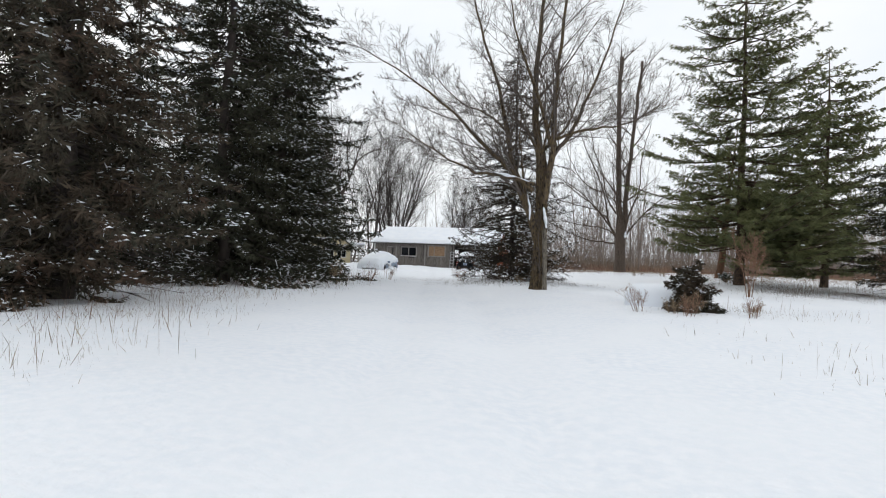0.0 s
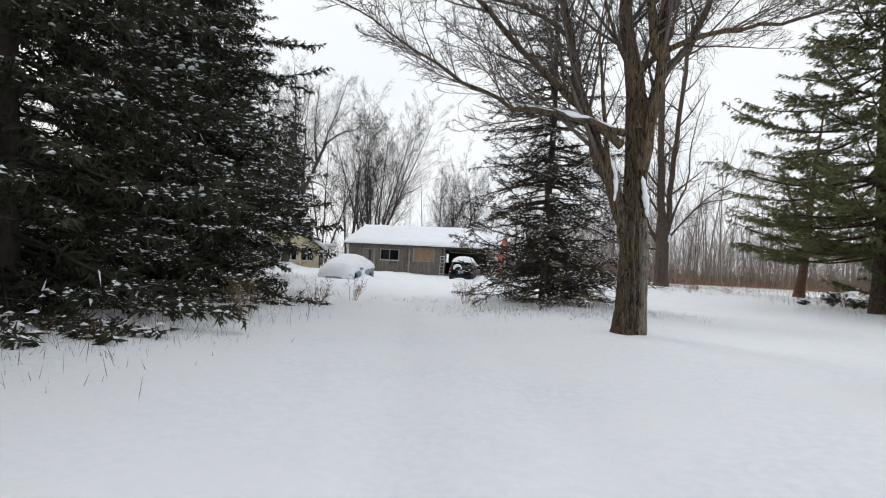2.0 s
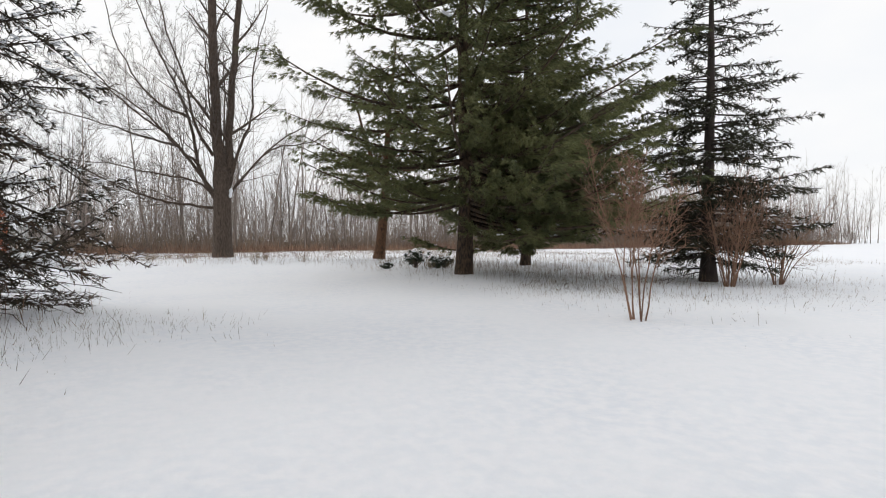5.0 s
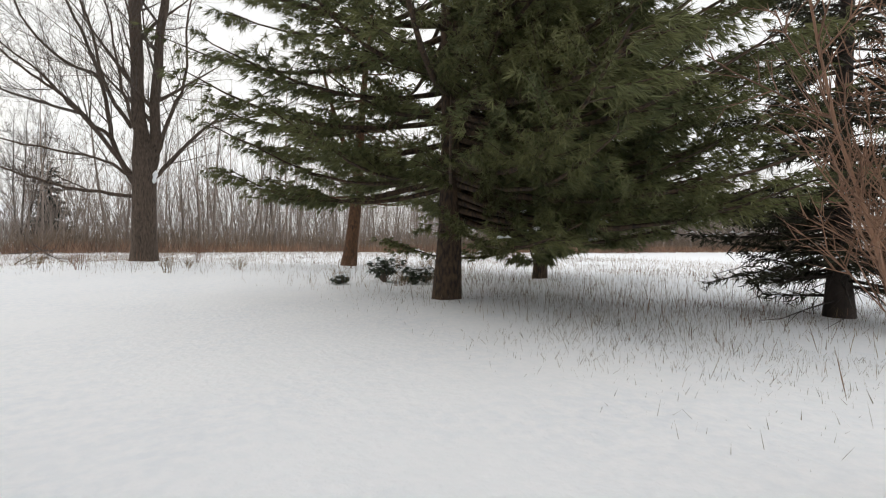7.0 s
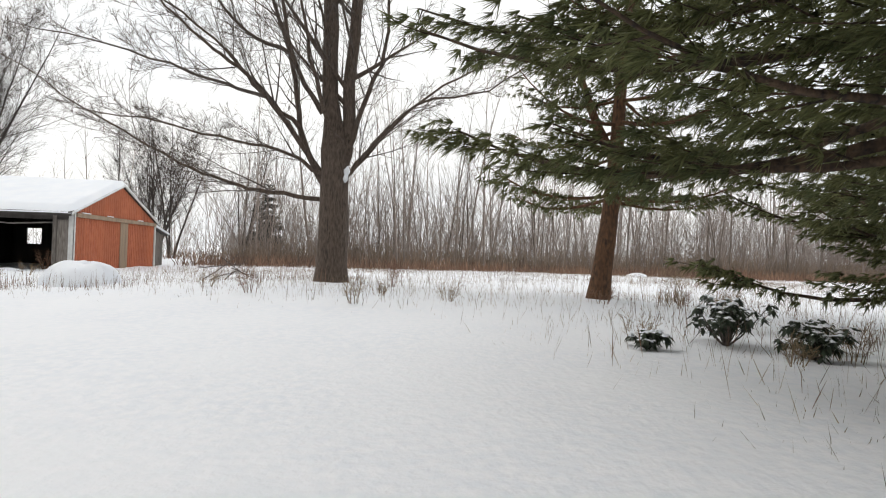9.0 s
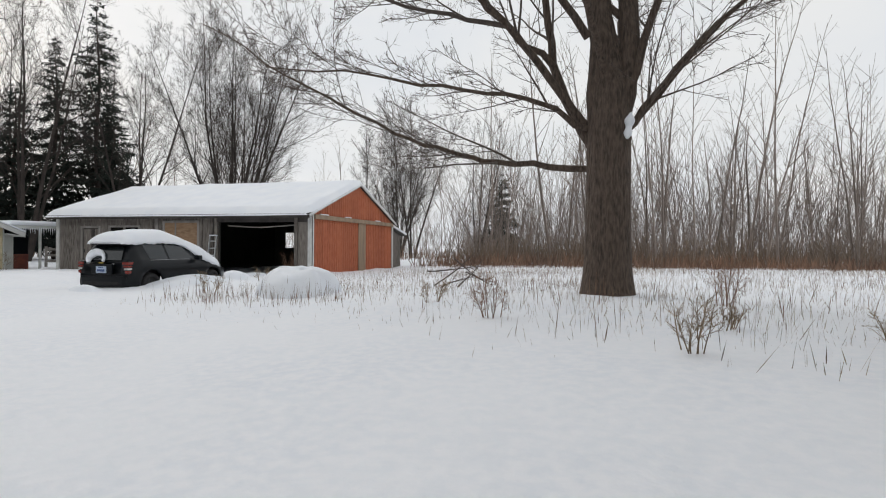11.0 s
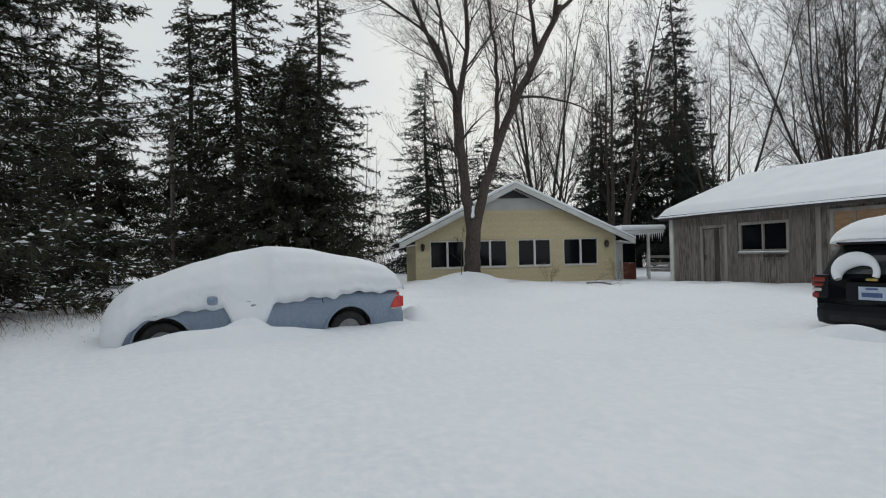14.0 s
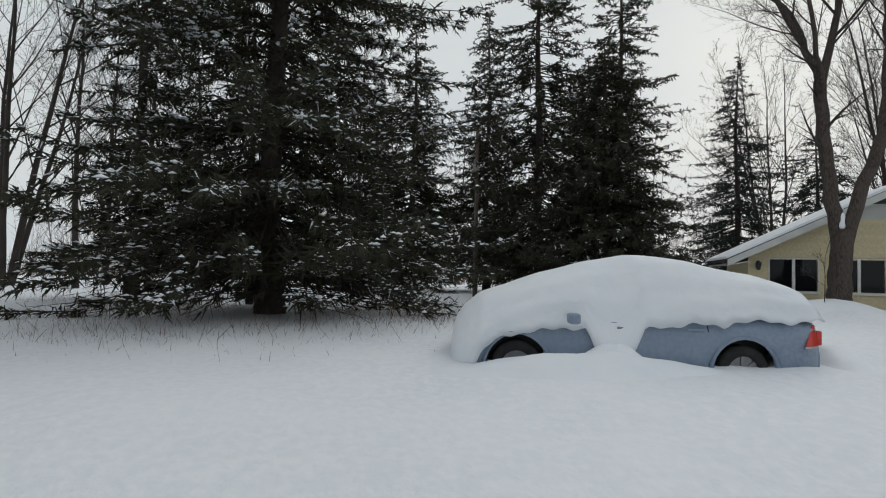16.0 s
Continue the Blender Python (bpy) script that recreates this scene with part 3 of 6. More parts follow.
def bough(t, rng, pts, r0, r1, counts, ratios, side_len, angle=44, curl=0.07, up=0.04, start=0.15, sides=8, thin=0.004):
    """A main limb through a few knees, with side limbs along it."""
    p = np.array(pts, float)
    p = np.concatenate([[2 * p[0] - p[1]], p, [2 * p[-1] - p[-2]]])
    out = []
    for k in range(1, len(p) - 2):
        for s in np.linspace(0, 1, 5)[:-1]:
            out.append(0.5 * ((2 * p[k]) + (p[k + 1] - p[k - 1]) * s + (2 * p[k - 1] - 5 * p[k] + 4 * p[k + 1] - p[k + 2]) * s ** 2 + (3 * p[k] - 3 * p[k + 1] + p[k + 2] - p[k - 1]) * s ** 3))
    out = np.array(out + [p[-2]])
    n = len(out) - 1
    out[1:-1] += rng.normal(0, 0.025, (n - 1, 3))
    s = np.linspace(0, 1, n + 1)
    rad = r0 + (r1 - r0) * s ** 0.8
    t.add(out, rad, sides)
    for k in range(counts[0]):
        u = min(start + (1 - start) * (k + rng.uniform(0, 1)) / counts[0], 0.99)
        o = np.array([np.interp(u, s, out[:, c]) for c in range(3)])
        i = min(int(u * n), n - 1)
        ax = unit(out[i + 1] - out[i])
        side = unit(np.cross(ax, rng.normal(0, 1, 3)))
        ang = radians(angle * rng.uniform(0.6, 1.25))
        w = ax * math.cos(ang) + side * math.sin(ang)
        if w[2] < -0.2:
            w[2] *= -0.5
        limb(t, rng, o, w, side_len * (1.2 - 0.55 * u) * rng.uniform(0.55, 1.3), max(thin, float(np.interp(u, s, rad)) * rng.uniform(0.3, 0.5)), 1, counts, ratios, angle, curl, up, 0.12, thin=thin)


def limb(t, rng, at, way, length, radius, level, counts, ratios, angle=48, curl=0.08, up=0.05, start=0.22, sides=(10, 6, 4, 3, 3), tip=0.12, thin=0.004):
    """A limb that runs through to its end, with side limbs along it."""
    n = ((12, 7, 4, 3, 2) if thin < 0.015 else (9, 4, 3, 2, 2))[min(level, 4)]
    pts, d = [np.array(at, float)], unit(np.array(way, float))
    for i in range(n):
        d = unit(d + rng.normal(0, curl, 3) + np.array([0, 0, up * (1 if level else 0.4)]))
        pts.append(pts[-1] + d * length / n)
    pts = np.array(pts)
    s = np.linspace(0, 1, n + 1)
    rad = np.maximum(radius * (1 - (1 - tip) * s ** 0.85), thin * 0.7)
    t.add(pts, rad, sides[min(level, 4)])
    if level >= len(counts):
        if t.fine and level:
            sprays(t, rng, pts, length, thin)
        return pts
    for k in range(counts[level]):
        u = start + (1 - start) * (k + rng.uniform(0, 1)) / counts[level]
        u = min(u, 0.985)
        o = np.array([np.interp(u, s, pts[:, c]) for c in range(3)])
        i = min(int(u * n), n - 1)
        ax = unit(pts[i + 1] - pts[i])
        side = unit(np.cross(ax, rng.normal(0, 1, 3)))
        ang = radians(angle * rng.uniform(0.65, 1.25))
        w = ax * math.cos(ang) + side * math.sin(ang)
        if w[2] < -0.25:
            w[2] *= -0.4
        ln = length * ratios[level] * (1.2 - 0.75 * u) * rng.uniform(0.6, 1.25)
        limb(t, rng, o, w, ln, max(thin, float(np.interp(u, s, rad)) * rng.uniform(0.4, 0.62)), level + 1, counts, ratios, angle, curl * 1.15, up, 0.15, sides, tip, thin)
    return pts


def bare_tree(name, t, x, y, material, label, turn=0.0, group="bare trees", bark=None):
    tree = empty(name, pose(x, y, on_ground(x, y, -0.1), 0, 0, turn), label, "bare tree", group)
    big, rest = t.split(0.06)
    big.ob("trunk", bark or material, tree)
    rest.ob("crown", material, tree)
    return tree


def vase_mesh(seed, height, stems, radius, lean=0.3, counts=(14, 8), ratios=(0.36, 0.42), thin=0.012, up=0.045, angle=36, start=0.2, spread0=0.25, fine=4):
    """Several stems fanning from one foot."""
    rng = np.random.default_rng(seed)
    t = Tubes()
    t.fine = fine
    for k in range(stems):
        a = k * 6.28 / stems + rng.uniform(-0.4, 0.4)
        ln = lean * rng.uniform(0.35, 1.1)
        limb(t, rng, (spread0 * math.cos(a) * (stems > 1), spread0 * math.sin(a) * (stems > 1), -0.1), (math.cos(a) * ln, math.sin(a) * ln, 1.0), height * rng.uniform(0.82, 1.0), radius * rng.uniform(0.7, 1.0), 0, counts, ratios, angle, 0.032, up, start, (7, 4, 3, 3, 3), 0.1, thin)
    return t


# ---- garage ----
GX0, GX1, GY0, GY1, EAVE, PEAK, PEAK_Y = -23.0, -10.0, 60.27, 69.2, 2.68, 4.25, 64.75


GZ0 = 0.05
garage = empty("garage", pose(GX0, GY0, GZ0), "long weathered board garage with a rust-red gable under thick snow", "garage")
GW, GD, GE, GP, GPY = GX1 - GX0, GY1 - GY0, EAVE - GZ0, PEAK - GZ0, PEAK_Y - GY0
DOOR, WIN, PLY, OPEN = (1.5, 2.4, 0.0, 2.02), (3.05, 4.6, 1.25, 2.05), (6.0, 7.65, 1.27, 2.24), (8.7, 12.23, 0.0, 2.26)


def holed(name, x0, x1, z0, z1, y0, y1, holes, material, parent, label=""):
    xs = sorted({x0, x1, *[h[0] for h in holes], *[h[1] for h in holes]})
    zs = sorted({z0, z1, *[h[2] for h in holes], *[h[3] for h in holes]})
    bm = bmesh.new()
    for a, b in zip(xs, xs[1:]):
        for c, d in zip(zs, zs[1:]):
            if not any(h[0] <= (a + b) / 2 <= h[1] and h[2] <= (c + d) / 2 <= h[3] for h in holes):
                box_bm(a, y0, c, b, y1, d, bm=bm)
    bmesh.ops.remove_doubles(bm, verts=bm.verts, dist=0.001)
    return part(name, bm, material, parent, label)


front = holed("front_wall", 0, GW, -0.3, GE, 0.03, 0.12, [DOOR, WIN, OPEN], BOARD_DARK, garage)
rear_hole = (6.35, 7.12, 1.18, 2.05)
holed("rear_wall", 0, GW, -0.3, GE, GD - 0.1, GD, [rear_hole], BOARD_DARK, garage)
gable_outline = [(0.12, -0.3), (GD - 0.1, -0.3), (GD - 0.1, GE), (GPY, GP - 0.02), (0.12, GE)]
east = prism("gable_wall", gable_outline, "x", GW - 0.1, GW - 0.03, BOARD_DARK, garage)
prism("west_wall", gable_outline, "x", 0, 0.1, BOARD_DARK, garage)
# inner wall, coloured near black in place of the shade in here
box("partition", 5.6, 0.13, -0.3, 5.68, GD - 0.11, GE, SHADE_IN, garage)
box("earth_floor", 0.1, 0.12, -0.2, GW - 0.1, GD - 0.1, 0.02, EARTH, garage)
# roof: two slabs with an overhang, and the snow on them
rise = (GP - GE) / GPY
over = 0.32
for side in (0, 1):
    y_e, y_p = (-over, GPY) if side == 0 else (GD + over, GPY)
    z_e = GE - over * (rise if side == 0 else (GP - GE) / (GD - GPY))
    o = [(y_e, z_e), (y_p, GP), (y_p, GP + 0.07), (y_e, z_e + 0.07)]
    prism("roof_slope", o, "x", -0.25, GW + 0.08, SHINGLE, garage)
n_u, n_v = 70, 34
rng = np.random.default_rng(11)
verts = []
for i in range(n_u):
    for j in range(n_v):
        u, v = i / (n_u - 1), j / (n_v - 1)
        x = -0.3 + u * (GW + 0.44)
        y = -over - 0.08 + v * (GD + 2 * over + 0.16)
        base = GP + 0.07 - abs(y - GPY) * (rise if y < GPY else (GP - GE) / (GD - GPY))
        edge = min(u * GW / 0.22, (1 - u) * GW / 0.22, v * GD / 0.3, (1 - v) * GD / 0.3, 1.0)
        th = 0.2 * math.sqrt(max(0, 1 - (1 - edge) ** 2)) + 0.03 * float(smooth_noise(x, y, 3.1, 19)) * edge + 0.02 * float(smooth_noise(x, y, 1.1, 9))
        verts.append((x, y, base + th + 0.004 - (0.06 if edge < 0.02 else 0)))
faces = [[i * n_v + j, (i + 1) * n_v + j, (i + 1) * n_v + j + 1, i * n_v + j + 1] for i in range(n_u - 1) for j in range(n_v - 1)]
mesh_ob("roof_snow", verts, faces, SNOW_CAP, garage, "thick snow blanket on the roof", smooth=True)
# white edges and corner boards
box("corner_board", GW - 0.16, -0.03, -0.2, GW + 0.03, 0.03, GE - 0.08, WHITE_TRIM, garage, "white corner board")
box("corner_board", GW - 0.028, -0.028, -0.2, GW + 0.03, 0.14, GE - 0.05, WHITE_TRIM, garage, "white corner board")
box("corner_board", GW - 0.028, GD - 0.12, -0.2, GW + 0.03, GD + 0.03, GE - 0.05, WHITE_TRIM, garage, "white corner board")
box("corner_board", -0.03, -0.035, -0.2, 0.14, 0.03, GE - 0.08, WHITE_TRIM, garage, "white corner board")
for y0, y1 in ((-over, GPY), (GD + over, GPY)):
    z0 = GE - over * rise if y0 < GPY else GE - over * (GP - GE) / (GD - GPY)
    prism("rake_board", [(y0, z0 - 0.05), (y1, GP - 0.05), (y1, GP + 0.06), (y0, z0 + 0.06)], "x", GW + 0.082, GW + 0.12, WHITE_TRIM, garage, "white rake board")
box("fascia_board", -0.25, -over - 0.03, GE - over * rise - 0.11, GW + 0.08, -over, GE - over * rise + 0.06, BOARD_DARK, garage)
box("header_beam", 8.45, -0.02, OPEN[3], GW - 0.17, 0.028, GE - 0.06, BOARD_DARK, garage)
for x in (5.5, 7.75, 8.5, 12.25):
    box("post", x, -0.05, -0.2, x + 0.14, 0.028, GE - 0.1, TRIM_GREY if x < 6 else BOARD, garage, "weathered upright post")
# door
door = box("door", DOOR[0] + 0.02, 0.035, 0.0, DOOR[1] - 0.02, 0.085, DOOR[3] - 0.02, BOARD, garage, "weathered plank door with peeling paint")
for x in (DOOR[0] - 0.1, DOOR[1]):
    box("door_trim", x, -0.03, -0.1, x + 0.1, 0.03, DOOR[3] + 0.1, TRIM_GREY, garage)
box("door_trim", DOOR[0], -0.03, DOOR[3], DOOR[1], 0.03, DOOR[3] + 0.1, TRIM_GREY, garage)
for k in range(4):
    w = (DOOR[1] - DOOR[0] - 0.06) / 4
    box("plank", DOOR[0] + 0.03 + k * w + 0.004, 0.02, 0.04, DOOR[0] + 0.03 + (k + 1) * w - 0.004, 0.034, DOOR[3] - 0.05, BOARD_DARK if k == 2 else BOARD, door)
box("latch", DOOR[0] + 0.06, 0.0, 0.92, DOOR[0] + 0.1, 0.019, 1.1, BLACK_METAL, door)
# window
win = holed("window", WIN[0] - 0.09, WIN[1] + 0.09, WIN[2] - 0.09, WIN[3] + 0.09, -0.035, 0.029, [(WIN[0], (WIN[0] + WIN[1]) / 2 - 0.03, WIN[2], WIN[3]), ((WIN[0] + WIN[1]) / 2 + 0.03, WIN[1], WIN[2], WIN[3])], TRIM_GREY, garage, "two-light window in a grey frame")
mid = (WIN[0] + WIN[1]) / 2
box("pane", WIN[0] - 0.02, 0.05, WIN[2] - 0.02, mid - 0.005, 0.06, WIN[3] + 0.02, DARK_GLASS, win, "dark glass pane")
box("pane", mid + 0.005, 0.05, WIN[2] - 0.02, WIN[1] + 0.02, 0.06, WIN[3] + 0.02, DARK_GLASS, win, "dark glass pane")
box("window_sill", WIN[0] - 0.1, -0.09, WIN[2] - 0.14, WIN[1] + 0.1, -0.037, WIN[2] - 0.092, TRIM_GREY, win)
box("snow_ledge", WIN[0] - 0.08, -0.088, WIN[2] - 0.092, WIN[1] + 0.08, -0.038, WIN[2] - 0.06, SNOW_CAP, win, bevel=0.012)
box("shelf_board", 3.9, -0.12, 1.0, 4.5, 0.028, 1.05, BOARD_DARK, garage)
# boarded opening
ply = box("boarded_window", PLY[0], -0.02, PLY[2], PLY[1], 0.028, PLY[3], PLYWOOD, garage, "window boarded over with orange plywood")
for a, b, c, d in ((PLY[0] - 0.1, PLY[0], PLY[2] - 0.1, PLY[3] + 0.1), (PLY[1], PLY[1] + 0.1, PLY[2] - 0.1, PLY[3] + 0.1), (PLY[0], PLY[1], PLY[2] - 0.1, PLY[2]), (PLY[0], PLY[1], PLY[3], PLY[3] + 0.1), (PLY[0] + 0.52, PLY[0] + 0.58, PLY[2], PLY[3])):
    box("frame_board", a, -0.045, c, b, -0.022 if a > PLY[0] and b < PLY[1] else 0.027, d, TRIM_GREY, ply)
# vertical boards of the front
x = 0.15
rng = np.random.default_rng(21)
while x < 8.4:
    w = rng.uniform(0.17, 0.24)
    if x + w > 8.45:
        w = 8.45 - x
    spans = [(-0.25, GE - 0.12)]
    for h in (DOOR, WIN, PLY):
        if x + w > h[0] - 0.08 and x < h[1] + 0.08:
            spans = [(-0.25, h[2] - 0.1), (h[3] + 0.1, GE - 0.12)] if h[2] > 0.1 else [(h[3] + 0.1, GE - 0.12)]
            inside = x >= h[0] - 0.1 and x + w <= h[1] + 0.1
            if not inside:
                spans = spans if x + w / 2 > h[0] - 0.1 and x + w / 2 < h[1] + 0.1 else [(-0.25, GE - 0.12)]
    for z0, z1 in spans:
        d = rng.uniform(0.0, 0.012)
        box("board", x + 0.004, 0.004 + d, z0, x + w - 0.004, 0.029, z1 + rng.uniform(-0.01, 0.0), BOARD, front)
    x += w
box("board", 12.4, 0.005, -0.25, GW - 0.165, 0.029, GE - 0.1, BOARD, front)
# ribbed red siding on the gable, a ledge board and a tan plank
def rib_panel(y0, y1, zb, zt, pitch, parent, material=RED_STEEL):
    """An upright ribbed sheet on the gable; zb and zt give its lower and upper edge at a place y."""
    ys, k = [], y0
    while k < y1 - 0.02:
        ys += [(k, 0.0), (k + pitch * 0.55, 0.0), (k + pitch * 0.65, 0.02), (k + pitch * 0.9, 0.02)]
        k += pitch
    ys = [(min(a, y1), b) for a, b in ys] + [(y1, 0.0)]
    v, f = [], []
    for a, b in ys:
        v += [(GW - 0.022 + b, a, zb(a)), (GW - 0.022 + b, a, zt(a))]
    for i in range(len(ys) - 1):
        f.append([2 * i, 2 * i + 2, 2 * i + 3, 2 * i + 1])
    return mesh_ob("steel_sheet", v, f, material, parent)


def roof_line(y):
    return GP - 0.06 - abs(y - GPY) * (rise if y < GPY else (GP - GE) / (GD - GPY))


LEDGE = GE - 0.18
k = 0.14
while k < GD - 0.2:
    k1 = min(k + 0.86, GD - 0.12)
    rib_panel(k, k1, lambda a: -0.25, lambda a: LEDGE, 0.215, east)
    rib_panel(k, k1, lambda a: LEDGE + 0.1, lambda a: max(LEDGE + 0.11, roof_line(a)), 0.215, east)
    k = k1
box("ledge_board", GW + 0.002, 0.15, LEDGE - 0.06, GW + 0.1, GD - 0.13, LEDGE + 0.12, TAN_BOARD, garage, "weathered horizontal ledge board")
box("plank", GW + 0.002, GPY - 0.1, -0.2, GW + 0.04, GPY + 0.72, LEDGE - 0.062, TAN_BOARD, garage, "bare tan upright plank")
for a, b in ((0.6, 1.3), (2.9, 3.5), (6.4, 7.0)):
    box("snow_ledge", GW + 0.01, a, LEDGE + 0.121, GW + 0.09, b, LEDGE + 0.17, SNOW_CAP, garage, bevel=0.02)
# lean-to behind
lean = empty("lean_to_shed", pose(GX0 + 7.4, GY1 + 0.06, GZ0), "low grey lean-to shed behind the garage, snow on its roof", "shed")
prism("wall", [(0, -0.2), (2.1, -0.2), (2.1, 1.95), (0, 2.35)], "x", 5.2, 5.28, BOARD, lean)
box("wall", 0, 2.02, -0.2, 5.2, 2.1, 1.95, BOARD, lean)
prism("roof", [(-0.03, 2.37), (2.4, 1.92), (2.4, 1.98), (-0.03, 2.43)], "x", -0.1, 5.5, SHINGLE, lean)
prism("roof_snow", [(-0.03, 2.434), (2.44, 1.984), (2.46, 2.06), (2.3, 2.12), (-0.03, 2.56)], "x", -0.12, 5.55, SNOW_CAP, lean)

# ---- house ----
house = empty("house", pose(-27.2, 51.44, 0.08, 0, 0, 77.0), "low pale-yellow lap-sided house with a snow-edged gable roof", "house")
HW, HD, HE, HP, HX = 8.33, 3.6, 2.02, 3.98, 4.02
HWIN = [(0.63, 1.9), (2.35, 3.63), (4.2, 5.49), (6.13, 7.5)]
HZ0, HZ1 = 0.82, 1.78
hw = holed("front_wall", 0, HW, -0.3, HE, 0.03, 0.15, [(a, b, HZ0, HZ1) for a, b in HWIN], SIDING, house)
prism("gable", [(0, HE), (HW, HE), (HX, HP - 0.08)], "y", 0.03, 0.15, SIDING, house)
box("side_wall", 0, 0.15, -0.3, 0.12, HD, HE, SIDING, house)
box("side_wall", HW - 0.12, 0.15, -0.3, HW, HD, HE, SIDING, house)
box("rear_wall", 0.12, HD - 0.12, -0.3, HW - 0.12, HD, HE, SIDING, house)
box("floor_slab", 0.12, 0.15, -0.3, HW - 0.12, HD - 0.12, 0.1, SHADE_IN, house)
box("ceiling_board", 0.12, 0.15, HE - 0.05, HW - 0.12, HD - 0.12, HE, SHADE_IN, house)


def hroof(x):
    return HP - (HX - x) * (HP - HE + 0.02) / HX if x < HX else HP - (x - HX) * (HP - HE + 0.02) / (HW - HX)


zl, zr = hroof(-0.66), hroof(HW + 0.7)
prism("roof_slope", [(-0.66, zl), (HX, HP), (HX, HP + 0.1), (-0.66, zl + 0.1)], "y", -0.38, HD + 0.3, SHINGLE, house)
prism("roof_slope", [(HW + 0.7, zr), (HX, HP), (HX, HP + 0.1), (HW + 0.7, zr + 0.1)], "y", -0.38, HD + 0.3, SHINGLE, house)
prism("roof_snow", [(-0.7, zl + 0.104), (HX, HP + 0.104), (HX, HP + 0.2), (-0.66, zl + 0.19)], "y", -0.4, HD + 0.3, SNOW_CAP, house)
prism("roof_snow", [(HW + 0.74, zr + 0.104), (HX, HP + 0.104), (HX, HP + 0.2), (HW + 0.7, zr + 0.19)], "y", -0.4, HD + 0.3, SNOW_CAP, house)
prism("barge_board", [(-0.66, zl - 0.12), (HX, HP - 0.12), (HX, HP + 0.09), (-0.66, zl + 0.09)], "y", -0.42, -0.382, FASCIA, house, "pale grey barge board")
prism("barge_board", [(HW + 0.7, zr - 0.12), (HX, HP - 0.12), (HX, HP + 0.09), (HW + 0.7, zr + 0.09)], "y", -0.42, -0.382, FASCIA, house, "pale grey barge board")
prism("soffit", [(-0.64, zl - 0.1), (0.0, zl + 0.02), (0.0, zl + 0.05), (-0.64, zl - 0.06)], "y", -0.37, HD, FASCIA, house)
prism("soffit", [(HW + 0.68, zr - 0.1), (HW, zr + 0.02), (HW, zr + 0.05), (HW + 0.68, zr - 0.06)], "y", -0.37, HD, FASCIA, house)
prism("gable_panel", [(HX - 1.9, 3.02), (HX + 2.0, 3.02), (HX, HP - 0.06)], "y", 0.006, 0.029, STONE_WHITE, house, "pale panel in the gable's peak")
vent = prism("gable_vent", [(HX - 0.72, 3.5), (HX + 0.72, 3.5), (HX, 3.84)], "y", -0.004, 0.005, BLACK_METAL, house, "dark triangular louvred vent")
for k in range(5):
    z = 3.53 + k * 0.055
    w = 0.72 * (3.84 - z) / 0.34 - 0.06
    box("louvre", HX - w, -0.02, z, HX + w, -0.005, z + 0.014, BOARD_DARK, vent)
rows = int((HP - 0.1 - 0.02) / 0.115)
for k in range(rows):
    z = -0.2 + k * 0.115
    if z > 3.0:
        break
    lo_x, hi_x = 0.0, HW
    if z > HE - 0.1:
        lo_x, hi_x = HX * (z + 0.12 - HE) / (HP - HE), HW - (HW - HX) * (z + 0.12 - HE) / (HP - HE)
    cuts = [(a - 0.055, b + 0.055) for a, b in HWIN] if HZ0 - 0.16 < z < HZ1 + 0.03 else []
    edges = [lo_x, *[c for ab in cuts for c in ab], hi_x]
    for a, b in zip(edges[::2], edges[1::2]):
        bm = bmesh.new()
        prof = [(0.029, z), (0.002, z), (0.012, z + 0.112), (0.029, z + 0.112)]
        vv = [bm.verts.new((xx, yy, zz)) for xx in (a, b) for yy, zz in prof]
        for q in ((0, 1, 2, 3), (7, 6, 5, 4), (0, 4, 5, 1), (1, 5, 6, 2), (2, 6, 7, 3), (3, 7, 4, 0)):
            bm.faces.new([vv[i] for i in q])
        part("clapboard", bm, SIDING, hw)
for a, b in HWIN:
    m_ = (a + b) / 2
    w_ = holed("window", a - 0.055, b + 0.055, HZ0 - 0.06, HZ1 + 0.055, -0.02, 0.12, [(a - 0.025, m_ - 0.04, HZ0 - 0.02, HZ1 + 0.025), (m_ + 0.04, b + 0.025, HZ0 - 0.02, HZ1 + 0.025)], WHITE_TRIM, house, "white-framed double window with dark panes")
    box("pane", a - 0.03, 0.03, HZ0 - 0.03, m_ - 0.03, 0.036, HZ1 + 0.03, DARK_GLASS, w_)
    box("pane", m_ + 0.03, 0.03, HZ0 - 0.03, b + 0.03, 0.036, HZ1 + 0.03, DARK_GLASS, w_)
    box("window_sill", a - 0.07, -0.05, HZ0 - 0.09, b + 0.07, -0.021, HZ0 - 0.06, WHITE_TRIM, w_)
for x in (0.27, 7.93):
    lan = box("wall_lantern", x - 0.05, -0.03, 1.5, x + 0.05, 0.001, 1.72, BLACK_METAL, house, "black wall lantern")
    bm = bmesh.new()
    bmesh.ops.create_cone(bm, segments=6, radius1=0.05, radius2=0.09, depth=0.2, matrix=pose(x, -0.12, 1.55))
    bmesh.ops.create_cone(bm, segments=6, radius1=0.1, radius2=0.02, depth=0.09, matrix=pose(x, -0.12, 1.7))
    part("lantern_body", bm, BLACK_METAL, lan)
box("downpipe", HW - 0.03, -0.06, 0.0, HW + 0.03, 0.0, HE - 0.1, FASCIA, house, bevel=0.015)
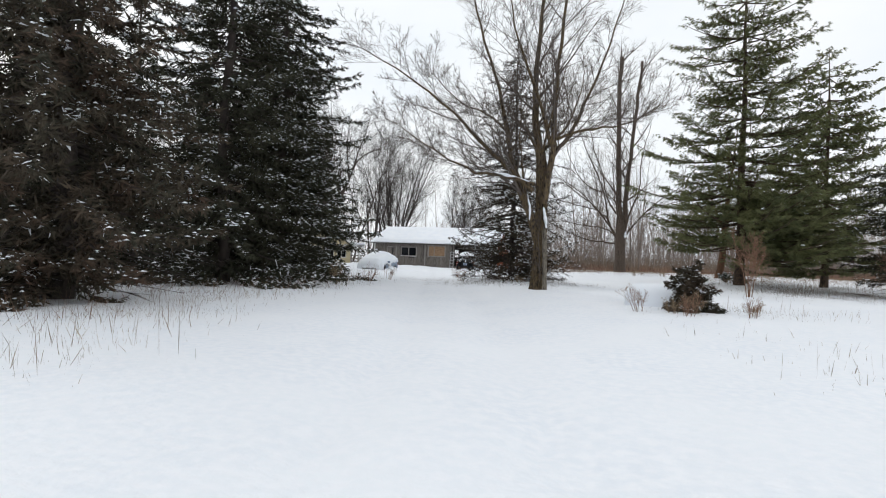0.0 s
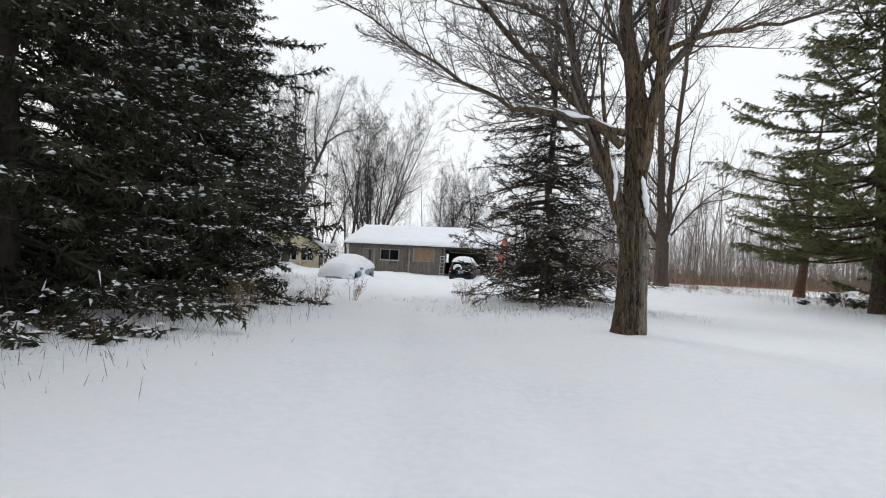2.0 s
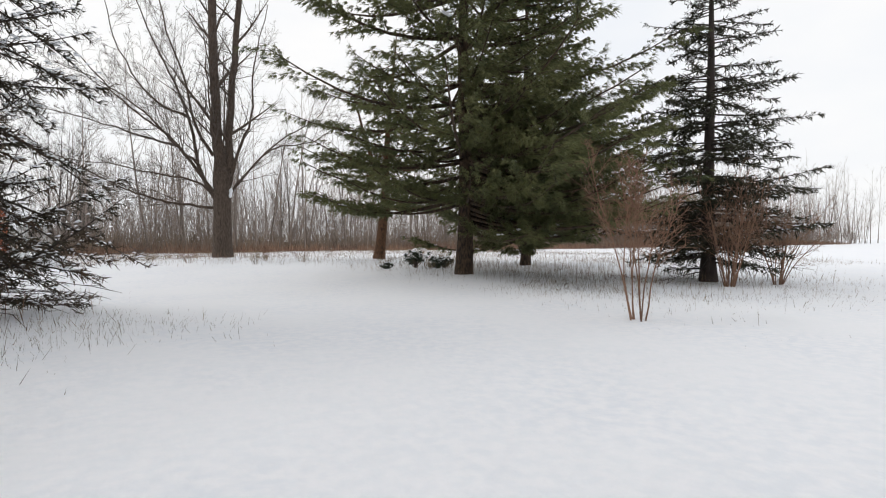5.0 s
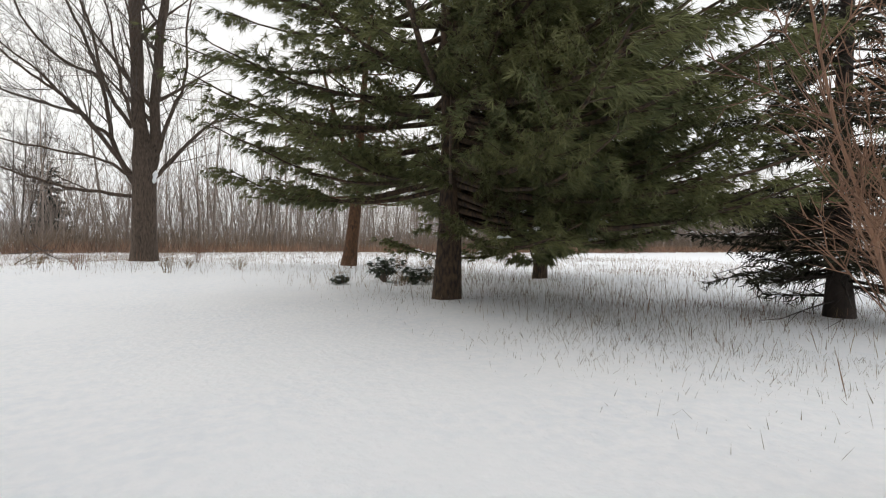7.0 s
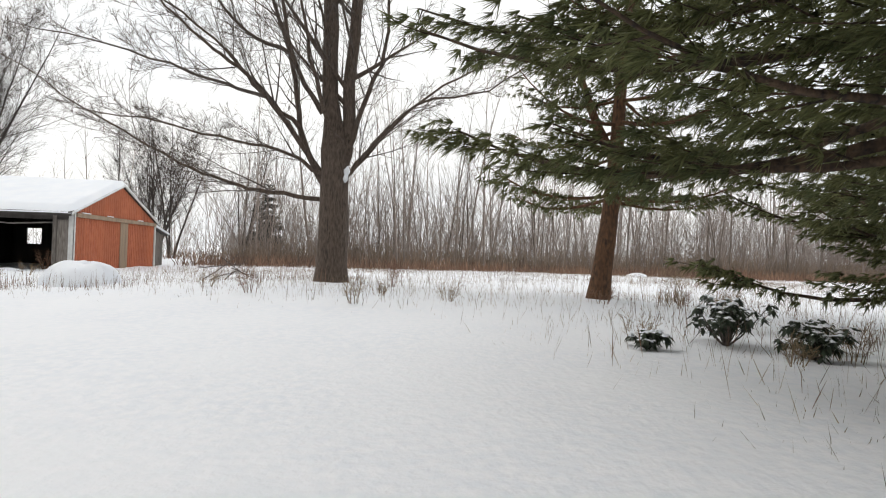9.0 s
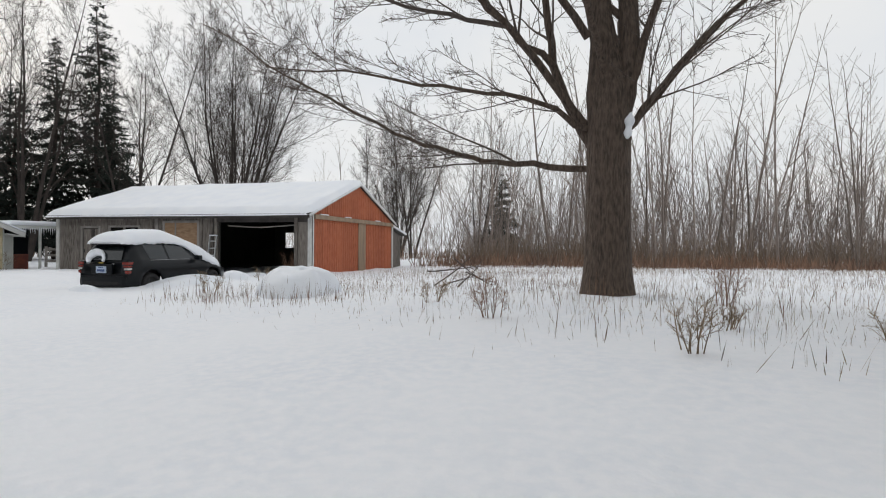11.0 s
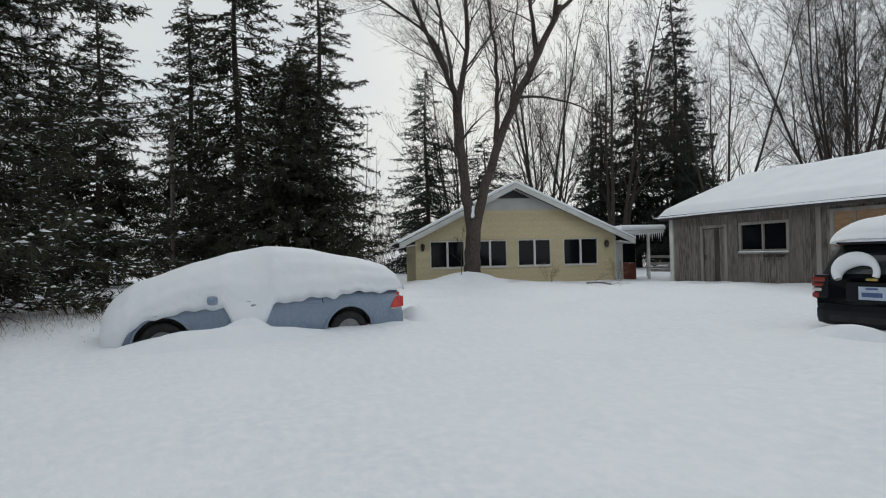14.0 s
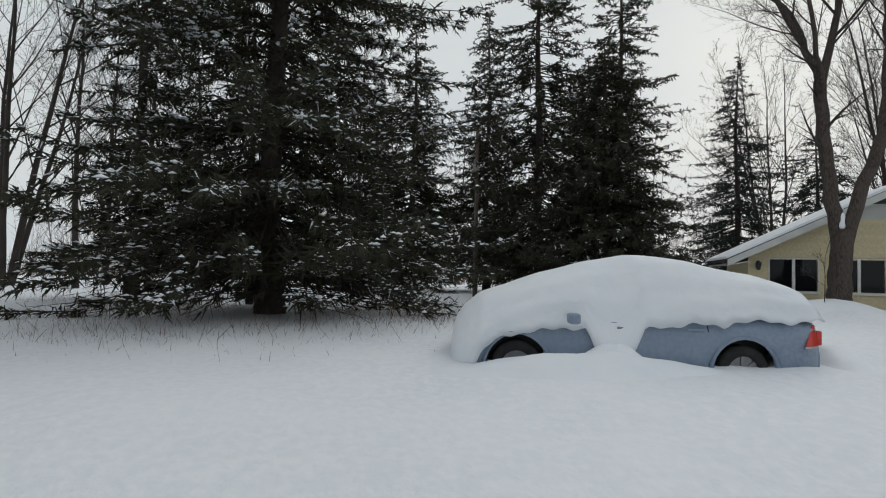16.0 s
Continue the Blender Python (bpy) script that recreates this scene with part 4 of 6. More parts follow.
# porch at the house's end
box("porch_roof", HW + 0.2, -0.25, HE - 0.02, HW + 2.1, 3.2, HE + 0.1, FASCIA, house)
bm = box_bm(HW + 0.16, -0.3, HE + 0.104, HW + 2.16, 3.2, HE + 0.32, 0.09)
part("porch_snow", bm, SNOW_CAP, house, "snow on the porch roof")
box("porch_door", HW + 0.1, 0.6, 0.0, HW + 0.66, 0.66, 1.62, FASCIA, house, "pale grey side door")
box("transom", HW + 0.1, 0.6, 1.66, HW + 0.66, 0.64, 1.98, DARK_GLASS, house)
box("porch_wall", HW + 0.01, 2.9, -0.2, HW + 1.5, 3.0, HE - 0.03, BOARD_DARK, house)
box("brick_base", HW + 0.72, 0.9, -0.2, HW + 1.42, 1.05, 0.75, RED_BRICK, house, "dark red brick base")
box("screen", HW + 0.72, 0.95, 0.76, HW + 1.42, 1.0, HE - 0.04, DARK_GLASS, house, "dark porch screen")
box("porch_post", HW + 1.43, -0.1, -0.2, HW + 1.52, 0.0, HE - 0.03, WHITE_TRIM, house, "white porch post")
bm = bmesh.new()
rng = np.random.default_rng(4)
for k in range(16):
    L_ = rng.uniform(0.08, 0.4)
    bmesh.ops.create_cone(bm, segments=5, radius1=0.0, radius2=0.022, depth=L_, matrix=pose(HW + 0.6 + k * 0.095, -0.25, HE - 0.02 - L_ / 2))
part("icicles", bm, SNOW_CAP, house, "row of icicles")


# ---- conifers of the yard ----
DRIVE_LABEL = "tall dark spruce with snow on its boughs beside the drive"
spruce_tree("spruce", -12.8, 15.9, 18.5, 3.9, 31, SPRUCE_BROWN, "tall browned spruce with a thin crown beside the drive", low=0.6, whorls=44, twigs=46, twig=0.22, width=0.045, snow=6000, snow_size=0.05, gaps=0.0, dead=46, skirt=0.42)
spruce_tree("spruce", -14.6, 23.8, 21.5, 4.7, 32, SPRUCE_GREEN, DRIVE_LABEL, low=0.6, whorls=54, twigs=50, twig=0.22, width=0.046, skirt=0.1, shape=0.62, snow=15000, snow_size=0.06, dead=10)
spruce_tree("spruce", -15.6, 29.4, 20.5, 4.4, 33, SPRUCE_GREEN, DRIVE_LABEL, low=0.6, whorls=54, twigs=50, twig=0.22, width=0.046, skirt=0.1, shape=0.6, snow=12000, snow_size=0.06, dead=8)
spruce_tree("spruce", -19.4, 19.8, 18.0, 4.4, 34, SPRUCE_GREEN, DRIVE_LABEL, low=0.6, whorls=36, twigs=22, snow=400)
spruce_tree("spruce", -21.0, 23.5, 18.0, 3.8, 35, SPRUCE_GREEN, DRIVE_LABEL, low=0.6, whorls=34, twigs=20, snow=400)
spruce_tree("spruce", -5.28, 34.4, 12.2, 3.45, 41, SPRUCE_BROWN, "sparse browned spruce dusted with snow among dry grass", low=0.35, whorls=64, twigs=40, snow=14000, snow_size=0.04, gaps=0.2, trunk_r=0.14, subs=5, width=0.02, twig=0.17, droop=0.12, shape=0.6, dead=60, skirt=0.2, wild=0.5)
spruce_tree("spruce", 12.4, 34.9, 9.8, 3.2, 42, SPRUCE_GREEN, "open dark spruce standing in brush", low=0.8, whorls=34, twigs=40, snow=1500, gaps=0.2, trunk_r=0.19, width=0.026, twig=0.19, droop=0.08, skirt=0.35, shape=0.65, dead=20)
# behind the blue car
spruce_tree("spruce", -21.6, 38.0, 19.0, 5.6, 51, SPRUCE_GREEN, "huge dark spruce with snowy boughs and dead lower limbs", low=1.2, whorls=60, twigs=44, snow=17000, snow_size=0.064, trunk_r=0.28, twig=0.27, width=0.036, subs=6, dead=150, shape=0.62, droop=0.26, skirt=0.1, wild=0.22)
spruce_tree("spruce", -26.0, 31.6, 16.0, 3.0, 52, SPRUCE_GREEN, "thin dark spruce at the edge of the yard", low=1.6, whorls=34, twigs=24, snow=200, twig=0.28, dead=14, gaps=0.45)
YARD = "tall dark spruce at the edge of the yard"
for k, (x, y, h, r) in enumerate([(-32.5, 45.2, 17.5, 4.3), (-27.6, 47.0, 8.8, 2.6), (-36.0, 49.4, 18.0, 4.2), (-41.5, 43.0, 17.0, 3.6), (-38.5, 39.0, 15.0, 3.6), (-46.0, 49.5, 15.5, 3.2), (-43.0, 36.0, 14.0, 3.4)]):
    spruce_tree("spruce", x, y, h, r, 53 + k, SPRUCE_GREEN, YARD, low=1.4, whorls=50, twigs=36, snow=900, snow_size=0.06, subs=4, twig=0.23, width=0.05, shape=0.62, gaps=0.06, dead=20, wild=0.25)
spruce_tree("spruce", -45.0, 58.8, 15.2, 4.5, 60, FAR_GREEN, "narrow dark spruce behind the yellow house", low=1.0, whorls=42, twigs=26, snow=60, subs=4, twig=0.25, width=0.055, shape=0.75)
spruce_tree("spruce", -46.0, 64.2, 10.5, 4.6, 66, FAR_GREEN, "low dark cedar behind the yellow house", low=0.3, whorls=34, twigs=26, snow=0, subs=4, twig=0.26, width=0.06, shape=0.45)
for k, (x, y, h, r) in enumerate([(-36.1, 74.2, 20.0, 3.2), (-38.8, 73.0, 16.5, 3.0), (-40.9, 71.5, 13.0, 3.2), (-38.3, 77.5, 13.5, 3.0)]):
    spruce_tree("spruce", x, y, h, r, 61 + k, FAR_GREEN, "narrow dark spruce behind the buildings", low=1.5, whorls=46, twigs=22, snow=0, subs=4, twig=0.27, gaps=0.04, width=0.07, shape=0.62)
spruce_tree("spruce", -8.6, 97.0, 8.6, 2.2, 67, FAR_GREEN, "dark conifer standing among the bare woods", low=0.8, whorls=30, twigs=22, snow=0, subs=4, twig=0.25, gaps=0.1, width=0.06, shape=0.55)
# pines on the right of the lane
pine_tree("white_pine", 6.25, 38.3, 17.5, 5.8, 71, "large white pine with long drooping green boughs", low=2.4, tiers=15, tufts=21, trunk_r=0.235, per=17, snow=90, needle=0.2, needle_w=0.0125, shape=0.5,
          limb_list=[(2.35, 2.85, 4.6, 0.03), (2.9, 2.6, 5.0, 0.06), (2.6, 3.2, 4.2, 0.05), (2.1, 2.5, 3.6, 0.02), (3.3, 2.95, 4.8, 0.08), (2.1, 0.2, 5.0, 0.0), (2.3, 5.6, 4.8, 0.02), (2.6, 0.9, 4.5, 0.0), (2.2, 6.1, 5.2, 0.0), (2.7, 1.7, 4.8, 0.0)]
          + [(1.5 + 0.075 * k, -1.7 + (k * 0.77) % 1.65, 3.6 + (k * 0.61) % 2.3, -0.09 + (k * 0.037) % 0.12) for k in range(46)]
          + [(3.4 + 0.25 * k, -2.7 + (k * 0.83) % 2.3, (2.9 + (k * 0.61) % 2.0) * (1 - 0.008 * k), 0.02) for k in range(44)]
          + [(1.6 + 0.17 * k, -0.4 + (k * 0.53) % 1.7, 3.2 + (k * 0.61) % 1.9, 0.02) for k in range(16)])
pine_tree("white_pine", 7.5, 48.3, 10.5, 3.9, 72, "smaller white pine with an orange-brown forked trunk", low=2.4, tiers=10, tufts=18, trunk_r=0.25, lean=(0.9, 0.1), per=12, needle=0.17, needle_w=0.018, bark=BARK_ORANGE, snow=12, fork=(3.4, -0.35, 0.1, 3.4))
pine_tree("white_pine", 12.0, 43.1, 13.6, 5.0, 73, "white pine with dense dark green boughs", low=1.3, tiers=17, tufts=22, trunk_r=0.2, per=9, snow=50, needle=0.19, needle_w=0.03, shape=0.5)

# ---- the big furrowed tree by the drive ----
big = empty("furrowed_tree", pose(-3.42, 27.35, on_ground(-3.42, 27.35, -0.15)), "big bare tree with deeply furrowed brown bark", "bare tree")
rng = np.random.default_rng(81)
na, nz, top = 260, 230, 5.6
v = []
for i in range(nz):
    z = top * i / (nz - 1)
    r = 0.265 * (1 - 0.05 * z) + 0.1 * math.exp(-z / 0.3)
    r *= 1 - 0.45 * min(1.0, max(0.0, (z - 4.7) / 0.9))
    cx, cy = 0.05 * math.sin(z * 0.6), 0.03 * z
    for j in range(na):
        a = 2 * math.pi * j / na
        wx = 0.35 * noise.noise(Vector((math.cos(a) * 2, math.sin(a) * 2, z * 2.2)))
        n1 = noise.noise(Vector((math.cos(a + wx) * 7.4, math.sin(a + wx) * 7.4, z * 1.5)))
        n2 = noise.noise(Vector((math.cos(a) * 11.0, math.sin(a) * 11.0, z * 3.4 + 7)))
        ridge = max(0.0, 1 - abs(n1) * 6.0) + 0.7 * max(0.0, 1 - abs(n2) * 5.0)
        fine_ = noise.noise(Vector((math.cos(a) * 16, math.sin(a) * 16, z * 9.0)))
        lob = 0.05 * math.sin(2 * a + 0.5) + 0.03 * math.sin(3 * a + z * 0.4)
        rr = r * (1 + lob) - 0.046 * min(ridge, 1.3) + 0.01 * fine_
        v.append((cx + rr * math.cos(a), cy + rr * math.sin(a), z))
f = [[i * na + j, i * na + (j + 1) % na, (i + 1) * na + (j + 1) % na, (i + 1) * na + j] for i in range(nz - 1) for j in range(na)]
mesh_ob("trunk", v, f, BARK_FURROW, big, "deeply furrowed trunk", smooth=True)
t = Tubes()
t.fine = 6
R3 = (0.4, 0.45)
bough(t, rng, [(0.02, 0.12, 4.2), (-0.08, 0.14, 5.2), (-0.26, 0.1, 6.7), (-0.3, 0.1, 8.6), (-0.1, 0.3, 11.5), (0.2, 0.4, 14.5)], 0.22, 0.03, (21, 9), R3, thin=0.0075, side_len=3.2)
bough(t, rng, [(0.12, 0.0, 3.4), (0.4, -0.05, 5.2), (0.45, -0.2, 7.3), (0.7, -0.5, 10.0), (1.0, -0.8, 13.5)], 0.15, 0.03, (20, 9), R3, thin=0.0075, side_len=3.0)
bough(t, rng, [(0.05, 0.1, 4.3), (0.5, 0.2, 5.4), (1.0, 0.4, 6.1), (1.5, 0.6, 7.2), (2.2, 0.9, 9.0), (3.0, 1.3, 12.0)], 0.12, 0.02, (19, 9), R3, thin=0.0075, side_len=2.8)
bough(t, rng, [(-0.02, 0.05, 1.9), (-0.3, 0.06, 2.8), (-0.85, 0.1, 4.2), (-1.2, 0.15, 5.3), (-1.4, 0.2, 6.4), (-1.75, 0.2, 7.9), (-2.6, 0.4, 10.5), (-3.2, 0.5, 13.0)], 0.18, 0.025, (21, 9), R3, thin=0.0075, side_len=3.0)
bough(t, rng, [(-0.25, -0.1, 3.85), (-1.3, -0.3, 4.75), (-2.3, -0.5, 5.7), (-3.8, -0.8, 7.2), (-5.5, -1.0, 8.4), (-7.0, -1.2, 9.3)], 0.095, 0.015, (22, 9), R3, thin=0.0075, side_len=2.4)
bough(t, rng, [(-0.2, -0.15, 4.1), (-1.5, -0.5, 4.4), (-2.4, -0.7, 4.5), (-3.7, -1.0, 5.1), (-4.6, -1.1, 5.7), (-5.9, -1.3, 6.5)], 0.075, 0.012, (20, 9), R3, thin=0.0075, side_len=2.0)
bough(t, rng, [(0.3, 0.1, 5.8), (1.6, 0.1, 6.2), (2.9, 0.0, 6.3), (4.4, 0.0, 7.0)], 0.07, 0.012, (16, 9), R3, thin=0.0075, side_len=1.9)
bough(t, rng, [(0.35, -0.1, 5.6), (-0.15, -0.8, 7.3), (-0.8, -1.6, 9.0), (-1.2, -2.4, 11.0)], 0.09, 0.015, (17, 9), R3, thin=0.0075, side_len=2.4)
bough(t, rng, [(-1.3, 0.2, 6.1), (-2.2, 0.6, 7.0), (-3.4, 0.9, 7.6), (-4.8, 1.3, 9.0)], 0.06, 0.012, (16, 9), R3, thin=0.0075, side_len=2.0)
bough(t, rng, [(0.1, 0.2, 5.5), (0.7, 1.5, 6.5), (1.2, 3.0, 8.0), (1.5, 4.2, 10.0)], 0.08, 0.012, (16, 9), R3, thin=0.0075, side_len=2.2)
for k in range(26):
    a, z = rng.uniform(0, 6.28), rng.uniform(0.8, 5.0)
    o = np.array([0.27 * math.cos(a), 0.27 * math.sin(a), z])
    limb(t, rng, o, (math.cos(a), math.sin(a), rng.uniform(-0.6, 0.5)), rng.uniform(0.25, 0.9), 0.007, 1, (0, 4), (0.4, 0.5), 50, 0.16, -0.02, 0.2, (4, 3, 3, 3, 3), 0.2, 0.0025)
thick, rest = t.split(0.06)
thick.ob("main_limb", BARK_FURROW, big)
rest.ob("crown", BARK_GREY, big)
# a pale broken stem grown against the trunk
na, nz = 72, 150
v = []
for i in range(nz):
    z = -0.1 + 2.62 * i / (nz - 1)
    r = 0.1 + 0.05 * math.exp(-max(z, 0) / 0.25) - 0.006 * z + 0.005 * math.sin(z * 5.1)
    cx, cy = 0.245 + 0.018 * math.sin(z * 1.7) - 0.008 * z, -0.11 + 0.015 * math.sin(z * 2.3)
    for j in range(na):
        a = 2 * math.pi * j / na
        c, q = math.cos(a), math.sin(a)
        g = max(0.0, 1 - abs(noise.noise(Vector((c * 3.4 + 9, q * 3.4, z * 1.8)))) * 5.0) + 0.6 * max(0.0, 1 - abs(noise.noise(Vector((c * 6 + 4, q * 6, z * 4)))) * 5.0)
        rr = r - 0.022 * min(g, 1.3) + 0.006 * noise.noise(Vector((c * 9, q * 9, z * 10)))
        split = 0.3 * (0.5 + noise.noise(Vector((c * 2.5, q * 2.5, 3.3)))) * max(0.0, (z - 2.2) / 0.32)
        v.append((cx + rr * c * (1 - 0.5 * max(0.0, (z - 2.3) / 0.25)), cy + rr * q, z - split))
f = [[i * na + j, i * na + (j + 1) % na, (i + 1) * na + (j + 1) % na, (i + 1) * na + j] for i in range(nz - 1) for j in range(na)] + [[(nz - 1) * na + j for j in range(na)]]
mesh_ob("broken_stem", v, f, BARK_PALE, big, "pale broken stem grown against the trunk", smooth=True)
# a bare vine climbing the bark
vine = Tubes()
zz = np.linspace(0.5, 3.1, 30)
va = -1.25 + 0.12 * np.sin(zz * 2.4) - 0.06 * zz
vine.add(np.stack([0.285 * np.cos(va), 0.29 * np.sin(va), zz], 1), np.linspace(0.013, 0.006, 30), 6)
for k in range(44):
    z = rng.uniform(0.7, 3.1)
    a = -1.25 + 0.12 * math.sin(z * 2.4) - 0.06 * z
    sg = -1 if rng.random() < 0.75 else 1
    s = np.linspace(0, 1, 7)
    aa = a + sg * s * rng.uniform(0.4, 1.1)
    rr = 0.29 + 0.05 * s * rng.uniform(0.2, 1.0)
    vine.add(np.stack([rr * np.cos(aa), rr * np.sin(aa), z + s * rng.uniform(-0.1, 0.35) + 0.03 * np.sin(s * 7 + k)], 1), 0.006 * (1 - 0.7 * s), 4)
vine.ob("vine", BARK_GREY, big, "leafless vine on the bark")
for name, line, r in (("fork_snow", [(-0.36, -0.14, 2.75), (-0.34, -0.2, 3.0), (-0.36, -0.16, 3.3), (-0.45, -0.1, 3.6)], 0.042), ("stub_snow", [(0.27, -0.12, 2.46), (0.25, -0.13, 2.7), (0.2, -0.14, 3.0), (0.15, -0.15, 3.25)], 0.06), ("limb_snow", [(-0.4, -0.22, 4.2), (-1.0, -0.36, 4.36), (-1.6, -0.52, 4.47), (-2.3, -0.68, 4.55)], 0.055)):
    s = np.linspace(0, 1, 22)
    q = np.array(line)
    at = np.stack([np.interp(s * (len(q) - 1), range(len(q)), q[:, c]) for c in range(3)], 1)
    w = Tubes()
    w.add(at, r * np.sin(np.pi * np.clip(s, 0.02, 0.98)) ** 0.5 * (1 + 0.3 * np.sin(s * 23) * np.sin(s * 9)), 8)
    w.ob(name, SNOW_CAP, big, "strip of caught snow")

# ---- the maple ----
t = Tubes()
rng = np.random.default_rng(82)
t.fine = 4
MR = (0.4, 0.45)
zz = np.array([-0.15, 0.15, 0.5, 1.2, 2.0, 3.0, 3.7, 4.2, 4.6, 4.9, 5.05])
t.add(np.stack([-0.03 + 0 * zz, 0 * zz, zz], 1), np.array([0.56, 0.47, 0.42, 0.39, 0.38, 0.38, 0.33, 0.22, 0.12, 0.06, 0.02]), 22)
bough(t, rng, [(-0.1, 0, 2.5), (-0.17, 0, 4.0), (-0.24, 0, 6.3), (-0.36, 0.1, 9.5), (-0.4, 0.3, 13.5), (-0.3, 0.4, 17.0)], 0.26, 0.15, (18, 8), MR, thin=0.0065, side_len=3.6, start=0.35, sides=14)
bough(t, rng, [(0.12, 0, 2.5), (0.25, 0.02, 4.0), (0.33, 0.05, 6.2), (0.52, 0.1, 9.0), (0.9, 0.2, 13.0), (1.2, 0.2, 16.5)], 0.21, 0.1, (17, 8), MR, thin=0.0065, side_len=3.4, start=0.25, sides=12)
bough(t, rng, [(-0.3, 0, 2.3), (-1.7, -0.1, 2.4), (-2.7, -0.2, 2.6), (-3.6, -0.3, 2.9), (-5.0, -0.4, 3.6), (-6.2, -0.5, 4.3), (-8.0, -0.6, 5.4)], 0.065, 0.011, (20, 8), MR, thin=0.0065, side_len=2.0)
bough(t, rng, [(-0.4, -0.1, 3.0), (-1.15, -0.5, 3.4), (-2.4, -1.0, 3.55), (-4.0, -1.5, 3.8), (-5.6, -2.0, 3.9)], 0.06, 0.01, (15, 8), MR, thin=0.0065, side_len=1.6)
bough(t, rng, [(-1.0, 0.1, 4.2), (-1.9, -0.2, 5.0), (-2.8, -0.5, 5.9), (-4.3, -0.8, 7.0), (-6.0, -1.2, 7.6)], 0.065, 0.012, (14, 8), MR, thin=0.0065, side_len=2.2)
bough(t, rng, [(-1.8, -0.2, 4.9), (-3.2, -0.6, 5.2), (-5.0, -1.0, 5.6), (-7.4, -1.4, 5.9)], 0.055, 0.01, (16, 8), MR, thin=0.0065, side_len=1.8)
bough(t, rng, [(-0.3, 0, 2.7), (-0.9, 0.1, 3.9), (-1.2, 0.2, 5.5), (-1.9, 0.4, 7.8), (-2.7, 0.6, 9.4), (-3.8, 1.0, 12.5)], 0.105, 0.018, (14, 8), MR, thin=0.0065, side_len=2.8)
bough(t, rng, [(-0.3, 0, 2.9), (-1.6, -0.4, 4.6), (-2.5, -0.6, 5.5), (-3.3, -0.8, 6.0), (-4.45, -1.1, 7.1), (-6.0, -1.5, 8.7)], 0.08, 0.013, (14, 8), MR, thin=0.0065, side_len=2.4)
bough(t, rng, [(-1.3, 0.2, 6.2), (-2.5, 0.3, 6.8), (-3.3, 0.4, 7.6), (-4.2, 0.5, 9.4), (-4.6, 0.6, 11.5)], 0.06, 0.013, (12, 8), MR, thin=0.0065, side_len=2.2)
bough(t, rng, [(-0.4, -0.1, 4.6), (-1.2, -0.5, 6.0), (-1.6, -0.8, 7.8), (-2.4, -1.4, 10.0), (-2.8, -1.8, 13.0)], 0.075, 0.014, (13, 8), MR, thin=0.0065, side_len=2.6)
bough(t, rng, [(0.2, 0, 3.2), (0.65, -0.1, 4.85), (1.2, -0.2, 6.4), (1.3, -0.4, 8.7), (1.9, -0.6, 11.5)], 0.09, 0.015, (12, 8), MR, thin=0.0065, side_len=2.5)
bough(t, rng, [(0.3, 0, 3.0), (0.7, 0.0, 3.5), (2.15, 0.1, 5.1), (4.2, 0.2, 5.7), (5.8, 0.3, 6.9)], 0.07, 0.012, (13, 8), MR, thin=0.0065, side_len=2.1)
bough(t, rng, [(0.3, 0.1, 3.0), (0.75, 0.2, 3.55), (2.45, 0.7, 5.5), (4.5, 1.2, 6.9), (5.6, 1.6, 8.6)], 0.065, 0.012, (12, 8), MR, thin=0.0065, side_len=2.1)
bough(t, rng, [(-0.1, -0.2, 3.9), (-0.5, -1.4, 5.2), (-0.8, -2.6, 6.6), (-1.0, -3.6, 8.6)], 0.075, 0.012, (11, 8), MR, thin=0.0065, side_len=2.2)
bough(t, rng, [(0.1, 0.2, 4.0), (0.2, 1.5, 5.4), (0.4, 2.8, 7.5), (0.5, 3.6, 10.0)], 0.075, 0.012, (11, 8), MR, thin=0.0065, side_len=2.2)
mp = bare_tree("maple_tree", t, 1.05, 50.9, BARK_GREY, "large bare maple with low spreading limbs in the field", bark=BARK_BROWN)
w = Tubes()
s = np.linspace(0, 1, 16)
w.add(np.stack([0.26 + 0.06 * s, -0.33 + 0.04 * s, 2.75 + 0.45 * s], 1), 0.075 * np.sin(np.pi * np.clip(s, 0.03, 0.97)) ** 0.5 * (1 + 0.3 * np.sin(s * 11)), 8)
w.ob("fork_snow", SNOW_CAP, mp, "snow caught in the fork")

# ---- the forked tree before the house ----
t = Tubes()
rng = np.random.default_rng(83)
t.fine = 11
FR = (0.42, 0.46)
bough(t, rng, [(0.1, 0, -0.15), (0.1, 0, 0.4), (0.13, 0, 1.2), (0.18, 0, 2.2)], 0.33, 0.25, (0,), FR, 1.0, sides=16)
bough(t, rng, [(0.12, 0, 1.7), (-0.05, 0, 3.0), (-0.2, 0.05, 4.4), (-0.3, 0.1, 6.4)], 0.2, 0.16, (3, 8), FR, 2.0, start=0.6, sides=12)
bough(t, rng, [(-0.3, 0.1, 6.2), (-0.6, 0.2, 7.3), (-1.2, 0.4, 8.9), (-3.1, 0.7, 10.5), (-5.0, 1.0, 11.5)], 0.12, 0.015, (17, 9), FR, 2.6)
bough(t, rng, [(-0.3, 0.1, 6.2), (0.1, -0.1, 8.3), (0.05, -0.3, 11.6), (-0.4, -0.5, 14.5)], 0.13, 0.02, (16, 9), FR, 2.8)
bough(t, rng, [(-0.7, 0.25, 7.6), (-1.8, -0.3, 10.0), (-2.5, -0.6, 11.5), (-3.2, -1.0, 14.0)], 0.09, 0.015, (14, 9), FR, 2.4)
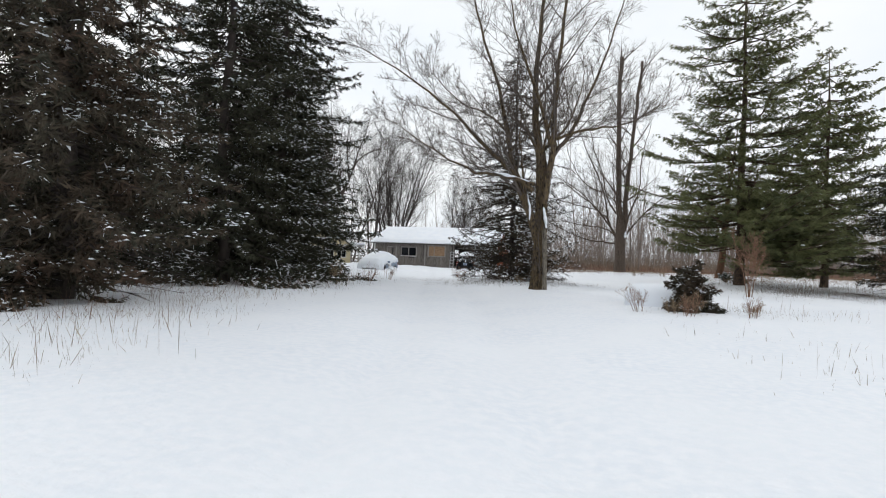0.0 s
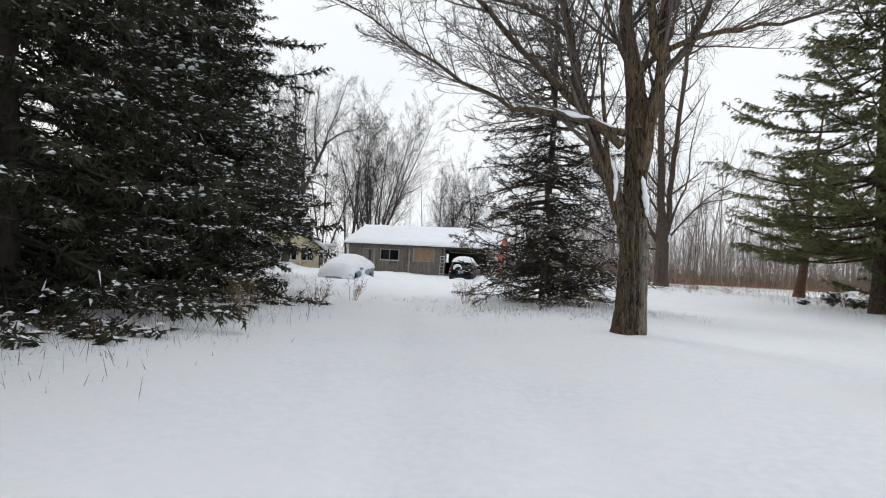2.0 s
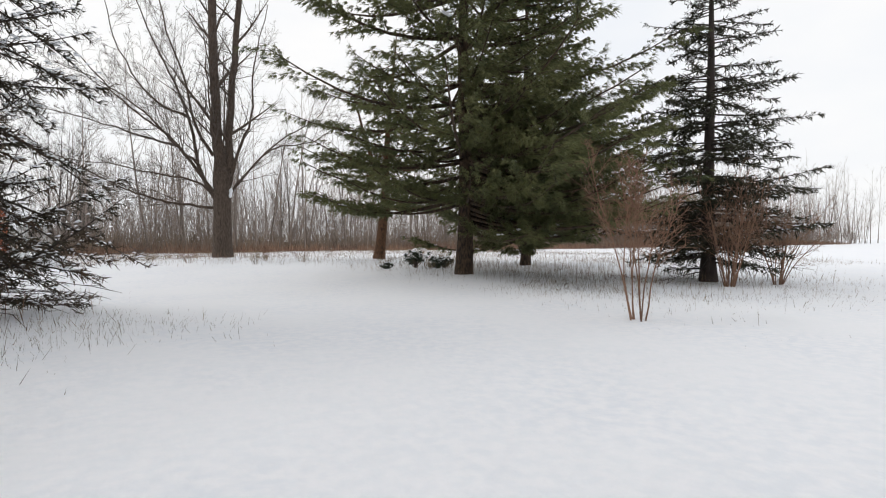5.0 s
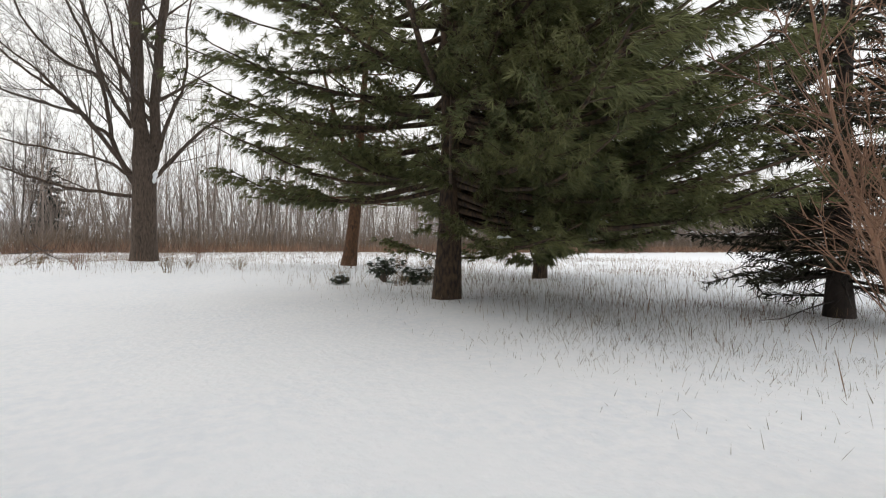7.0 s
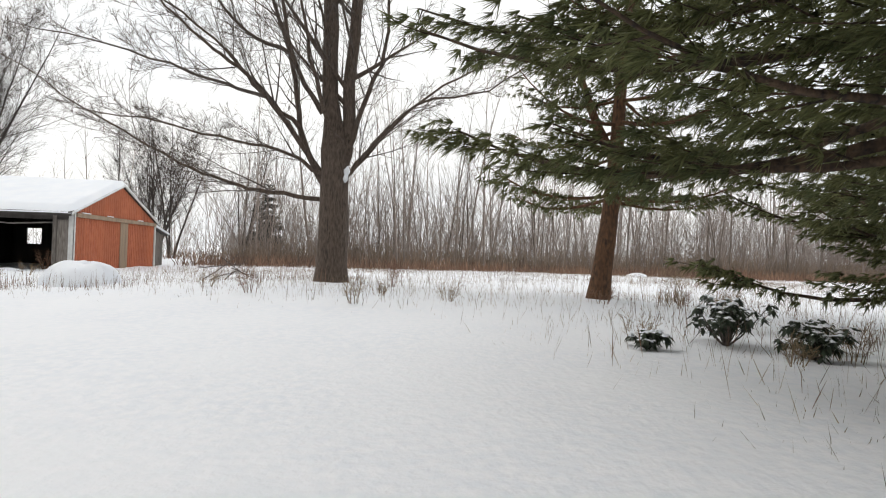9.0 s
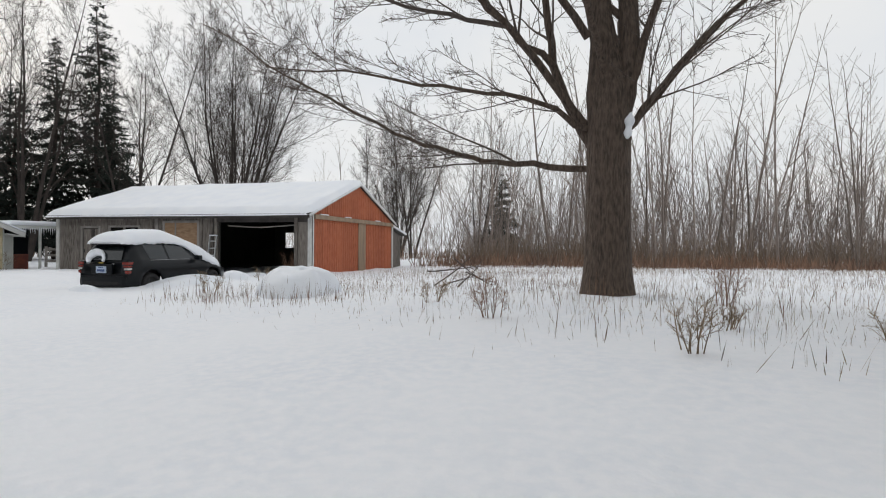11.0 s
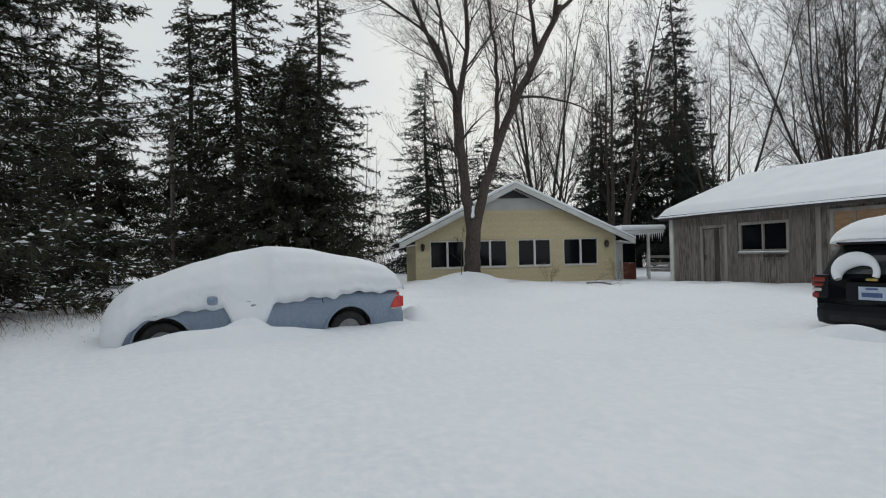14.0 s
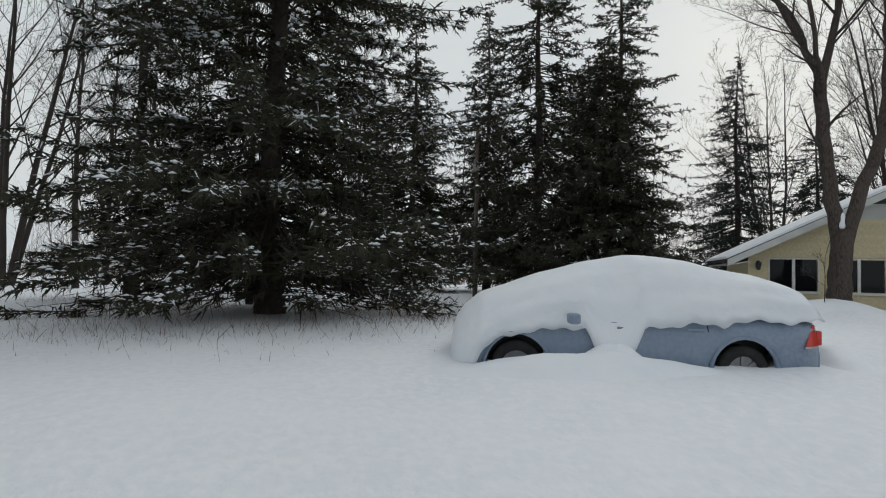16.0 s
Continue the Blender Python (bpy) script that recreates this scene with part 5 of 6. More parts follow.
bough(t, rng, [(0.22, 0, 1.7), (0.8, 0, 3.95), (1.8, 0.05, 6.4), (2.65, 0.1, 8.1), (3.5, 0.2, 9.8)], 0.19, 0.1, (6, 9), FR, 2.4, start=0.4, sides=12)
bough(t, rng, [(3.4, 0.2, 9.6), (4.8, 0.4, 10.7), (7.0, 0.7, 11.7), (8.6, 0.9, 12.8)], 0.09, 0.014, (15, 9), FR, 2.4)
bough(t, rng, [(1.05, 0, 4.9), (1.1, -0.2, 6.6), (1.05, -0.4, 8.3), (0.8, -0.6, 10.5), (1.0, -0.7, 13.5)], 0.1, 0.015, (16, 9), FR, 2.6)
bough(t, rng, [(2.6, 0.1, 8.0), (2.45, 0.3, 10.3), (2.6, 0.5, 11.8), (2.9, 0.6, 14.5)], 0.09, 0.015, (14, 9), FR, 2.5)
bough(t, rng, [(3.3, 0.2, 9.5), (3.5, -0.2, 11.0), (4.0, -0.5, 12.6), (4.6, -0.8, 15.0)], 0.08, 0.015, (13, 9), FR, 2.4)
bough(t, rng, [(1.9, 0.05, 6.5), (2.9, 0.1, 6.45), (3.9, 0.1, 6.2), (4.8, 0.15, 5.65), (5.7, 0.2, 5.4)], 0.055, 0.01, (9, 7), FR, 1.4)
bough(t, rng, [(-0.25, 0.1, 5.6), (-0.5, -0.9, 7.4), (-1.0, -2.0, 9.6), (-1.6, -2.8, 12.0)], 0.09, 0.015, (14, 9), FR, 2.4)
bough(t, rng, [(1.6, 0.0, 6.0), (1.9, 1.2, 7.6), (2.0, 2.4, 9.6), (2.4, 3.0, 12.0)], 0.09, 0.015, (14, 9), FR, 2.4)
limb(t, rng, (-0.3, -0.7, 0.0), (0.05, 0.05, 1), 2.0, 0.018, 1, (0, 8), FR, 40, 0.06)
ft = bare_tree("forked_tree", t, -24.75, 52.6, TWIG, "bare tree forked low, before the yellow house", 65.4, bark=BARK_DARK)
w = Tubes()
q = np.linspace(0, 1, 9)
w.add(np.stack([0.14 + 0.02 * q, -0.16 + 0.05 * q, 2.15 + 0.5 * q], 1), 0.085 * np.sin(np.pi * np.clip(q, 0.04, 0.96)) ** 0.5 * (1 + 0.25 * np.sin(q * 9)), 8)
w.ob("fork_snow", SNOW_CAP, ft, "snow caught in the fork")

# ---- bare trees behind the yard ----
WOODS = "tall bare tree in the woods behind the yard"
clump = bare_tree("bare_tree", vase_mesh(90, 20.5, 12, 0.16, 0.34, counts=(18, 9), fine=6, thin=0.011), -27.6, 79.0, TWIG, "many-stemmed bare tree behind the garage")
tall = bare_tree("bare_tree", vase_mesh(91, 22.0, 4, 0.2, 0.22), -44.5, 68.8, TWIG, WOODS)
single = bare_tree("bare_tree", vase_mesh(92, 19.0, 1, 0.22, 0.1, counts=(22, 9), ratios=(0.3, 0.42)), -52.0, 73.0, TWIG, WOODS)
twin = bare_tree("bare_tree", vase_mesh(93, 17.0, 3, 0.16, 0.28), -31.0, 72.5, TWIG, WOODS)
for n, (x, y, src, s) in enumerate([(-17, 93, twin, 0.95), (-11, 97, tall, 0.7), (-23, 96, single, 0.85), (-49, 76, twin, 1.2), (-55, 66, tall, 0.95), (-41, 83, single, 1.0), (-35, 90, tall, 0.9), (-34.0, 19.5, tall, 1.0), (-41, 26, twin, 1.2), (-37, 22.5, single, 1.0), (-60, 40, twin, 1.0), (-52, 31, tall, 0.85), (-45, 24, twin, 1.0), (-33, 24, single, 0.95), (-22, 103, clump, 0.8), (-47, 85, twin, 1.1), (-25, 36, single, 0.75), (13, 98, single, 0.7), (-31.5, 28.5, single, 0.8), (-29.5, 38.0, single, 0.6), (-36.5, 69.0, tall, 0.9), (-47.5, 71.0, twin, 1.1), (-41.0, 79.0, tall, 0.85)]):
    c = copy_thing(src, pose(x, y, on_ground(x, y, -0.1), 0, 0, 77 * n))
    c.scale = (s, s, s)

# ---- far woods and brush round the field ----
rng = np.random.default_rng(6)


def wood_edge(x):
    """Where the woods begin, north of the field."""
    return 74 + 0.1 * (x + 8)


def north_woods(n, depth, front=0.0, x0=-9, x1=95, power=1.6):
    x = rng.uniform(x0, x1, n)
    return np.stack([x, wood_edge(x) + front + depth * rng.uniform(0, 1, n) ** power], 1)


def west_woods(n, near, far):
    a = rng.uniform(radians(95), radians(215), n)
    d = rng.uniform(near, far, n)
    p = np.stack([-4 + d * np.cos(a), 34 + d * np.sin(a)], 1)
    return p[~((p[:, 0] > -42) & (p[:, 1] > 20) & (p[:, 1] < 84))]


woods = Tubes()
woods.fine = 1
for x, y in np.concatenate([north_woods(430, 50, x1=150), north_woods(110, 25, 0.0, x0=38, x1=112), west_woods(120, 60, 95)]):
    h = rng.uniform(8.5, 17.5)
    limb(woods, rng, (x, y, 0.2), (rng.normal(0, 0.06), rng.normal(0, 0.06), 1), h, rng.uniform(0.04, 0.12), 0, (12,), (0.26,), 38, 0.035, 0.05, 0.25, (4, 3, 3, 3, 3), 0.15, 0.016)
# no mist is built; the haze over these woods is in their colour
tagged(woods.ob("far_woods", HAZED_TWIG), "grey leafless woods beyond the field", "woods", kind="stuff")


def sticks(name, p, hmin, hmax, wmin, wmax, material, label, category, tilt=0.25, sink=0.05):
    n = len(p)
    base = np.concatenate([p, (ground_z(p[:, 0], p[:, 1]) - sink)[:, None]], 1)
    way = unit(np.stack([rng.normal(0, tilt, n), rng.normal(0, tilt, n), np.ones(n)], 1))
    tall_ = (hmin + (hmax - hmin) * rng.uniform(0, 1, n) ** 1.5) * (1 + 0.45 * smooth_noise(p[:, 0], p[:, 1], 0.22, 77))
    v, f = kites(base, way, unit(np.cross(way, rng.normal(0, 1, (n, 3)))), tall_, rng.uniform(wmin, wmax, n))
    return tagged(mesh_ob(name, v, f, material), label, category, kind="stuff")


def thicket(name, p, hmin, hmax, radius, n, material, label, category):
    """Branching brush: a stem of its own for each plant and twigs along it."""
    t, m = Tubes(), len(p)
    o = np.concatenate([p, (ground_z(p[:, 0], p[:, 1]) - 0.05)[:, None]], 1)
    h = (hmin + (hmax - hmin) * rng.uniform(0, 1, m) ** 1.7) * (1 + 0.5 * smooth_noise(p[:, 0], p[:, 1], 0.2, 77))
    way = unit(np.stack([rng.normal(0, 0.2, m), rng.normal(0, 0.2, m), np.ones(m)], 1))
    t.spikes(o, way, h, np.full(m, radius))
    for q in range(n):
        u = rng.uniform(0.15, 0.85, m)
        w = unit(way + np.stack([rng.normal(0, 0.5, m), rng.normal(0, 0.5, m), rng.normal(0.1, 0.2, m)], 1))
        t.spikes(o + way * (h * u)[:, None], w, h * (1 - u) * rng.uniform(0.5, 1.0, m), np.full(m, radius * 0.7))
    return tagged(t.ob(name, material, smooth=False), label, category, kind="stuff")


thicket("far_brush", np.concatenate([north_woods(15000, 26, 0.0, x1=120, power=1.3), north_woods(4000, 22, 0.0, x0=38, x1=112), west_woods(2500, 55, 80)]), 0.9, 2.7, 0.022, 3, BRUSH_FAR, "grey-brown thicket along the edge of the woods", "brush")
thicket("far_saplings", np.concatenate([north_woods(3900, 45, 1.0, x1=140), west_woods(1200, 65, 95)]), 3.5, 11.5, 0.025, 8, HAZED_TWIG, "slim grey saplings in the woods", "saplings")
sticks("red_brush", np.concatenate([north_woods(17000, 7, -5.0, x1=120, power=0.8), west_woods(4000, 50, 60)]), 0.35, 1.2, 0.03, 0.07, BRUSH, "rusty dry weeds before the woods", "weeds", 0.3)


# ---- cars ----
def wheel(car, x, y, z, r, width, side, rim=RIM):
    """A wheel, with tyre and rim; side +1 shows its face to +y."""
    w = empty("wheel", pose(x, y, z), "", "")
    w.parent = car
    bm = bmesh.new()
    prof = [(r * 0.62, -width / 2), (r * 0.9, -width / 2), (r, -width * 0.36), (r, width * 0.36), (r * 0.9, width / 2), (r * 0.62, width / 2)]
    n = 28
    ring = [[bm.verts.new((a * math.cos(k * 2 * math.pi / n), b, a * math.sin(k * 2 * math.pi / n))) for a, b in prof] for k in range(n)]
    for k in range(n):
        for j in range(len(prof)):
            bm.faces.new([ring[k][j], ring[(k + 1) % n][j], ring[(k + 1) % n][(j + 1) % len(prof)], ring[k][(j + 1) % len(prof)]])
    part("tyre", bm, RUBBER, w, smooth=True)
    bm = bmesh.new()
    bmesh.ops.create_cone(bm, cap_ends=True, segments=24, radius1=r * 0.63, radius2=r * 0.63, depth=width * 0.5, matrix=pose(0, 0, 0, 90))
    for k in range(7):
        a = k * 2 * math.pi / 7
        s = box_bm(-0.025, side * width * 0.25 - 0.012, 0.02, 0.025, side * width * 0.25 + 0.02, r * 0.6)
        s.transform(pose(0, 0, 0, 0, math.degrees(a), 0))
        tmp = bpy.data.meshes.new("spoke")
        s.to_mesh(tmp)
        s.free()
        bm.from_mesh(tmp)
        bpy.data.meshes.remove(tmp)
    part("rim", bm, rim, w)
    return w


def profile(points, x):
    return float(np.interp(x, [p[0] for p in points], [p[1] for p in points]))


def loft(name, xs, section, material, parent, label="", closed_ends=True):
    """A shell through cross-sections; section(x) gives the right half from below to the middle of the top."""
    rows_ = []
    for x in xs:
        half = section(x)
        rows_.append([(x, y, z) for y, z in half] + [(x, -y, z) for y, z in reversed(half[:-1])])
    n = len(rows_[0])
    v = [p for r in rows_ for p in r]
    f = [[i * n + j, i * n + j + 1, (i + 1) * n + j + 1, (i + 1) * n + j] for i in range(len(xs) - 1) for j in range(n - 1)]
    if closed_ends:
        f += [list(range(n)), [(len(xs) - 1) * n + j for j in reversed(range(n))]]
    return mesh_ob(name, v, f, material, parent, label, smooth=True)


# --- blue sedan, facing -x' along its own +x ---
sed = empty("sedan", pose(-16.63, 47.1, -0.14, 0, 0, -87.4) @ Matrix.Diagonal((0.917, 1.0, 0.95, 1.0)), "grey-blue sedan buried under thick snow beside the drive", "car")
S_TOP = [(0, 0.86), (0.06, 0.97), (0.9, 1.03), (3.4, 1.0), (3.7, 0.98), (4.6, 0.86), (4.95, 0.74), (5.05, 0.6)]


def sed_w(x):
    return 0.92 - 0.17 * max(0, (0.45 - x) / 0.45) ** 2.2 - 0.22 * max(0, (x - 4.35) / 0.7) ** 2


def sed_low(x):
    z = 0.24 + 0.1 * max(0, (0.5 - x) / 0.5)
    for c in (1.03, 3.93):
        d = abs(x - c)
        if d < 0.41:
            z = max(z, 0.34 + math.sqrt(0.41 ** 2 - d * d))
    return z


def sed_section(x):
    w, zb, zt = sed_w(x), sed_low(x), profile(S_TOP, x)
    zb = min(zb, zt - 0.12)
    zm = max(zb + 0.03, 0.64)
    return [(w * 0.95, zb), (w * 0.985, zb + 0.02), (w, max(zb + 0.04, zm - 0.1)), (w * 0.995, max(zb + 0.05, zm)), (w * 0.965, zt - 0.09), (w * 0.9, zt - 0.02), (w * 0.5, zt + 0.015), (0, zt + 0.03)]


sxs = sorted(set([0, 0.02, 0.06] + [i * 0.06 for i in range(2, 84)] + [5.05]))
loft("body", sxs, sed_section, BLUE_PAINT, sed)
# in its frame the driver's side, at +y, looks to the yard
for x, y, sd in ((1.03, 0.79, 1), (3.93, 0.79, 1), (1.03, -0.79, -1), (3.93, -0.79, -1)):
    wheel(sed, x, y, 0.33, 0.335, 0.2, sd)
    part("wheel_well", box_bm(x - 0.38, 0.3 * sd if sd > 0 else -0.66, 0.3, x + 0.38, 0.66 if sd > 0 else -0.3, 0.78), BLACK_METAL, sed)
    v, f = [], []
    for k in range(15):
        a = math.pi * k / 14
        for rr, yy in ((0.405, 0.0), (0.45, 0.014), (0.45, -0.03)):
            v.append((x + rr * math.cos(a), sd * (sed_w(x) + 0.004 + yy), 0.34 + rr * math.sin(a)))
    f = [[3 * k + j, 3 * k + j + 1, 3 * k + j + 4, 3 * k + j + 3] for k in range(14) for j in range(2)]
    mesh_ob("wheel_arch", v, f, BLUE_PAINT, sed, smooth=True)


def flank_patch(name, w_of, x0, x1, z0, z1, out, material, parent, label="", skew=0.0, side=1, thick=0.012, taper=0.0):
    """A thin plate that follows a car's side."""
    v, n = [], 7
    for i in range(n):
        x = x0 + (x1 - x0) * i / (n - 1)
        for z in (z0, z1):
            xx = x + skew * (z - z0) - (x - x0) * taper * (z > z0)
            for o in (out, out - thick):
                v.append((xx, side * (w_of(xx, z) + o), z))
    f = []
    for i in range(n - 1):
        a, b = 4 * i, 4 * i + 4
        f += [[a, b, b + 2, a + 2], [a + 1, a + 3, b + 3, b + 1], [a + 2, b + 2, b + 3, a + 3], [a, a + 1, b + 1, b]]
    f += [[0, 2, 3, 1], [4 * n - 4, 4 * n - 3, 4 * n - 1, 4 * n - 2]]
    return mesh_ob(name, v, f, material, parent, label)


def sed_side(x, z):
    zt = profile(S_TOP, x)
    return float(np.interp(z, [0.3, 0.64, zt - 0.09, zt], [sed_w(x) * 0.99, sed_w(x), sed_w(x) * 0.965, sed_w(x) * 0.88]))


for sd in (1, -1):
    flank_patch("tail_light", sed_side, 0.03, 0.27, 0.68, 0.93, 0.024, TAIL_RED, sed, "red wedge-shaped tail light", side=sd, taper=0.65)
    flank_patch("reversing_light", sed_side, 0.03, 0.28, 0.65, 0.676, 0.02, LENS_CLEAR, sed, "white reversing light", side=sd)
    box("tail_lens", -0.03, 0.44 if sd > 0 else -0.765, 0.68, 0.04, 0.765 if sd > 0 else -0.44, 0.86, TAIL_RED, sed, bevel=0.012)
    flank_patch("door_seam", sed_side, 3.33, 3.345, 0.3, 0.93, 0.004, BLACK_METAL, sed, side=sd)
    flank_patch("door_seam", sed_side, 2.3, 2.315, 0.27, 0.93, 0.004, BLACK_METAL, sed, side=sd)
    flank_patch("door_seam", sed_side, 1.42, 1.435, 0.45, 0.93, 0.004, BLACK_METAL, sed, side=sd, skew=0.15)
    flank_patch("sill_trim", sed_side, 1.46, 3.5, 0.26, 0.32, 0.01, BLUE_PAINT, sed, side=sd)
    for hx in (1.55, 2.45):
        part("door_handle", box_bm(hx, sd * 0.895 - 0.022, 0.835, hx + 0.2, sd * 0.895 + 0.022, 0.868, 0.012), BLUE_PAINT, sed)
    m = part("mirror", box_bm(3.15, sd * 1.02 - 0.1, 0.9, 3.3, sd * 1.02 + 0.1, 1.03, 0.04), BLUE_PAINT, sed, "blue-grey door mirror")
    flank_patch("headlight", sed_side, 4.62, 4.93, 0.58, 0.7, 0.012, LENS_CLEAR, sed, "headlight half under snow", side=sd)
    flank_patch("marker_light", sed_side, 4.5, 4.58, 0.55, 0.6, 0.012, TAIL_RED, sed, side=sd)
part("rear_bumper", box_bm(-0.04, -0.74, 0.34, 0.1, 0.74, 0.62, 0.06), BLUE_PAINT, sed)
part("front_bumper", box_bm(4.93, -0.68, 0.26, 5.1, 0.68, 0.56, 0.06), BLUE_PAINT, sed)

SN_TOP = [(-0.04, 1.04), (-0.01, 1.15), (0.05, 1.26), (0.2, 1.4), (0.7, 1.57), (1.5, 1.73), (2.3, 1.78), (2.9, 1.71), (3.5, 1.53), (4.0, 1.33), (4.5, 1.19), (4.85, 1.04), (5.05, 0.88), (5.14, 0.68), (5.16, 0.5)]
SN_LOW = [(-0.04, 0.99), (0.3, 0.97), (1.2, 0.965), (1.3, 0.9), (1.5, 0.9), (1.75, 0.93), (2.0, 0.88), (2.3, 0.84), (2.42, 0.6), (2.55, 0.42), (2.75, 0.36), (2.9, 0.5), (3.05, 0.82), (3.3, 0.85), (3.7, 0.78), (4.1, 0.74), (4.35, 0.56), (4.6, 0.36), (5.0, 0.26), (5.16, 0.22)]


def sed_snow(x):
    top, low = profile(SN_TOP, x), profile(SN_LOW, x) + 0.022 * math.sin(x * 9.1) + 0.014 * math.sin(x * 23)
    top += 0.02 * math.sin(x * 3.3 + 1)
    w = sed_w(min(max(x, 0), 5.05)) + 0.035 + 0.09 * max(0, min(1, (x - 4.2) / 0.5)) - 0.2 * max(0, (x - 4.98) / 0.18) ** 2
    out = []
    for k in range(13):
        a = math.pi / 2 * k / 12
        bulge = 0.035 * math.sin(x * 2.1 + 2.0 * k)
        out.append(((w + bulge * (k > 0) * (k < 12)) * math.cos(a) ** 0.62, low + (top - low) * math.sin(a) ** 0.9))
    return [(w - 0.09, low + 0.04)] + out


loft("snow_layer", [-0.04 + i * (5.2 / 104) for i in range(105)], sed_snow, SNOW_CAP, sed, "thick smooth snow over roof, boot and bonnet")
# the short nose
for ob in [c for c in sed.children if c.type == "MESH"]:
    for vert in ob.data.vertices:
        if vert.co.x > 4.35:
            vert.co.x = 4.35 + (vert.co.x - 4.35) * 0.56


# snow slid down against the doors
def heap(name, cx, cy, rx, ry, h, label, turn=0.0, seed=1, base=-0.12, category="snow drift", material=SNOW_CAP, rough=0.16, flat=0.0, lumps=0.02):
    rng = np.random.default_rng(seed)
    nr, na = 14, 44
    ph = rng.uniform(0, 6.28, 6)
    v, f = [(0, 0, h)], []
    for i in range(1, nr + 1):
        u = i / nr
        for j in range(na):
            a = 2 * math.pi * j / na
            wob = 1 + rough * (0.5 * math.sin(2 * a + ph[0]) + 0.4 * math.sin(3 * a + ph[1]) + 0.25 * math.sin(5 * a + ph[2]))
            if flat:
                z = h * (1 - u ** flat) ** 0.8 * (1 + 0.3 * rough * math.sin(4 * a + ph[3] + 4 * u) * u) if u < 1 else base
            else:
                z = (h - base) * (1 - u * u) ** 2 + base
            z += 0.05 * h * math.sin(7 * u + ph[4]) * math.sin(2 * a + ph[5]) * (u < 1)
            z += lumps * (u < 1) * float(smooth_noise(rx * u * math.cos(a), ry * u * math.sin(a), 6.5, seed) + 0.6 * smooth_noise(rx * u * math.cos(a), ry * u * math.sin(a), 13.0, seed + 1))
            v.append((rx * u * wob * math.cos(a), ry * u * wob * math.sin(a), z))
    for j in range(na):
        f.append([0, 1 + j, 1 + (j + 1) % na])
        for i in range(nr - 1):
            p, q = 1 + i * na, 1 + (i + 1) * na
            f.append([p + j, q + j, q + (j + 1) % na, p + (j + 1) % na])
    ob = mesh_ob(name, v, f, material, smooth=True)
    ob.matrix_world = pose(cx, cy, on_ground(cx, cy), 0, 0, turn)
    return tagged(ob, label, category)


heap("snow_drift", -15.5, 44.65, 0.8, 0.5, 0.26, "snow slid down against the car's doors", -86, 3)
heap("snow_drift", -15.2, 44.3, 2.4, 0.7, 0.18, "low drift along the car's side", -86, 4, rough=0.3)
heap("snow_drift", -16.5, 47.6, 0.6, 1.0, 0.2, "low drift behind the car", -86, 5)

# --- black hatchback ---
hat = empty("hatchback", pose(-11.45, 52.1, 0.0, 0, 0, 90.5) @ Matrix.Diagonal((0.97, 1.0, 0.95, 1.0)), "black hatchback with a dome of snow on roof and bonnet", "car")
H_TOP = [(0.0, 0.92), (0.08, 1.08), (0.16, 1.25), (0.3, 1.45), (0.5, 1.5), (1.3, 1.53), (2.1, 1.47), (2.5, 1.3), (3.0, 1.03), (3.5, 0.94), (3.9, 0.82), (4.05, 0.62)]


def hat_w(x):
    return 0.87 - 0.13 * max(0, (0.4 - x) / 0.4) ** 2.2 - 0.2 * max(0, (x - 3.4) / 0.65) ** 2


def hat_low(x):
    z = 0.24 + 0.1 * max(0, (0.4 - x) / 0.4)
    for c in (0.78, 3.3):
        d = abs(x - c)
        if d < 0.39:
            z = max(z, 0.34 + math.sqrt(0.39 ** 2 - d * d))
    return z


BELT = [(0, 0.9), (0.4, 1.0), (3.0, 0.93), (4.05, 0.6)]


def hat_section(x):
    w, zb, zt = hat_w(x), hat_low(x), profile(H_TOP, x)
    belt = min(profile(BELT, x), zt - 0.02)
    zb = min(zb, belt - 0.1)
    tall = max(0.0, zt - belt)
    tuck = min(1.0, tall / 0.5)
    return [(w * 0.93, zb), (w * 0.97, zb + 0.02), (w, max(zb + 0.04, 0.55)), (w, max(zb + 0.05, 0.7)), (w * 0.97, belt), (w * (0.95 - 0.03 * tuck), belt + tall * 0.08), (w * (0.93 - 0.13 * tuck), belt + tall * 0.55), (w * (0.9 - 0.19 * tuck), belt + tall * 0.88), (w * (0.8 - 0.2 * tuck), zt - 0.015), (w * 0.4, zt + 0.01), (0, zt + 0.02)]


hxs = sorted(set([0, 0.02, 0.05] + [i * 0.05 for i in range(2, 81)] + [4.05]))
loft("body", hxs, hat_section, BLACK_PAINT, hat)
for x, y, sd in ((0.78, 0.74, 1), (3.3, 0.74, 1), (0.78, -0.74, -1), (3.3, -0.74, -1)):
    wheel(hat, x, y, 0.32, 0.32, 0.19, sd, BLACK_METAL)
    part("wheel_well", box_bm(x - 0.36, 0.28 if sd > 0 else -0.62, 0.3, x + 0.36, 0.62 if sd > 0 else -0.28, 0.74), BLACK_METAL, hat)


def hat_side(x, z):
    s = hat_section(x)
    return float(np.interp(z, [p[1] for p in s[2:9]], [p[0] for p in s[2:9]]))


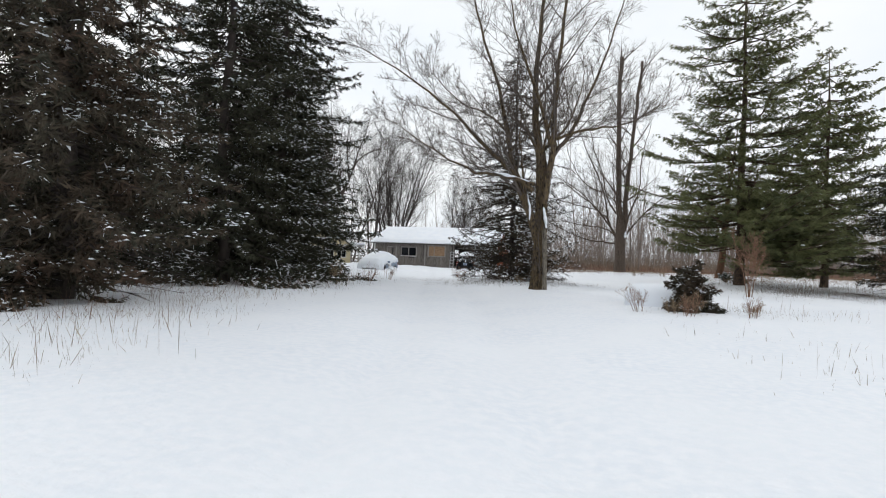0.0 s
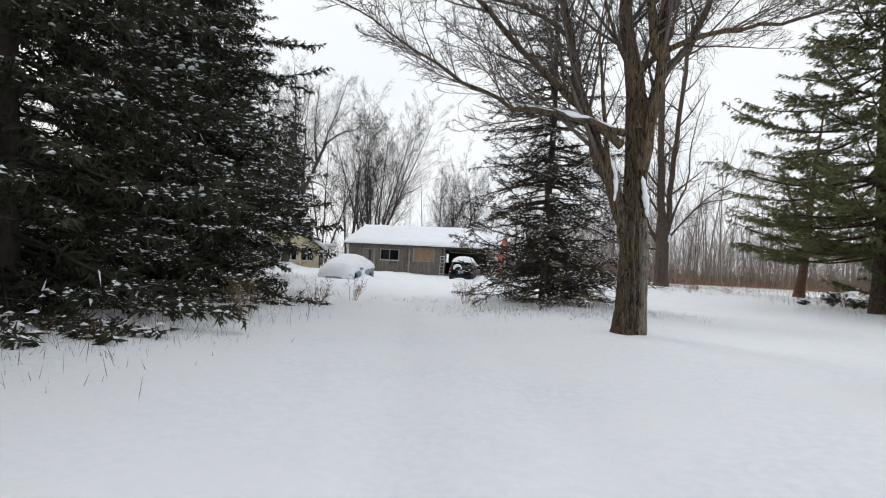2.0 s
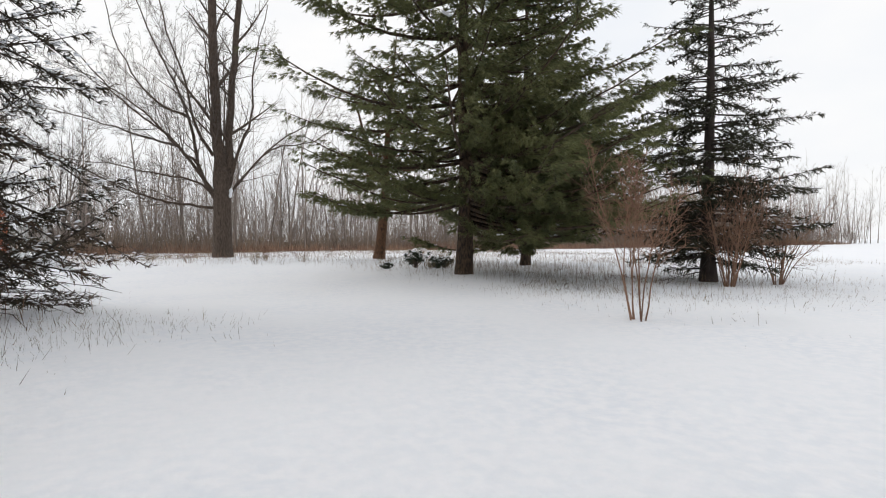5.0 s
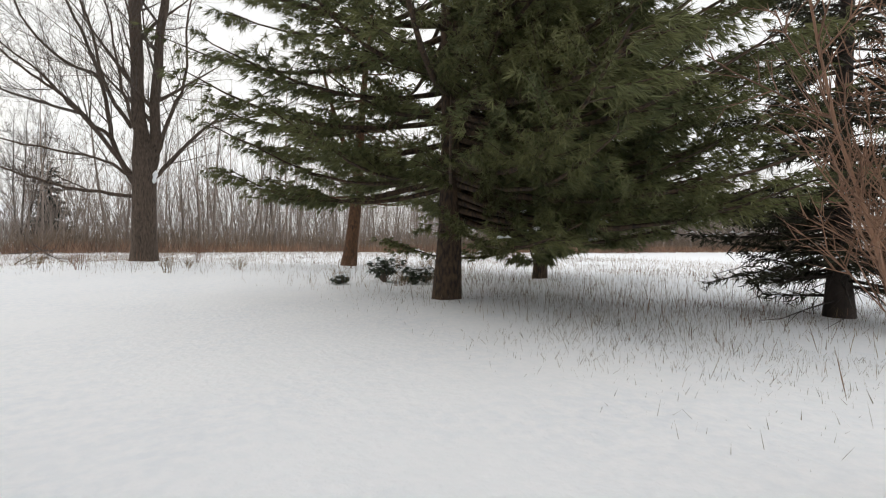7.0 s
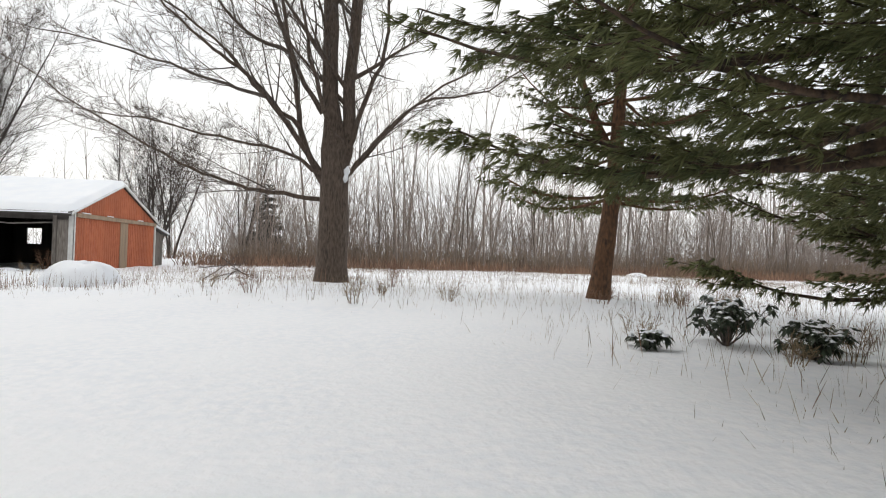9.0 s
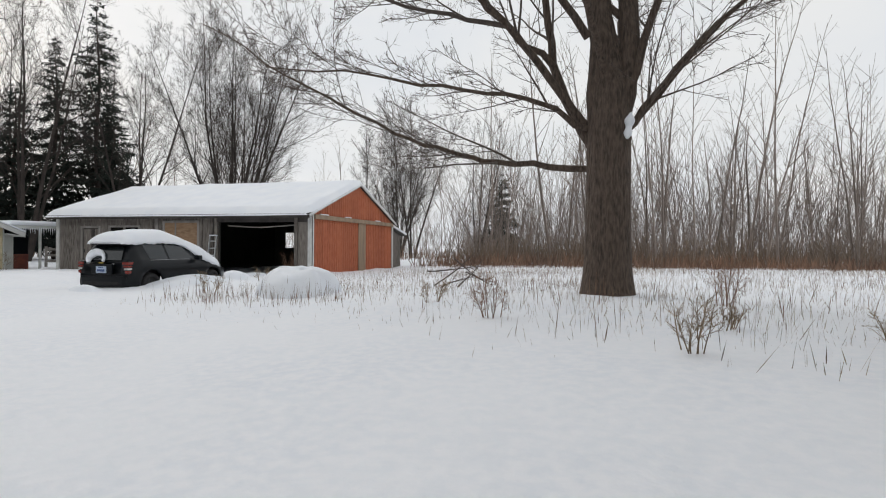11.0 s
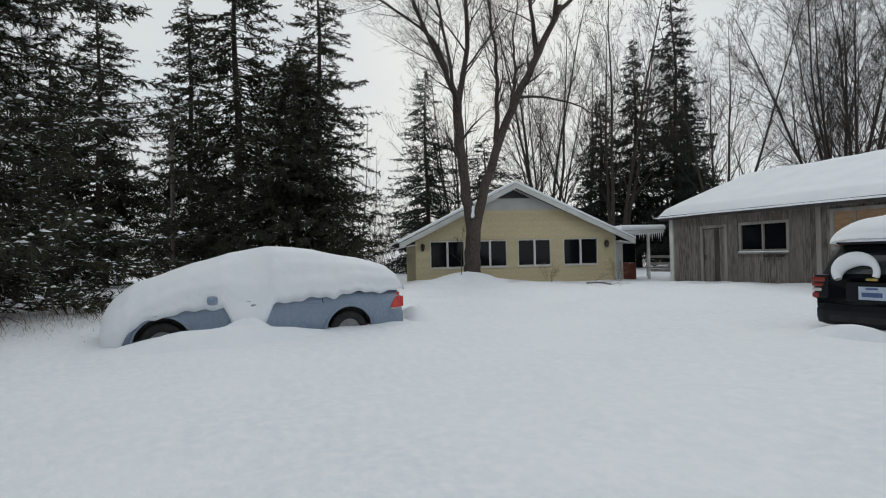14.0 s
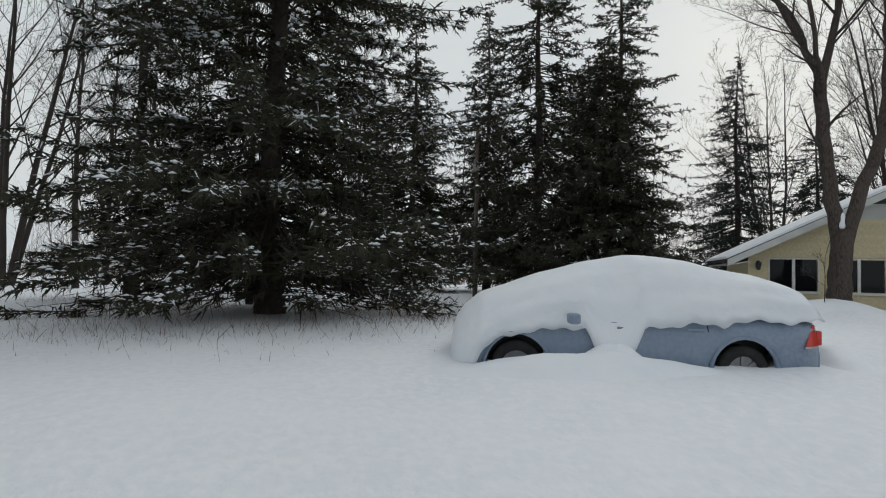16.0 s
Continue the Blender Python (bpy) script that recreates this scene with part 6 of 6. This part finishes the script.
def side_glass(x0b, x1b, x0t, x1t, label):
    for sd in (1, -1):
        v, n, m = [], 8, 6
        for i in range(n):
            for j in range(m):
                u, q = i / (n - 1), j / (m - 1)
                x = (x0b + (x1b - x0b) * u) * (1 - q) + (x0t + (x1t - x0t) * u) * q
                b, t_ = profile(BELT, x) + 0.045, min(profile(H_TOP, x) - 0.085, 1.43)
                z = b + (t_ - b) * q
                v.append((x, sd * (hat_side(x, z) + 0.007), z))
        f = [[i * m + j, (i + 1) * m + j, (i + 1) * m + j + 1, i * m + j + 1] for i in range(n - 1) for j in range(m - 1)]
        mesh_ob("side_window", v, f, CAR_GLASS, hat, label, smooth=True)


side_glass(0.72, 1.38, 0.62, 1.34, "dark rear side window")
side_glass(1.46, 2.55, 1.42, 2.12, "dark front side window")
v, f, n, m = [], [], 9, 6
for i in range(n):
    for j in range(m):
        y = (-0.56 + 1.12 * i / (n - 1)) * (1 - 0.14 * j / (m - 1))
        z = 1.0 + 0.4 * j / (m - 1)
        x = float(np.interp(z, [0.92, 1.08, 1.25, 1.45], [0.0, 0.08, 0.16, 0.3]))
        v.append((x - 0.045 + 0.02 * (abs(y) / 0.6) ** 2, y, z + 0.01))
f = [[i * m + j, i * m + j + 1, (i + 1) * m + j + 1, (i + 1) * m + j] for i in range(n - 1) for j in range(m - 1)]
mesh_ob("rear_window", v, f, CAR_GLASS, hat, "tinted rear window", smooth=True)
part("spoiler", box_bm(0.08, -0.52, 1.42, 0.4, 0.52, 1.49, 0.03), BLACK_PAINT, hat)
part("rear_bumper", box_bm(-0.05, -0.76, 0.26, 0.3, 0.76, 0.6, 0.12), BLACK_PAINT, hat)
part("bumper_insert", box_bm(-0.058, -0.55, 0.33, -0.03, 0.55, 0.42, 0.01), RUBBER, hat)
plate = part("number_plate", box_bm(-0.075, -0.16, 0.66, -0.055, 0.16, 0.84, 0.004), PLATE, hat, "pale number plate")
part("plate_bar", box_bm(-0.08, -0.12, 0.7, -0.0755, 0.12, 0.76), PLATE_BAR, plate)
part("plate_bar", box_bm(-0.08, -0.07, 0.8, -0.0755, 0.07, 0.825), PLATE_BAR, plate)
part("plate_recess", box_bm(-0.054, -0.33, 0.62, 0.03, 0.33, 0.9, 0.02), BLACK_PAINT, hat)
part("badge", box_bm(-0.075, -0.07, 0.92, -0.05, 0.07, 0.955, 0.008), GOLD, hat, "small gold badge")
part("handle", box_bm(-0.07, -0.42, 0.9, -0.05, -0.36, 0.925, 0.006), RIM, hat)
for sd in (1, -1):
    lamp = part("tail_light", box_bm(-0.01, min(sd * 0.56, sd * 0.79), 0.62, 0.26, max(sd * 0.56, sd * 0.79), 1.0, 0.06), BLACK_PAINT, hat, "stacked red and clear tail light")
    for z0, z1, mt in ((0.65, 0.73, DULL_RED), (0.745, 0.8, LENS_CLEAR), (0.815, 0.87, DULL_RED), (0.885, 0.96, DULL_RED)):
        part("lens", box_bm(-0.02, min(sd * (0.7 - 0.36 * (z0 - 0.65)), sd * 0.8), z0, 0.2, max(sd * (0.7 - 0.36 * (z0 - 0.65)), sd * 0.8), z1, 0.022), mt, lamp)
    part("mirror", box_bm(2.42, sd * 0.93 - 0.1, 0.98, 2.56, sd * 0.93 + 0.1, 1.12, 0.04), BLACK_PAINT, hat, "black door mirror")
    flank_patch("door_seam", hat_side, 2.42, 2.432, 0.3, 0.93, 0.004, RUBBER, hat, side=sd)
    flank_patch("door_seam", hat_side, 1.4, 1.412, 0.3, 0.93, 0.004, RUBBER, hat, side=sd)
    flank_patch("side_trim", hat_side, 1.15, 2.85, 0.27, 0.33, 0.01, RUBBER, hat, side=sd)
    flank_patch("belt_strip", hat_side, 0.72, 2.5, 1.0, 1.012, 0.012, RIM, hat, side=sd)
HS_TOP = [(0.02, 1.5), (0.06, 1.58), (0.15, 1.67), (0.4, 1.79), (1.0, 1.9), (1.6, 1.88), (2.2, 1.74), (2.8, 1.5), (3.3, 1.28), (3.7, 1.08), (4.0, 0.85), (4.12, 0.6)]
HS_LOW = [(0.02, 1.43), (0.2, 1.43), (0.6, 1.45), (1.6, 1.48), (2.2, 1.4), (2.5, 1.16), (2.9, 0.92), (3.4, 0.78), (3.8, 0.6), (4.12, 0.4)]


def hat_snow(x):
    top, low = profile(HS_TOP, x) + 0.015 * math.sin(5 * x), profile(HS_LOW, x) + 0.014 * math.sin(11 * x) + 0.01 * math.sin(29 * x)
    w = 0.66 if x < 2.2 else float(np.interp(x, [2.2, 2.9, 3.6, 4.12], [0.66, 0.88, 0.84, 0.55]))
    w = w - 0.12 * max(0, (0.3 - x) / 0.3) ** 2
    out = [(w - 0.08, low + 0.02)]
    for k in range(11):
        a = math.pi / 2 * k / 10
        out.append((w * math.cos(a) ** 0.6, low + (top - low) * math.sin(a) ** 0.85))
    return out


loft("snow_layer", [0.02 + i * (4.1 / 70) for i in range(71)], hat_snow, SNOW_CAP, hat, "rounded dome of snow on roof and bonnet")
ring = Tubes()
aa = np.linspace(-0.45, math.pi + 0.25, 22)
ring.add(np.stack([-0.03 + 0.06 * np.sin(aa), 0.2 + 0.24 * np.cos(aa), 1.02 + 0.2 * np.sin(aa)], 1), 0.04 + 0.07 * np.clip(np.sin(aa + 0.5), 0, 1), 12)
ring.ob("snow_arch", SNOW_CAP, hat, "horseshoe of snow on the tailgate")
heap("snow_drift", -10.35, 54.0, 2.4, 0.8, 0.2, "low drift along the black car", 90, 6)
heap("snow_drift", -11.35, 51.5, 0.95, 0.35, 0.15, "low drift behind the black car", 0, 7)
heap("snow_drift", -10.95, 56.7, 1.1, 0.8, 0.3, "drift before the black car's nose", 0, 8)


# ---- dry grass, weeds and small things ----
def scatter(n, x0, x1, y0, y1, density):
    p = np.stack([rng.uniform(x0, x1, n), rng.uniform(y0, y1, n)], 1)
    return p[rng.random(len(p)) < density(p[:, 0], p[:, 1])]


def lane_gap(x, y):
    d = np.full(len(x), 1e9)
    for (ax, ay), (bx, by) in zip(LANE, LANE[1:]):
        dx, dy = bx - ax, by - ay
        u = np.clip(((x - ax) * dx + (y - ay) * dy) / (dx * dx + dy * dy), 0, 1)
        d = np.minimum(d, np.hypot(x - ax - u * dx, y - ay - u * dy))
    return d


def field(x, y):
    off, along = drive_offset(x, y)
    patch = 0.5 + 0.5 * smooth_noise(x, y, 0.5, 31)
    open_field = np.clip((x + 8.5) / 2, 0, 1) * np.clip((y - 45.5) / 3, 0, 1) + np.clip((x - 1.5) / 3, 0, 1) * np.clip((y - 37) / 4, 0, 1)
    verge = np.exp(-((off - 5.0) / 1.2) ** 2) * (y < 34) * (y > 12) * 0.25 + np.exp(-((off + 4.6) / 1.0) ** 2) * (y < 36) * 0.8
    pines = np.exp(-(((x - 8.5) / 5.5) ** 2 + ((y - 36.5) / 4) ** 2)) * 1.5 + np.exp(-(((x - 1.6) / 2.2) ** 2 + ((y - 22.3) / 1.2) ** 2)) * 1.6
    spot = np.exp(-(((x + 5.4) / 2.5) ** 2 + ((y - 33.2) / 1.7) ** 2)) * 2.2
    return np.clip((np.clip(open_field, 0, 1) * 0.85 + verge + pines + spot) * (0.15 + patch ** 2), 0, 1) * np.clip((lane_gap(x, y) - 3.2) / 3.6, 0, 1) * (np.abs(off) > 2.6)


sticks("dry_grass", scatter(330000, -14, 30, 10, 78, field), 0.07, 0.36, 0.003, 0.008, GRASS, "dead tan grass poking through the snow", "grass", 0.3)
sticks("weed_stalks", scatter(52000, -14, 30, 8, 78, field), 0.15, 0.6, 0.005, 0.011, BRUSH, "tall dry weed stalks standing in the snow", "weeds", 0.16)


STALKS = scatter(900, -7.9, -3.6, 49.4, 51.3, lambda x, y: 0.25 + 0 * x)
sticks("mound_stalks", STALKS, 0.25, 0.75, 0.006, 0.014, BRUSH, "dark dry stalks before the snowy mound", "weeds", 0.12)


def litter_zone(x, y):
    q = 2.2 * np.exp(-(((x - 9.0) / 4.6) ** 2 + ((y - 35.0) / 3.0) ** 2)) + 2.4 * np.exp(-(((x + 5.3) / 3.0) ** 2 + ((y - 32.4) / 1.7) ** 2)) + np.exp(-(((x - 1.8) / 1.8) ** 2 + ((y - 22.1) / 1.0) ** 2))
    for tx, ty, r in ((-12.8, 15.9, 3.9), (-14.6, 23.8, 4.1), (-15.6, 29.4, 3.8), (-21.6, 38.0, 4.6)):
        q = q + 0.8 * np.exp(-((np.hypot(x - tx, y - ty) - 0.8 * r) / (0.3 * r)) ** 2)
    return np.clip(q * (0.4 + 0.8 * smooth_noise(x, y, 1.3, 51)), 0, 1) * np.clip((lane_gap(x, y) - 2.2) / 1.5, 0, 1)


sticks("grass_stubble", scatter(640000, -34, 17, 10, 45, litter_zone), 0.05, 0.2, 0.003, 0.006, STUBBLE, "short grey-brown grass stubble through thin snow", "grass", 0.45)


def under_spruces(x, y):
    d = np.zeros(len(x))
    for tx, ty, r in ((-12.8, 15.9, 4.0), (-14.6, 23.8, 3.9), (-15.6, 29.4, 3.6), (-21.6, 38.0, 4.4), (-26.0, 31.6, 2.6)):
        q = np.hypot(x - tx, y - ty) / r
        d = np.maximum(d, np.exp(-((q - 0.85) / 0.3) ** 2))
    return d * 0.8 * np.clip((lane_gap(x, y) - 4.5) / 2.0, 0, 1)


sticks("undergrowth", scatter(34000, -34, -7, 10, 46, under_spruces), 0.15, 0.6, 0.004, 0.009, BRUSH, "tangled dry undergrowth below the spruces", "undergrowth", 0.5)


def shrub(name, x, y, h, w, n, seed, material, label, start=0.3, n1=8, fine=4, thin=0.0035, ratio=0.42, stem=0.017):
    t = Tubes()
    t.fine = fine
    r = np.random.default_rng(seed)
    for k in range(n):
        a = r.uniform(0, 6.28)
        limb(t, r, (0.1 * math.cos(a), 0.1 * math.sin(a), -0.05), (math.cos(a) * w * r.uniform(0.2, 1), math.sin(a) * w * r.uniform(0.2, 1), 1), h * r.uniform(0.6, 1.05), stem, 1, (0, n1), (0.3, ratio), 44, 0.08, 0.03, start, (4, 4, 3, 3, 3), 0.3, thin)
    s = empty(name, pose(x, y, on_ground(x, y)), label, "shrub", "bare shrubs")
    t.ob("crown", material, s)
    return s


shrub("shrub", 4.65, 30.4, 2.6, 0.22, 8, 5, REDTWIG, "leafless red-brown shrub in the snow", start=0.4, n1=12, fine=8, thin=0.0055, ratio=0.33)
shrub("shrub", 11.0, 33.3, 3.0, 0.3, 18, 6, REDTWIG, "leafless red-brown shrub below the open spruce", fine=5, thin=0.0055, ratio=0.36)
shrub("shrub", 13.2, 33.4, 2.8, 0.3, 16, 7, REDTWIG, "leafless red-brown shrub below the open spruce", fine=5, thin=0.0055, ratio=0.36)
for k, (x, y, h) in enumerate([(-7.7, 33.2, 0.8), (-3.9, 33.4, 0.6), (-4.7, 32.6, 0.4), (-0.4, 21, 0.9), (3.6, 46.9, 0.5), (-1.9, 49.9, 0.5), (2.6, 49.4, 0.7), (10.1, 49.4, 1.3), (8.7, 47, 0.56), (-26, 53.4, 0.7), (-25.2, 56.2, 0.8), (-24.4, 58.9, 1), (-10.9, 29, 0.9), (-10.7, 25.5, 1), (5.4, 42.4, 0.43), (-10.9, 31.6, 0.8), (-7.8, 51.6, 0.6), (-9.1, 55.6, 0.5), (0.65, 20.2, 0.6), (0.9, 21, 0.7), (0.4, 20.8, 0.5), (2, 20.4, 0.5), (2.3, 21.2, 0.4), (8.6, 47.3, 0.5), (9.3, 47.7, 0.43), (10, 47.2, 0.56), (10.7, 47.9, 0.5), (7.1, 47.2, 0.43), (1.7, 46.4, 0.56), (2.2, 47.6, 0.37), (-0.5, 48, 0.6), (6.4, 41, 0.4), (7.3, 41.2, 0.5)]):
    shrub("weed_clump", x, y, h, 0.5, 8, 20 + k, GRASS if k % 3 else REDTWIG, "small clump of dry weeds in the snow", stem=0.008, thin=0.003)

# snowy evergreen bush by the drive
spruce_tree("evergreen_bush", 0.95, 21.6, 1.2, 0.52, 301, SPRUCE_BROWN, "small snowy evergreen bush beside the drive", low=0.08, whorls=12, twig=0.13, twigs=34, snow=1200, snow_size=0.035, trunk_r=0.04, droop=0.1, group="", shape=0.45, width=0.03)
# broad-leaved evergreens drooping under snow
def leafy_plant(x, y, w, h, stems, seed):
    """A low evergreen: forked stems, whorls of long leaves hanging from their tips, snow on top."""
    r = np.random.default_rng(seed)
    plant = empty("evergreen_shrub", pose(x, y, on_ground(x, y, -0.03)), "dark broad-leaved evergreen drooping under snow", "shrub", "evergreen shrubs")
    t, tips = Tubes(), []
    for k in range(stems):
        a, out, top = r.uniform(0, 6.28), w / 2 * r.uniform(0.1, 1.0), h * r.uniform(0.45, 1.0)
        q = np.linspace(0, 1, 5)
        line = np.stack([math.cos(a) * out * q ** 0.8, math.sin(a) * out * q ** 0.8, top * q], 1)
        t.add(line, 0.009 * (1 - q) + 0.004, 4)
        tips += [line[-1], line[-2] + r.normal(0, 0.05, 3), line[-1] + r.normal(0, 0.06, 3)]
    t.ob("stem", BARK_GREY, plant)
    tips = np.array(tips)
    per = 11
    o = np.repeat(tips, per, 0) + r.normal(0, 0.012, (len(tips) * per, 3))
    a = r.uniform(0, 6.28, len(o))
    way = unit(np.stack([np.cos(a), np.sin(a), r.uniform(-1.6, -0.25, len(o))], 1))
    length = r.uniform(0.09, 0.17, len(o))
    length = np.minimum(length, np.maximum(0.03, (o[:, 2] - 0.02) / np.maximum(0.2, -way[:, 2])))
    v, f = kites(o, way, unit(np.cross(way, [0, 0, 1.0]) + r.normal(0, 0.2, (len(o), 3))), length, length * 0.3)
    mesh_ob("leaves", v, f, LEAF_GREEN, plant)
    top = tips[tips[:, 2] > 0.5 * h]
    v, f = pads(np.repeat(top, 3, 0) + r.normal(0, 0.03, (3 * len(top), 3)) * [1, 1, 0.3], r.uniform(0.025, 0.07, 3 * len(top)), r)
    tagged(mesh_ob("leaf_snow", v, f, SNOW_CAP, plant, "lumps of snow on the leaves"), kind="stuff")


for x, y, w, h, n, sd in ((6.55, 42.3, 1.0, 0.62, 26, 311), (6.95, 41.35, 0.9, 0.45, 20, 312), (5.3, 42.0, 0.5, 0.26, 8, 313), (7.5, 41.9, 0.7, 0.4, 12, 314)):
    leafy_plant(x, y, w, h, n, sd)

# snow-buried heaps
heap("snow_mound", -5.75, 52.0, 1.12, 0.8, 0.6, "long mound buried under deep snow with dry stalks", 62, 14, rough=0.34, flat=3.4, lumps=0.07, category="snow mound")
heap("snow_mound", -24.5, 52.3, 1.7, 1.1, 0.22, "snow banked round the forked tree's foot", 70, 16, category="snow mound")
heap("snow_mound", -11.9, 59.3, 1.6, 0.6, 0.12, "snow drifted before the garage opening", 0, 17, category="snow mound")

# crossed dead branches in the field
bp = empty("branch_pile", pose(-2.5, 54.6, on_ground(-2.5, 54.6)), "dead branches lying crossed in the snow", "branches")
rng = np.random.default_rng(44)
for k, (a, b) in enumerate([((-0.8, 0.2, 0.02), (0.35, -0.1, 0.85)), ((-0.25, 0.1, 0.75), (0.75, 0.0, 0.0)), ((-0.95, 0.0, 0.4), (0.55, 0.2, 0.34)), ((-0.1, -0.1, 0.0), (0.3, 0.3, 0.8)), ((0.1, 0.0, 0.4), (1.0, -0.4, 0.1)), ((-0.5, -0.2, 0.0), (0.1, 0.2, 0.5))]):
    t = Tubes()
    a, b = np.array(a), np.array(b)
    limb(t, rng, a, b - a, float(np.linalg.norm(b - a)), 0.022, 1, (0, 6, 3), (0.3, 0.35, 0.4), 40, 0.08, 0.0, 0.2, (5, 5, 3, 3, 3), 0.35, 0.004)
    t.ob("branch", BARK_GREY, bp)
dr = empty("fallen_branch", pose(-21.6, 55.8, on_ground(-21.6, 55.8)), "thin fallen branch on the snow", "branch")
t = Tubes()
limb(t, rng, (-0.7, 0, 0.05), (1, 0.3, 0.2), 1.6, 0.025, 1, (0, 6, 4), (0.3, 0.4, 0.4), 40, 0.08, -0.03, 0.1, (5, 5, 3, 3, 3), 0.3, 0.005)
t.ob("branch", BARK_GREY, dr)

# ladder against the garage
lad = empty("ladder", pose(-14.55, 60.0, 0.1, -8, 0, -3), "pale aluminium ladder leaning on the garage", "ladder")
for x in (-0.17, 0.17):
    part("rail", box_bm(x - 0.02, -0.03, 0.0, x + 0.02, 0.03, 1.66, 0.004), ALU, lad)
for k in range(5):
    part("rung", box_bm(-0.15, -0.02, 0.22 + k * 0.3, 0.15, 0.02, 0.26 + k * 0.3, 0.006), ALU, lad)
part("snow_cap", box_bm(-0.2, -0.04, 1.661, 0.2, 0.04, 1.7, 0.015), SNOW_CAP, lad)

# inside the garage
jr = np.random.default_rng(9)
for k in range(9):
    x, y = -13.6 + jr.uniform(0, 3.2), 61.6 + jr.uniform(0, 5)
    w, d, h = jr.uniform(0.25, 0.6), jr.uniform(0.2, 0.5), jr.uniform(0.25, 0.9)
    ob = part("storage_crate", box_bm(-w / 2, -d / 2, 0, w / 2, d / 2, h, 0.02), (BOARD, TAN_BOARD, BOARD_DARK)[k % 3])
    ob.matrix_world = pose(x, y, 0.075, 0, 0, jr.uniform(0, 90))
    tagged(ob, "old wooden crate in the dark garage", "crate", "crates in the garage")
pole_in = Tubes()
pole_in.add([(-14.1, 60.6, 2.18), (-12.5, 60.5, 2.1), (-10.9, 60.55, 2.2)], [0.03, 0.03, 0.03], 6)
tagged(pole_in.ob("hanging_pipe", TRIM_GREY), "pale pipe hanging under the garage opening's top", "pipe")
shrub("weed_clump", -11.3, 60.9, 0.9, 0.4, 10, 60, REDTWIG, "dry weeds in the garage opening")

# rail fence between house and garage
fen = empty("rail_fence", pose(-27.6, 63.4, 0.1, 0, 0, 10), "weathered rail fence between the buildings", "fence")
for k in range(4):
    part("post", box_bm(k * 1.5 - 0.05, -0.05, -0.2, k * 1.5 + 0.05, 0.05, 1.1, 0.01), TRIM_GREY, fen)
for k in range(3):
    part("rail", box_bm(0, -0.09, 0.25 + k * 0.32, 4.5, -0.052, 0.37 + k * 0.32, 0.006), TRIM_GREY, fen)

# utility pole
up = empty("utility_pole", pose(-32.6, 42.6, 0.05), "wooden utility pole with a grey transformer can", "utility pole")
t = Tubes()
t.add([(0, 0, -0.1), (0, 0, 3), (0, 0, 7.5)], [0.1, 0.09, 0.075], 12)
t.ob("pole", BARK_GREY, up)
bm = bmesh.new()
bmesh.ops.create_cone(bm, cap_ends=True, segments=18, radius1=0.13, radius2=0.13, depth=0.42, matrix=pose(0.2, -0.05, 5.75))
part("transformer", bm, TRIM_GREY, up)

# a far house across the field and pale stones at the field's edge
fh = empty("far_house", pose(-19.0, 147.0, 0.3, 0, 0, 20), "distant snow-roofed house among the trees", "house")
box("wall", -4.5, -4, -2.0, 4.5, 4, 3.4, BRIGHT, fh)
prism("roof", [(-5, 3.3), (5, 3.3), (0, 6.2)], "x", -5.2, 5.2, SNOW_CAP, fh)
for x in (-2.8, 0, 2.8):
    box("window", x - 0.6, -4.04, 1.6, x + 0.6, -4.002, 2.8, DARK_GLASS, fh)
for k, (x, y, s) in enumerate([(19.8, 69.8, 0.8), (14.0, 78.0, 0.6), (26.0, 70.0, 0.7), (-1.0, 84.0, 0.5)]):
    heap("snow_stone", x, y, s, s * 0.5, s * 0.35, "snow-capped stone at the edge of the field", 30 * k, 40 + k, category="stone", flat=2.6)
# snow-covered bale by the drive
bale = empty("hay_bale", pose(-0.5, 23.3, on_ground(-0.5, 23.3, -0.08), 0, 0, -14) @ Matrix.Diagonal((0.95, 0.8, 0.8, 1.0)), "snow-covered bale with a bare tan end", "bale")
t = Tubes()
uu = np.linspace(0, 1, 9)
t.add(np.stack([uu * 1.9, 0 * uu, 0.42 + 0 * uu], 1), np.array([0.3, 0.4, 0.43, 0.44, 0.44, 0.44, 0.43, 0.4, 0.2]), 18)
t.add([(0.0, 0, 0.42), (-0.03, 0, 0.42), (-0.035, 0, 0.42)], [0.3, 0.27, 0.01], 18)
t.ob("hay", TAN_BOARD, bale, "pressed tan hay")
v, f, nu, nv = [], [], 26, 15
for i in range(nu):
    u = i / (nu - 1)
    for j in range(nv):
        a = math.pi * j / (nv - 1)
        r = (0.5 + 0.05 * math.sin(5 * u + 2 * a)) * (1 - 0.5 * abs(2 * u - 1) ** 5)
        v.append((-0.02 + 2.1 * u, 1.35 * r * math.cos(a), (0.42 + r * math.sin(a) ** 0.8 * 1.05) if 0 < j < nv - 1 else -0.1))
f = [[i * nv + j, (i + 1) * nv + j, (i + 1) * nv + j + 1, i * nv + j + 1] for i in range(nu - 1) for j in range(nv - 1)]
mesh_ob("snow_layer", v, f, SNOW_CAP, bale, "thick snow on the bale", smooth=True)
